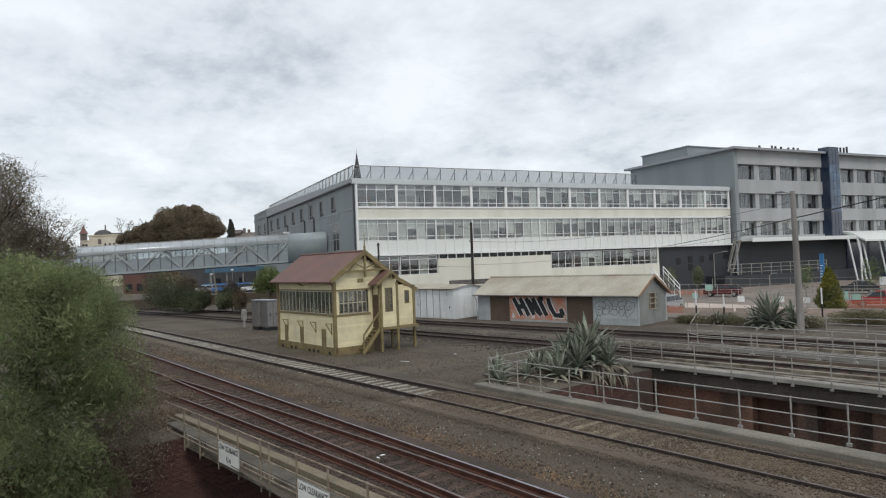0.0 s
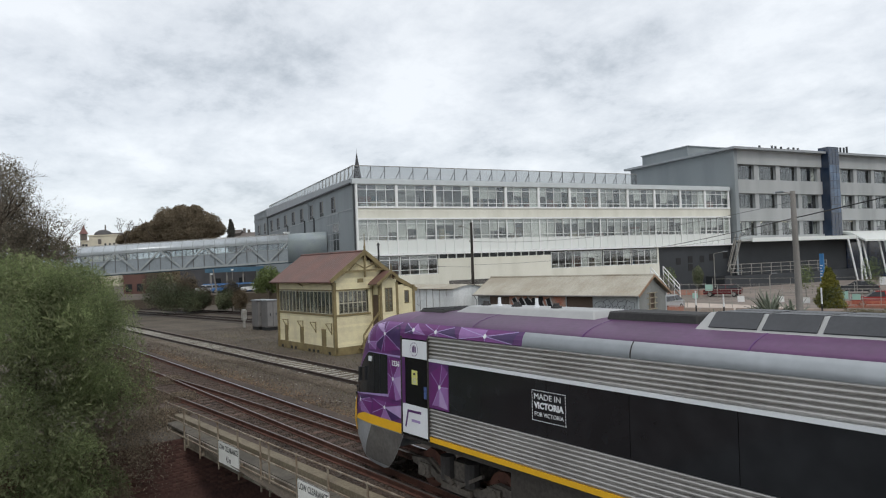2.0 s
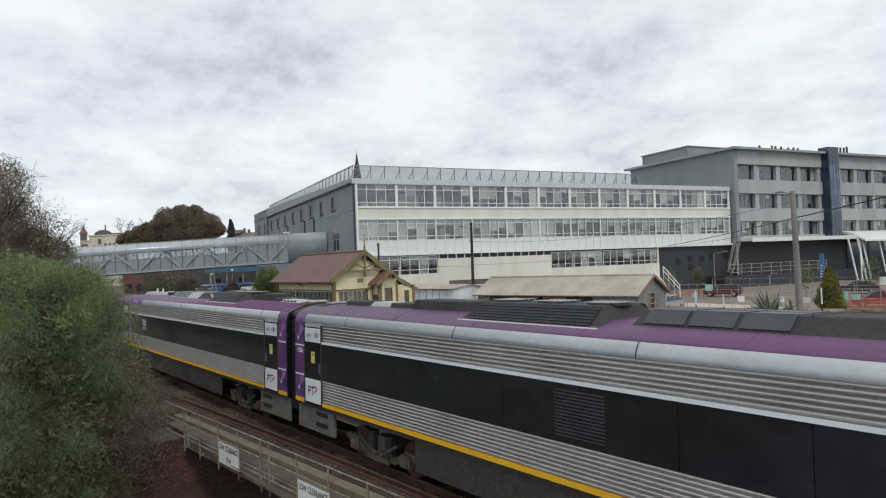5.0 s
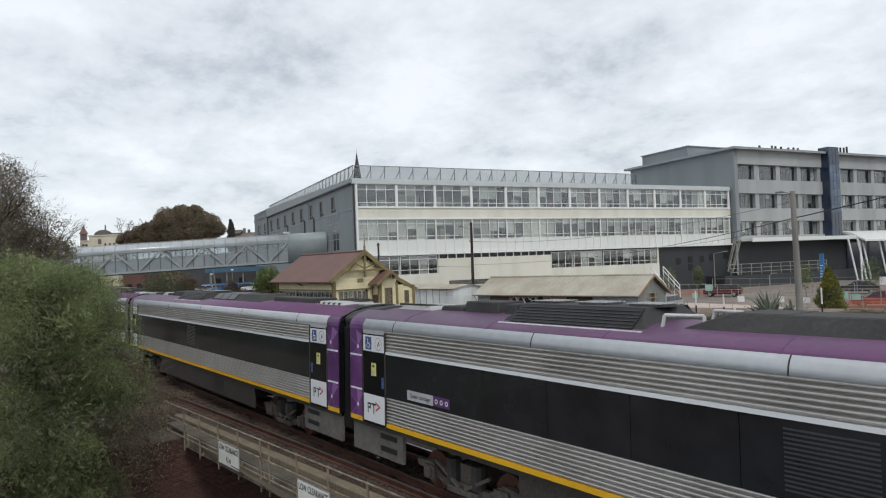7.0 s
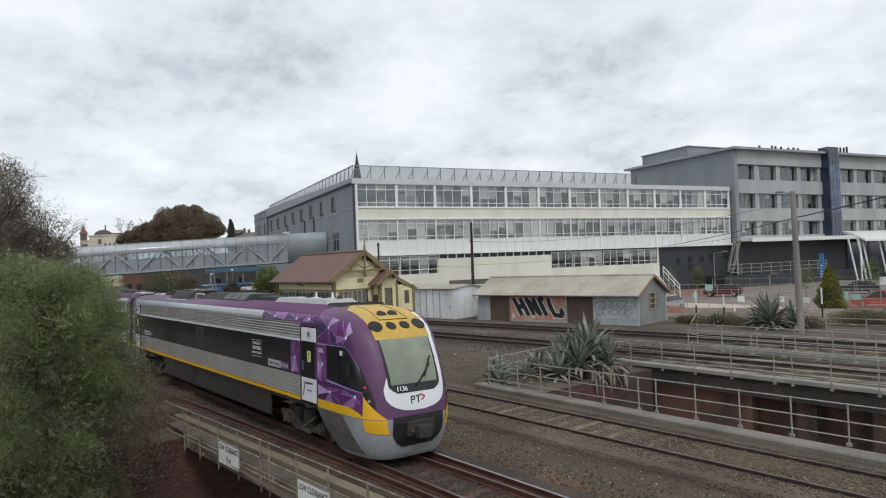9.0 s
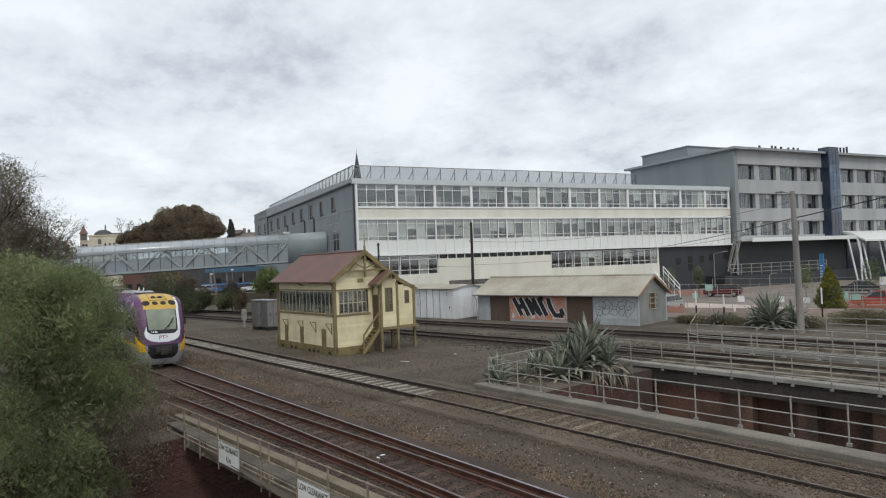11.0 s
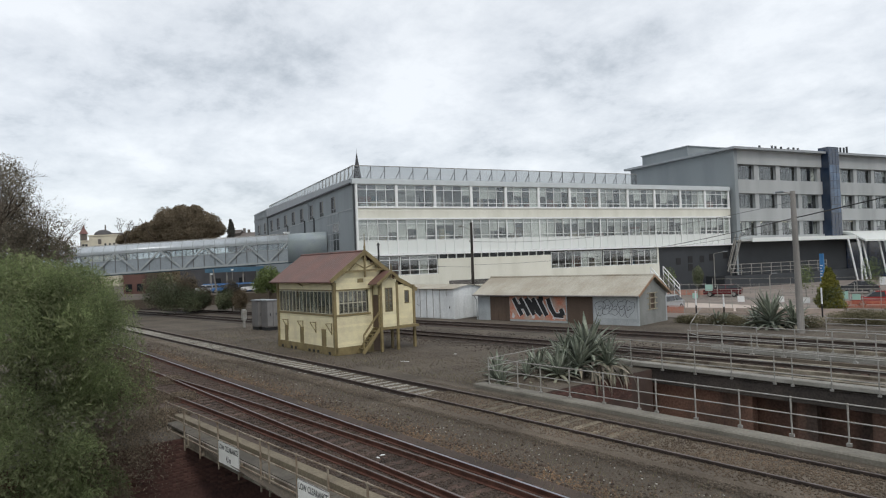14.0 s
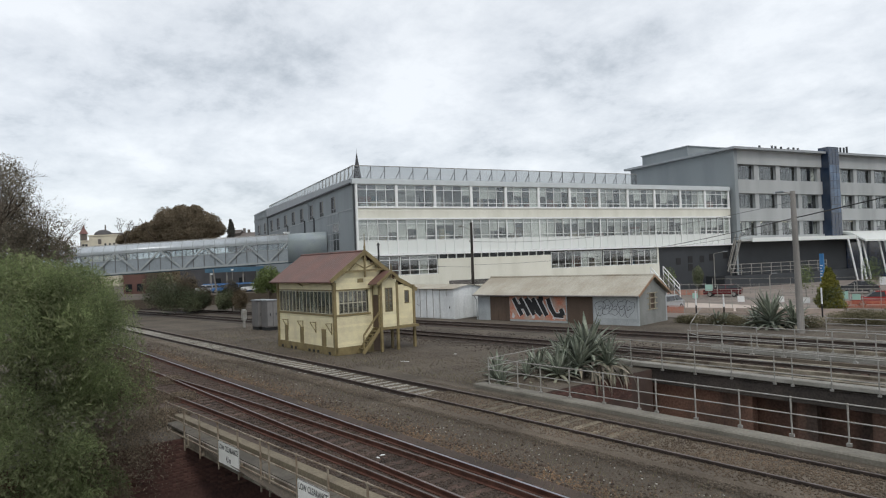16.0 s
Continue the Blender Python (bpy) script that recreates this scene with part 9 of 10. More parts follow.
def make_car_vehicle(m, paint, colour):
    h = thing("parked_car", colour + " hatchback parked on the gravel", "car", "parked cars", m)

    def shell(prof, w0, w1):
        bm = bmesh.new()
        a = [bm.verts.new((x, -w(z, w0, w1), z)) for x, z in prof]
        b = [bm.verts.new((x, w(z, w0, w1), z)) for x, z in prof]
        k = len(prof)
        for i in range(k):
            bm.faces.new((a[i], a[(i + 1) % k], b[(i + 1) % k], b[i]))
        bm.faces.new(a[::-1])
        bm.faces.new(b)
        return bm

    def w(z, w0, w1):
        return w0 + (w1 - w0) * max(0, z - 0.85) / 0.6
    part("body", shell([(-2.1, 0.3), (-2.15, 0.6), (-2.05, 0.86), (-1.1, 0.95), (1.6, 0.98), (2.1, 0.92), (2.15, 0.5), (2.1, 0.3)], 0.86, 0.80), paint, h, bevel=0.04)
    part("cabin_glass", shell([(-1.05, 0.94), (-0.3, 1.38), (1.3, 1.42), (1.95, 0.96)], 0.80, 0.62), BAND, h, bevel=0.03)
    part("roof", shell([(-0.34, 1.37), (-0.25, 1.45), (1.25, 1.48), (1.36, 1.40)], 0.72, 0.62), paint, h, bevel=0.03)
    for s in (-1, 1):
        bm = bmesh.new()
        bar(bm, (0.45, s * 0.76, 0.95), (0.4, s * 0.64, 1.42), 0.07, 0.1)
        part("pillar", bm, paint, h)
        for x in (-1.35, 1.35):
            bm = bmesh.new()
            tube(bm, (x, s * 0.68, 0.31), (x, s * 0.87, 0.31), 0.31, n=18)
            ty = part("wheel", bm, BLACK, h)
            bm = bmesh.new()
            tube(bm, (x, s * 0.86, 0.31), (x, s * 0.885, 0.31), 0.19, n=14)
            part("rim", bm, GALV, ty)
        part("headlight", boxes((-2.13, -1.95, s * 0.6 - 0.16, s * 0.6 + 0.16, 0.66, 0.8)), SIGN_W, h, bevel=0.02)
        part("tail_light", boxes((2.02, 2.16, s * 0.66 - 0.12, s * 0.66 + 0.12, 0.7, 0.9)), CAR_BRIGHT, h, bevel=0.02)


GP = G0 + 0.05
for x, y, a, pt, cn in ((-42.4, 75.5, 20, CAR_RED, "dark red"), (-36.7, 55.0, 95, CAR_SILVER, "silver"), (-22.5, 66.0, 25, CAR_BRIGHT, "bright red"), (-16.5, 65.5, 20, CAR_BRIGHT, "bright red"), (-30.8, 84.0, 20, CAR_DARK, "dark grey"),
                        (-26.0, 85.5, 20, CAR_WHITE, "white"), (-21.0, 84.0, 15, CAR_SILVER, "silver"), (-16.0, 86, 20, CAR_DARK, "dark grey")):
    make_car_vehicle(pose(x, y, GP, 0, 0, a), pt, cn)


def make_site_fence(p, q, n, height, label, mesh=None, boards=()):
    h = thing("site_fence", label, "fence", "site fences")
    p, q = Vector(p), Vector(q)
    for i in range(n + 1):
        a = p + (q - p) * (i / n)
        bm = bmesh.new()
        tube(bm, a, a + Vector((0, 0, height)), 0.03)
        part("post", bm, GALV, h)
    for z in (0.15, height * 0.5, height - 0.05):
        bm = bmesh.new()
        tube(bm, p + Vector((0, 0, z)), q + Vector((0, 0, z)), 0.02, n=6)
        part("rail", bm, GALV, h)
    if mesh:
        bm = bmesh.new()
        for k in range(6):
            z = 0.12 + k * 0.11
            bar(bm, p + Vector((0, -0.05, z)), q + Vector((0, -0.05, z)), 0.012, 0.06)
        L = (q - p).length
        for k in range(int(L / 0.25)):
            a = p + (q - p) * (k * 0.25 / L) + Vector((0, -0.05, 0))
            bar(bm, a + Vector((0, 0, 0.1)), a + Vector((0, 0, 0.7)), 0.012, 0.03, up=(1, 0, 0))
        part("barrier_mesh", bm, mesh, h, "orange plastic barrier mesh")
    for u, z, w, hh, mt in boards:
        c = p + (q - p) * u
        d = (q - p).normalized()
        bm = bmesh.new()
        bar(bm, c - d * w / 2 + Vector((0, 0, z)) - Vector((0, 0.06, 0)), c + d * w / 2 + Vector((0, 0, z)) - Vector((0, 0.06, 0)), 0.02, hh)
        part("notice_board", bm, mt, h)


make_site_fence((-36.0, 57.5, GP), (-20.0, 61.5, GP), 8, 1.9, "wire site fence hung with white notice boards", None,
                ((0.3, 1.0, 0.6, 0.55, SIGN_W), (0.5, 1.0, 0.6, 0.55, SIGN_W), (0.62, 0.9, 0.7, 0.5, SIGN_W), (0.85, 1.2, 0.6, 0.5, SIGN_G), (0.05, 1.3, 0.5, 0.5, SIGN_G)))
make_site_fence((-44.0, 68.5, GP), (-27.0, 73.0, GP), 8, 1.8, "wire site fence by the hospital forecourt", None, ((0.2, 1.4, 0.8, 0.7, SIGN_G),))
make_site_fence((-26.0, 62.5, GP), (-8.0, 66.5, GP), 8, 1.8, "wire site fence with orange barrier mesh along the car park", ORANGE, ((0.1, 1.2, 0.8, 0.7, SIGN_G),))
make_site_fence((-53.0, 74.0, GP), (-45.5, 77.0, GP), 4, 1.5, "wire site fence with orange barrier mesh beside the parked car", ORANGE)
make_site_fence((-37.5, 52.0, GP), (-33.5, 53.0, GP), 2, 1.1, "short orange mesh barrier beside the shed", ORANGE)
make_site_fence((-46.0, 79.5, GP), (-26.0, 84.0, GP), 9, 2.0, "wire fence along the hospital forecourt", None, ((0.9, 1.5, 0.6, 0.9, SIGN_W), (0.97, 1.5, 0.5, 0.8, SIGN_W)))

for i, (x, y, hh) in enumerate(((-30.8, 50.5, 2.2), (-28.9, 51.5, 1.9), (-22.6, 54.7, 2.3), (-33.8, 49.6, 2.3))):
    p = thing("marker_post", "white and black painted timber marker post", "post", "marker posts", pose(x, y, GP))
    part("lower_post", boxes((-0.045, 0.045, -0.045, 0.045, 0, hh * 0.45)), BLACK, p)
    part("upper_post", boxes((-0.045, 0.045, -0.045, 0.045, hh * 0.45, hh)), SIGN_W, p)


def lamp_post(x, y, hh, label, out):
    h = thing("car_park_lamp", label, "lamp post", "car park lamps", pose(x, y, GP))
    bm = bmesh.new()
    tube(bm, (0, 0, 0), (0, 0, hh), 0.07, 0.05)
    part("mast", bm, GALV, h)
    bm = bmesh.new()
    tube(bm, (0, 0, hh), (out, 0, hh + 0.25), 0.035)
    part("arm", bm, GALV, h)
    part("lantern", boxes((out - 0.1, out + 0.5, -0.12, 0.12, hh + 0.2, hh + 0.3)), SLATE_TRIM, h, bevel=0.02)


for g, hh in (((-51.87, 90.32, -0.17), 5.2),):
    lamp_post(g[0], g[1], hh, "slim galvanised car park lamp post", 1.6)
for g, hh in (((-51.72, 96.64, -0.17), 1.6), ((-35.18, 72.44, -0.17), 2.0)):
    lamp_post(g[0], g[1], hh + 0.6, "short dark car park lamp post", 0.3)
g = (-36.92, 89.94, -0.17)
h = thing("hospital_sign", "blue and white upright sign at the entrance", "sign", m=pose(g[0], g[1], GP, 0, 0, -10))
part("blade", boxes((-0.26, 0.26, -0.1, 0.1, 1.2, 4.7)), mat("blue_sign_face", (0.04, 0.19, 0.42), 0.4, var=0.08, scale=1.5, bump=0.0), h)
part("foot", boxes((-0.26, 0.26, -0.1, 0.1, 0, 1.2)), SIGN_W, h)
for i in range(5):
    part("lettering_bar", boxes((-0.2, 0.15 - 0.1 * (i % 2), -0.12, -0.1, 1.7 + i * 0.36, 1.8 + i * 0.36)), SIGN_W, h)

# ---- raised road, cars and buildings beyond the footbridge ----
setting("ground_terrace", boxes((-420, -108, -60, 90, G0 - 0.1, 1.35)), GROUND)
for c, pt, cn in (((-122.01, 38.69, 3.11), CAR_WHITE, "white"), ((-119.76, 39.17, 2.68), CAR_SILVER, "silver"), ((-115.40, 45.36, 2.58), CAR_WHITE, "white"), ((-116.70, 47.50, 2.68), CAR_WHITE, "white"), ((-118.10, 40.94, 2.39), CAR_BLUE, "blue"), ((-117.35, 43.05, 2.28), CAR_BLUE, "blue"), ((-115.90, 44.08, 2.44), CAR_DARK, "dark")):
    make_car_vehicle(pose(c[0], c[1], 1.35, 0, 0, 70), pt, cn)


def block(name, label, c, w, d, z0, z1, turn, mt, roof=None, rows=0, cols=0):
    h = thing(name, label, "building", "", pose(c[0], c[1], 0, 0, 0, turn))
    part("wall", boxes((-w / 2, w / 2, -d / 2, d / 2, z0, z1)), mt, h)
    if roof:
        bm = bmesh.new()
        extrude(bm, [(-d / 2 - 0.4, z1), (0, z1 + d * 0.28), (d / 2 + 0.4, z1)], -w / 2 - 0.3, w / 2 + 0.3)
        part("roof", bm, roof, h)
    for i in range(cols):
        for j in range(rows):
            x = -w / 2 + w * (i + 0.5) / cols
            z = z0 + (z1 - z0) * (j + 0.35) / max(rows, 1)
            part("window", boxes((x - 0.6, x + 0.6, -d / 2 - 0.06, -d / 2 + 0.02, z, z + 1.5)), BAND, h)
    return h


TOWN = mat("cream_town_render", (0.62, 0.57, 0.45), 0.85, var=0.1, scale=0.3, fine=4, bump=0.02)
TOWN_DARK = mat("grey_brown_town_stone", (0.16, 0.14, 0.125), 0.85, var=0.15, scale=0.4, fine=5, bump=0.03)
BRICKW = mat("red_town_brick", (0.13, 0.068, 0.055), 0.9, var=0.15, scale=0.4, fine=8, bump=0.05)
h = thing("domed_building", "weathered cream town building with a small dark dome", "building", "", pose(-261.4, 45.8, 0, 0, 0, 52))
wl = part("wall", boxes((-2.9, 7.4, 0, 9, 0, 19.8), (-5.8, -2.9, 0.3, 9, 0, 18.0)), TOWN, h)
part("niche", boxes((0.4, 1.6, -0.05, 0.02, 16.6, 18.4)), TOWN_DARK, wl)
for x in (-5.0, -3.9, 3.0, 4.6, 6.2):
    part("window", boxes((x - 0.35, x + 0.35, -0.05, 0.35, 15.2, 16.8)), BAND, wl)
part("parapet", boxes((-3.1, 7.6, -0.25, 0.4, 19.5, 19.95), (-6.0, -2.9, 0.0, 0.6, 17.8, 18.15)), TOWN, h)
part("lean_to_roof", boxes((4.6, 7.5, 1.5, 8, 19.8, 20.5)), TOWN_DARK, h)
bm = bmesh.new()
bmesh.ops.create_uvsphere(bm, u_segments=20, v_segments=12, radius=3.1)
for v in bm.verts:
    v.co = Vector((v.co.x, v.co.y + 4.5, max(v.co.z, 0) * 0.72 + 19.8))
part("dome", bm, mat("dark_slate_dome", (0.075, 0.07, 0.07), 0.6, var=0.15, scale=0.5), h, smooth=True)
bm = bmesh.new()
tube(bm, (-0.7, 7.4, 19), (-0.7, 7.4, 24.0), 0.3, 0.24)
part("chimney", bm, TOWN_DARK, h)
h = thing("turret", "red-roofed turret on the town skyline", "building", "", pose(-267.6, 42.6, 0))
part("wall", boxes((-1.0, 1.0, -1.0, 1.0, 0, 21.0)), TOWN_DARK, h)
bm = bmesh.new()
tube(bm, (0, 0, 20.6), (0, 0, 22.6), 1.55, 0.5, n=10)
tube(bm, (0, 0, 22.6), (0, 0, 24.0), 0.5, 0.03, n=10)
part("roof", bm, mat("faded_red_turret_tile", (0.20, 0.10, 0.09), 0.8, var=0.15, scale=1), h)
c = (-180.90, 106.65, 36.02)
h = thing("church_spire", "slender dark church spire behind the hospital roof", "building", "", pose(c[0], c[1], 0))
part("tower", boxes((-2.2, 2.2, -2.2, 2.2, 0, c[2] - 4)), mat("dark_spire_stone", (0.10, 0.095, 0.09), 0.9, var=0.15, scale=0.5), h)
bm = bmesh.new()
tube(bm, (0, 0, c[2] - 4), (0, 0, c[2] + 5.0), 1.5, 0.12, n=8)
tube(bm, (0, 0, c[2] + 5.0), (0, 0, c[2] + 6.6), 0.06, 0.03, n=6)
part("spire", bm, mat("dark_spire_slate", (0.06, 0.06, 0.065), 0.7, var=0.15, scale=0.8), h)
h = block("brick_house", "low brown house with chimneys on the skyline", (-184.4, 71.9), 5.5, 7, 0, 14.2, 52, BRICKW, TOWN_DARK, 1, 3)
for x, z in ((-1.3, 17.4), (0.0, 17.0)):
    part("chimney", boxes((x - 0.3, x + 0.3, -0.3, 0.3, 14, z)), TOWN_DARK, h)
h = block("brick_house", "narrow grey house front beside the cypress", (-186.1, 69.4), 1.7, 4, 0, 15.9, 52, TOWN_DARK, TOWN_DARK, 1, 1)
# far woods along the skyline
rw = random.Random(5)
cl = []
for i in range(46):
    a = rw.uniform(-0.2, 1.0)
    d = rw.uniform(255, 330)
    ang = radians(163 + 17 * i / 46)
    cl.append(((d * math.cos(ang), d * math.sin(ang), rw.uniform(2.5, 6.5)), (rw.uniform(5, 9), rw.uniform(5, 9), rw.uniform(3.5, 5.5)), 0.35))
ob = crown("far_woods", cl, 1500, 1.3, LEAF_BRONZE, None, 77, 0.0, 0.3, 0.6, "dull bronze and green woods along the skyline")
tagged(ob, category="trees", kind="stuff")
c = (-145.4, 33.4)
block("brick_store", "low red-brick store beyond the footbridge", c, 4.2, 8, 0, 5.2, 60, BRICKW, None, 1, 2)
c = (-131.6, 57.8)
block("long_store", "long dark low building beyond the footbridge", c, 38, 10, 0, 6.6, 62, mat("dark_store_wall", (0.07, 0.07, 0.075), 0.8, var=0.15, scale=0.5), None, 1, 8)
c = (-119.66, 42.54, 2.61)
h = thing("shop_banner", "blue banner strip along a low shopfront", "sign", "", pose(c[0], c[1], 0, 0, 0, 62))
part("strip", boxes((-4.5, 4.5, -0.1, 0.1, 1.35, 3.0)), CAR_BLUE, h)
h = thing("shop_awning", "long blue awning over a dark shopfront", "awning", "", pose(-123.2, 45.1, 0, 0, 0, 62))
part("fascia", boxes((-5.5, 6.5, -0.1, 0.1, 5.0, 5.9)), mat("faded_blue_awning", (0.06, 0.14, 0.21), 0.6, var=0.12, scale=0.8, bump=0.02), h)
part("canopy", boxes((-5.5, 6.5, 0.1, 4.2, 5.7, 5.88)), POLE_GREY, h)
for x in (-4.6, -1.6, 1.4, 4.2, 6.2):
    part("column", boxes((x - 0.14, x + 0.14, 0.3, 0.58, 1.35, 5.7)), POLE_GREY, h)
for x, y, hh in ((-112.4, 40.6, 3.9), (-113.6, 37.4, 3.3)):
    h = thing("street_lamp", "slim pale street lamp beyond the footbridge", "lamp post", "street lamps", pose(x, y, 1.35))
    bm = bmesh.new()
    tube(bm, (0, 0, 0), (0, 0, hh), 0.06, 0.05)
    part("mast", bm, POLE_GREY, h)
    part("lantern", boxes((-0.18, 0.18, -0.18, 0.18, hh, hh + 0.28)), SHED_WHITE, h, bevel=0.03)
# leaning signal post and a relay box by the far track
h = thing("leaning_post", "thin grey leaning post beside the far track", "post")
bm = bmesh.new()
tube(bm, (-98.18, 33.35, -0.22), (-98.18, 32.6, 5.55), 0.14, 0.10)
part("shaft", bm, POLE_GREY, h)
h = thing("relay_box", "small grey relay box on a post", "cabinet", "", pose(-60.9, 23.0, 0))
part("post", boxes((-0.1, 0.1, -0.1, 0.1, -0.3, 0.7)), GALV, h)
part("box", boxes((-0.2, 0.2, -0.2, 0.2, 0.55, 1.5)), GALV, h, bevel=0.02)
# litter
for i, g in enumerate(((-15.80, 9.64, -0.15), (-30.45, 20.52, -0.20), (-30.39, 24.11, -0.20), (-15.90, 9.85, -0.15))):
    o = thing("litter", "crumpled pale scrap of litter on the ballast", "litter", "litter", pose(g[0], g[1], g[2], 0, 0, 25 * i))
    bm = bmesh.new()
    bmesh.ops.create_icosphere(bm, subdivisions=2, radius=0.05)
    for v in bm.verts:
        v.co = Vector((v.co.x * (1.6, 7.0, 2.0)[i % 3], v.co.y * 0.8, abs(v.co.z) * 0.45)) * (1 + 0.5 * noise.noise(v.co * 9))
    part("scrap", bm, SIGN_W, o)

# ---- white stair at the corner of the ground storey ----
def make_stair():
    a, b = Vector((-42.81, 62.79, 2.90)), Vector((-39.29, 60.33, 0.99))
    h = thing("access_steps", "white-railed steps down from the hospital wing", "stairs")
    d = (b - a)
    side = Vector((-d.y, d.x, 0)).normalized()
    for s in (-0.7, 0.7):
        bm = bmesh.new()
        bar(bm, a + side * s, b + side * s, 0.09, 0.16)
        part("stringer", bm, GALV, h)
        for z in (0.55, 1.0):
            bm = bmesh.new()
            bar(bm, a + side * s + Vector((0, 0, z)), b + side * s + Vector((0, 0, z)), 0.06)
            part("handrail", bm, WHITE_METAL, h)
        for k in range(4):
            p = a + d * (k / 3) + side * s
            bm = bmesh.new()
            bar(bm, Vector((p.x, p.y, G0)), p + Vector((0, 0, 1.0)), 0.06, up=(1, 0, 0))
            part("post", bm, WHITE_METAL, h)
    for k in range(12):
        p = a + d * ((k + 0.5) / 12)
        bm = bmesh.new()
        bar(bm, p - side * 0.68, p + side * 0.68, 0.26, 0.04)
        part("tread", bm, CONCRETE, h)


make_stair()

CINDER = mat("dark_oily_ballast", (0.075, 0.06, 0.048), 0.95, var=0.25, scale=0.5, fine=24, bump=0.5, col2=(0.048, 0.038, 0.03), island=0.35)
# ---- ballast beds, loose stones and bricks ----
def bed(name, fn, x0, x1, w, mt, z=-0.185):
    bm = bmesh.new()
    sweep(bm, [(x, fn(x), 0) for x in np.arange(x0, x1, 2.0)], ((-w - 0.35, G0 - 0.05), (w + 0.35, G0 - 0.05), (w, z), (-w, z)))
    setting(name, bm, mt)


DARKRUST = mat("dark_rust_ballast", (0.082, 0.058, 0.044), 0.95, var=0.25, scale=0.5, fine=26, bump=0.5, col2=(0.05, 0.036, 0.028), island=0.4)
ORANGESTONE = mat("orange_brown_stone", (0.20, 0.128, 0.075), 0.95, var=0.25, scale=0.5, fine=30, bump=0.4, col2=(0.105, 0.075, 0.05), island=0.35)
bed("ground_ballast_main", lambda x: 9.45, -150, 40, 2.15, DARKRUST)
bed("ground_ballast_branch", lambda x: branch_y(x) - 0.3, -75, -22, 1.5, RUSTSTONE, -0.19)
bed("ground_ballast_siding", siding_y, -150, -20, 1.55, BALLAST)
bed("ground_ballast_siding_2", siding_y, -21.5, 40, 1.55, BALLAST, -0.1)
# gravel heaped against the kerb
bm = bmesh.new()
for x in range(-30, 40, 1):
    a0, b0, a1, b1 = siding_y(x) + 1.02, 17.64, siding_y(x + 1) + 1.02, 17.64
    bm.faces.new([bm.verts.new(p) for p in ((x, a0, -0.11), (x + 1, a1, -0.11), (x + 1, b1, -0.02), (x, b0, -0.02))])
setting("ground_shoulder", bm, GROUND)
bed("ground_ballast_third", third_y, -150, -20, 1.5, CINDER)
bed("ground_ballast_fourth", fourth_y, -120, 40, 1.5, CINDER)


BROWNSTONE = mat("brown_broken_stone", (0.16, 0.118, 0.082), 0.95, var=0.25, scale=0.5, fine=30, bump=0.4, col2=(0.095, 0.072, 0.05), island=0.35)
PALESTONE = mat("pale_broken_stone", (0.42, 0.40, 0.36), 0.9, var=0.2, scale=1, fine=30, bump=0.3, island=0.4)


def stones(name, label, fn, x0, x1, spread, count, mt, seed, size=0.05, z=-0.19):
    """Loose broken stones: eight-sided lumps strewn along a line, thicker towards it."""
    rng = np.random.default_rng(seed)
    x = x1 - (x1 - x0) * rng.random(count) ** 1.5
    off = rng.normal(size=count) * spread
    y = np.array([fn(v) for v in x]) + off
    s = size * (0.5 + rng.random(count))
    zz = np.where(np.abs(off) < 1.55, z, G0) + s * 0.2
    keep = (y > 7.45) & ((np.abs(y - 17.91) > 0.3) | (x < -22)) & ((y < 18.2) | (x < -19.2) | (y > 27.2)) & ((y < 32.0) | (x < -22.2) | (y > 35.1))
    c = np.stack([x, y, zz], 1)[keep]
    s = s[keep]
    base = np.array([(1, 0, 0), (-1, 0, 0), (0, 1, 0), (0, -1, 0), (0, 0, 0.8), (0, 0, -0.8)], float)
    k = len(c)
    a = rng.random(k) * 6.28
    rot = np.zeros((k, 3, 3))
    rot[:, 0, 0], rot[:, 0, 1], rot[:, 1, 0], rot[:, 1, 1], rot[:, 2, 2] = np.cos(a), -np.sin(a), np.sin(a), np.cos(a), 1
    v = np.einsum('kij,vj->kvi', rot, base) * (s[:, None, None] * (0.6 + 0.8 * rng.random((k, 6, 1)))) + c[:, None, :]
    f = np.array([(0, 2, 4), (2, 1, 4), (1, 3, 4), (3, 0, 4), (2, 0, 5), (1, 2, 5), (3, 1, 5), (0, 3, 5)])
    fi = (f[None] + 6 * np.arange(k)[:, None, None]).reshape(-1)
    me = bpy.data.meshes.new(name)
    me.vertices.add(6 * k)
    me.vertices.foreach_set("co", v.astype(np.float32).ravel())
    me.loops.add(len(fi))
    me.loops.foreach_set("vertex_index", fi.astype(np.int32))
    me.polygons.add(len(fi) // 3)
    me.polygons.foreach_set("loop_start", np.arange(0, len(fi), 3, dtype=np.int32))
    me.update(calc_edges=True)
    me.materials.append(mt)
    tagged(new(name, me), label, "gravel", kind="stuff")


stones("ballast_stones", "rust-brown broken ballast along the main line", lambda x: 9.5, -55, 2, 1.5, 50000, DARKRUST, 1, 0.038, -0.19)
stones("ballast_stones", "grey broken ballast along the siding", siding_y, -60, -21, 1.3, 22000, BALLAST, 2, 0.03, -0.195)
stones("ballast_stones", "brown broken ballast between the siding rails", siding_y, -21.5, 2, 1.2, 30000, BROWNSTONE, 6, 0.024, -0.095)
stones("ballast_stones", "mixed loose stones between the tracks", lambda x: 12.6, -55, 2, 1.0, 26000, BALLAST, 3, 0.017, G0)
stones("ballast_stones", "pale broken stones scattered among the ballast", lambda x: 13.5, -50, 2, 2.4, 1500, PALESTONE, 7, 0.022, G0 + 0.02)
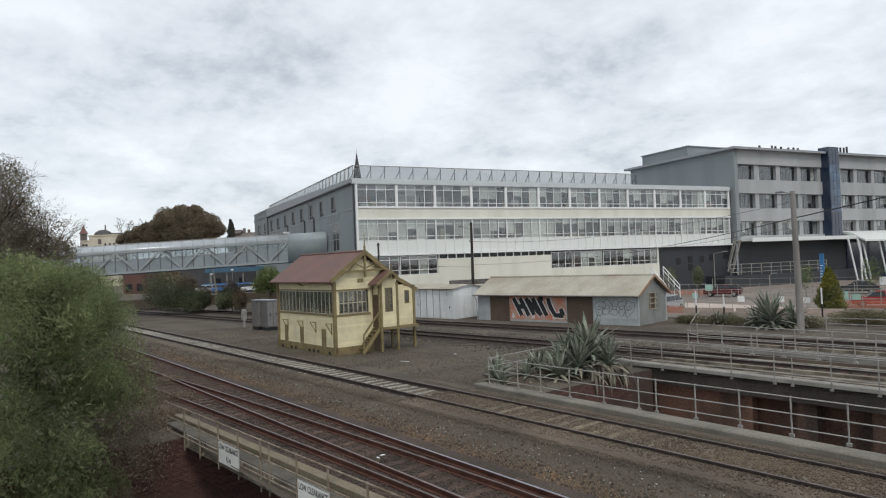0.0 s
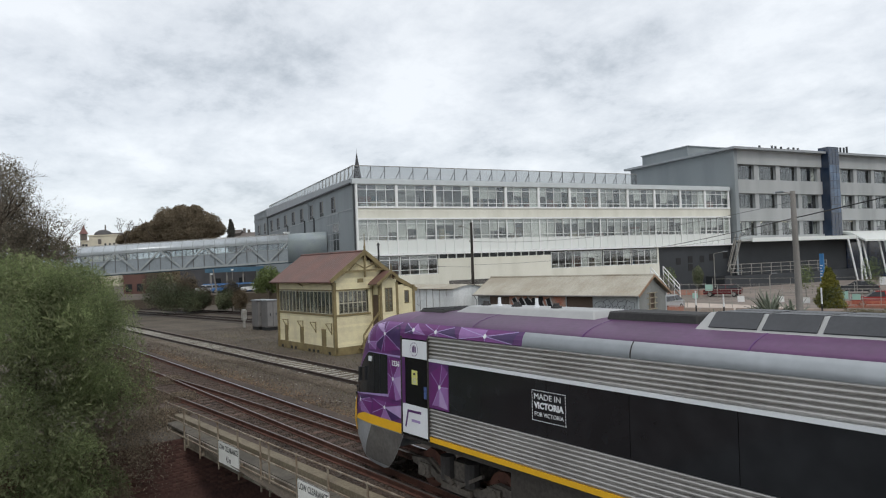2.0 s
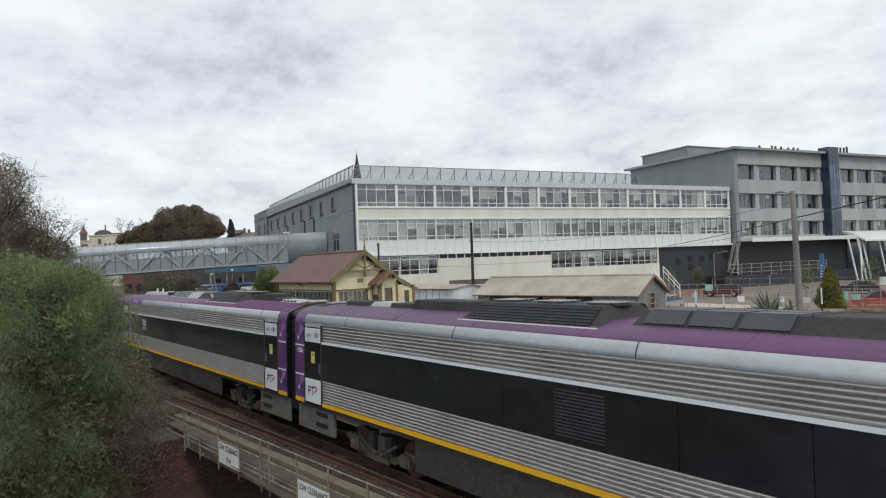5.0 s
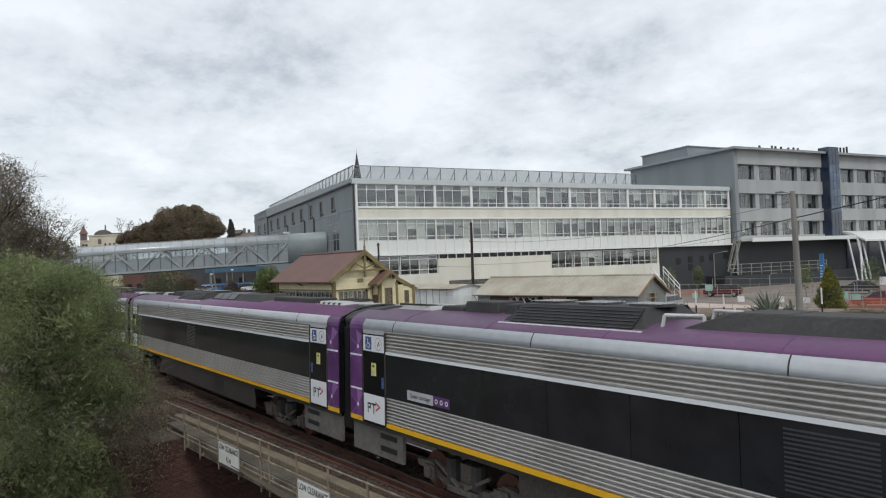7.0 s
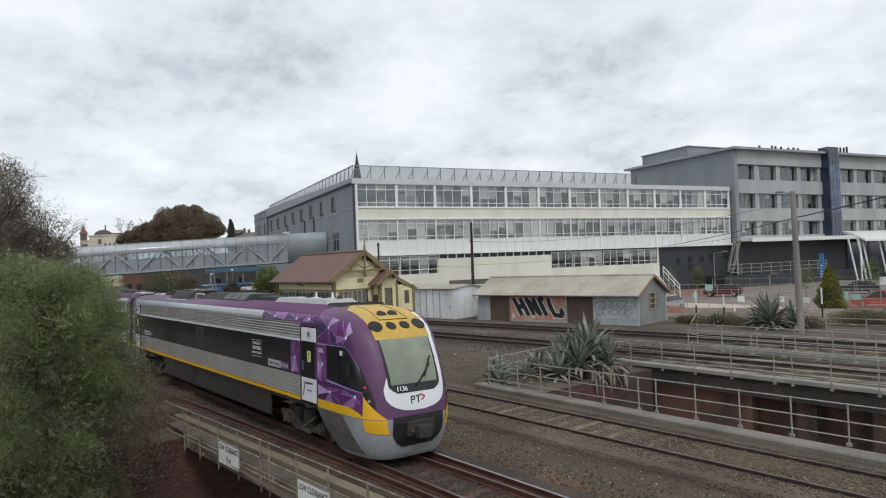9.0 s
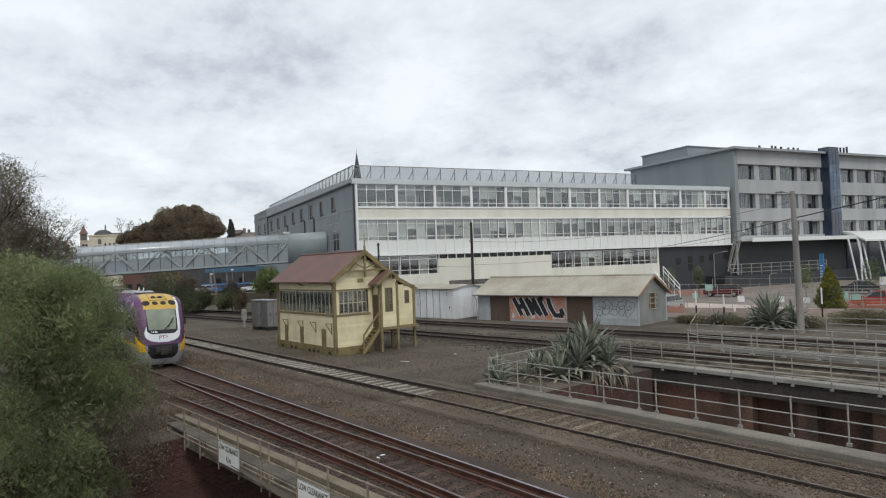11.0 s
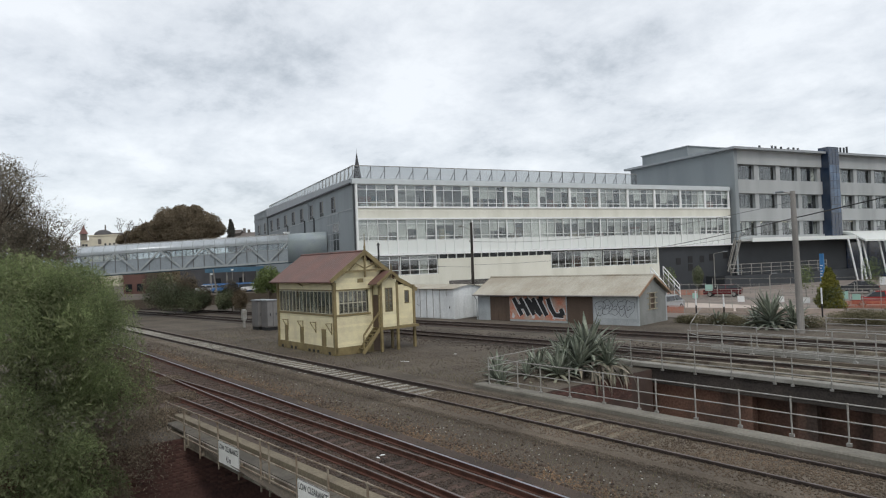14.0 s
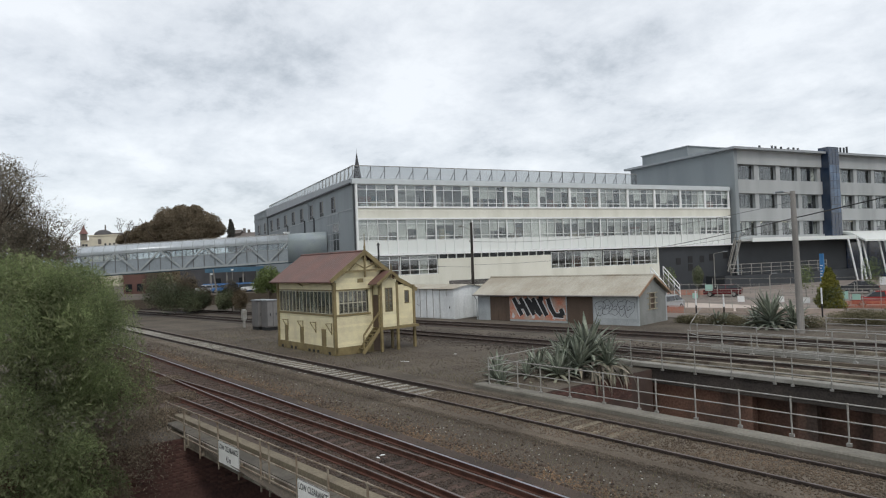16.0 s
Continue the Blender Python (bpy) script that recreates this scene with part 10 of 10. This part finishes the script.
stones("ballast_stones", "orange-brown ballast spread beside the main line", lambda x: 11.6, -50, 2, 0.5, 24000, ORANGESTONE, 8, 0.026, G0)
stones("ballast_stones", "dark loose stones on the far sidings", third_y, -60, -20.5, 1.6, 12000, CINDER, 4, 0.045, -0.18)


stones("ballast_stones", "fine dark cinders strewn over the yard", lambda x: 22.0, -62, -21, 3.2, 14000, BALLAST, 5, 0.022)


stones("ballast_stones", "small stones heaped along the kerb", lambda x: 17.42, -24, 2, 0.14, 9000, BALLAST, 9, 0.022, -0.06)
stones("ballast_stones", "loose stones on the shoulder of the siding", lambda x: siding_y(x) - 1.75, -40, 2, 0.22, 14000, BALLAST, 10, 0.022, -0.16)
stones("ballast_stones", "fine grey grit between the tracks", lambda x: 13.3, -45, 2, 0.9, 26000, BALLAST, 11, 0.012, G0 + 0.003)


# dry weeds between the tracks
rngw = np.random.default_rng(17)
kw = 9000
wx = -58 + 52 * rngw.random(kw) ** 0.8
lane = rngw.integers(0, 4, kw)
wy = np.choose(lane, [np.full(kw, 12.4), 16.1 + 0.0166 * (wx + 7), np.full(kw, 18.9), np.full(kw, 20.5)]) + rngw.normal(size=kw) * np.choose(lane, [1.2, 1.0, 0.5, 1.5])
wx = wx + np.sin(wy * 3) * 0.4
okw = (wx < -19.3) | ((wy > 7.6) & (wy < 17.5))
pw = np.stack([wx, wy, np.full(kw, G0 + 0.06)], 1)[okw]
aw = unit(rngw, len(pw)) * 0.5 + np.array((0, 0, 1.0))
aw /= np.linalg.norm(aw, axis=1, keepdims=True)
uw = np.cross(aw, unit(rngw, len(pw)))
uw /= np.linalg.norm(uw, axis=1, keepdims=True)
lw = 0.06 + 0.14 * rngw.random(len(pw))
tagged(quads("dry_weeds", pw, aw, uw, lw, lw * 0.12, GRASS, None, "thin dry weeds scattered between the tracks"), category="weeds", kind="stuff")


def bricks(name, wall, y0, y1, z0, z1, x, limit):
    """Courses of bricks, proud of the mortar, on a wall that faces +x."""
    first, made = None, 0
    row = 0
    z = z1
    while z > z0 and made < limit:
        y = y1 - (0.12 if row % 2 else 0.0)
        while y - 0.23 > y0 and made < limit:
            m = Matrix.Translation((x + random.uniform(-0.004, 0.006), y - 0.115, z - 0.038))
            if first is None:
                first = part("brick", boxes((-0.05, 0.012, -0.115, 0.115, -0.038, 0.038)), BRICK, wall, m=m, bevel=0.006)
            else:
                again("brick", first, wall, m)
            made += 1
            y -= 0.24
        z -= 0.086
        row += 1


bricks("brick", bpy.data.objects["wall_abutment_near"], 3.4, 7.38, -2.6, -0.26, -22.5, 300)
bricks("brick", bpy.data.objects["wall_abutment_deck"], 7.42, 11.5, -2.2, -0.84, -22.5, 290)
bricks("brick", bpy.data.objects["wall_abutment_mid"], 18.6, 25.2, -2.0, -0.3, -18.8, 300)


# seconds and metres: the train gathers speed as it leaves
RUN = ((0, 4.6), (0.5, 0.68), (1, -3.37), (1.5, -7.35), (2, -11.78), (2.5, -16.17), (3, -20.75), (3.5, -25.28), (4, -30.27), (4.2, -32.22), (6.3, -53.8), (6.5, -56.0),
       (7, -61.78), (7.5, -67.55), (8, -73.55), (8.5, -79.5), (9, -85.92), (9.2, -88.5), (11.3, -114.1), (12.2, -125.0), (16, -170.0))
LEAN = 1.5                                  # degrees by which the bodies lean away on their springs


def lead_x(t):
    """Where the leading door's inner edge is at t seconds."""
    k = max(0, min(len(RUN) - 2, sum(1 for r in RUN if r[0] <= t) - 1))

    def slope(i):
        a, b = RUN[max(i - 1, 0)], RUN[min(i + 1, len(RUN) - 1)]
        return (b[1] - a[1]) / (b[0] - a[0])
    (t0, x0), (t1, x1) = RUN[k], RUN[k + 1]
    h = t1 - t0
    u = (t - t0) / h
    return ((2 * u ** 3 - 3 * u * u + 1) * x0 + (u ** 3 - 2 * u * u + u) * h * slope(k) + (3 * u * u - 2 * u ** 3) * x1 + (u ** 3 - u * u) * h * slope(k + 1))


def motions():
    times = [0.5 * i for i in range(33)]
    walk(lead_car, [(t, pose(lead_x(t) - 4.0, 9.95, 0, -LEAN)) for t in times])
    walk(middle_car, [(t, pose(lead_x(t) - 4.0 + LEN_END, 9.95, 0, -LEAN)) for t in times])
    walk(tail_car, [(t, pose(lead_x(t) - 4.0 + LEN_END * 2 + LEN_MID, 9.95, 0, LEAN, 0, 180)) for t in times])
    fine = [i / FPS for i in range(int(16 * FPS) + 1)]
    for i, w in enumerate(WHEELS):
        home, sense = w.matrix_basis.copy(), (1 if i < 8 else -1)
        walk(w, [(t, home @ Matrix.Rotation(sense * lead_x(t) / 0.43, 4, 'Y')) for t in fine])


motions()
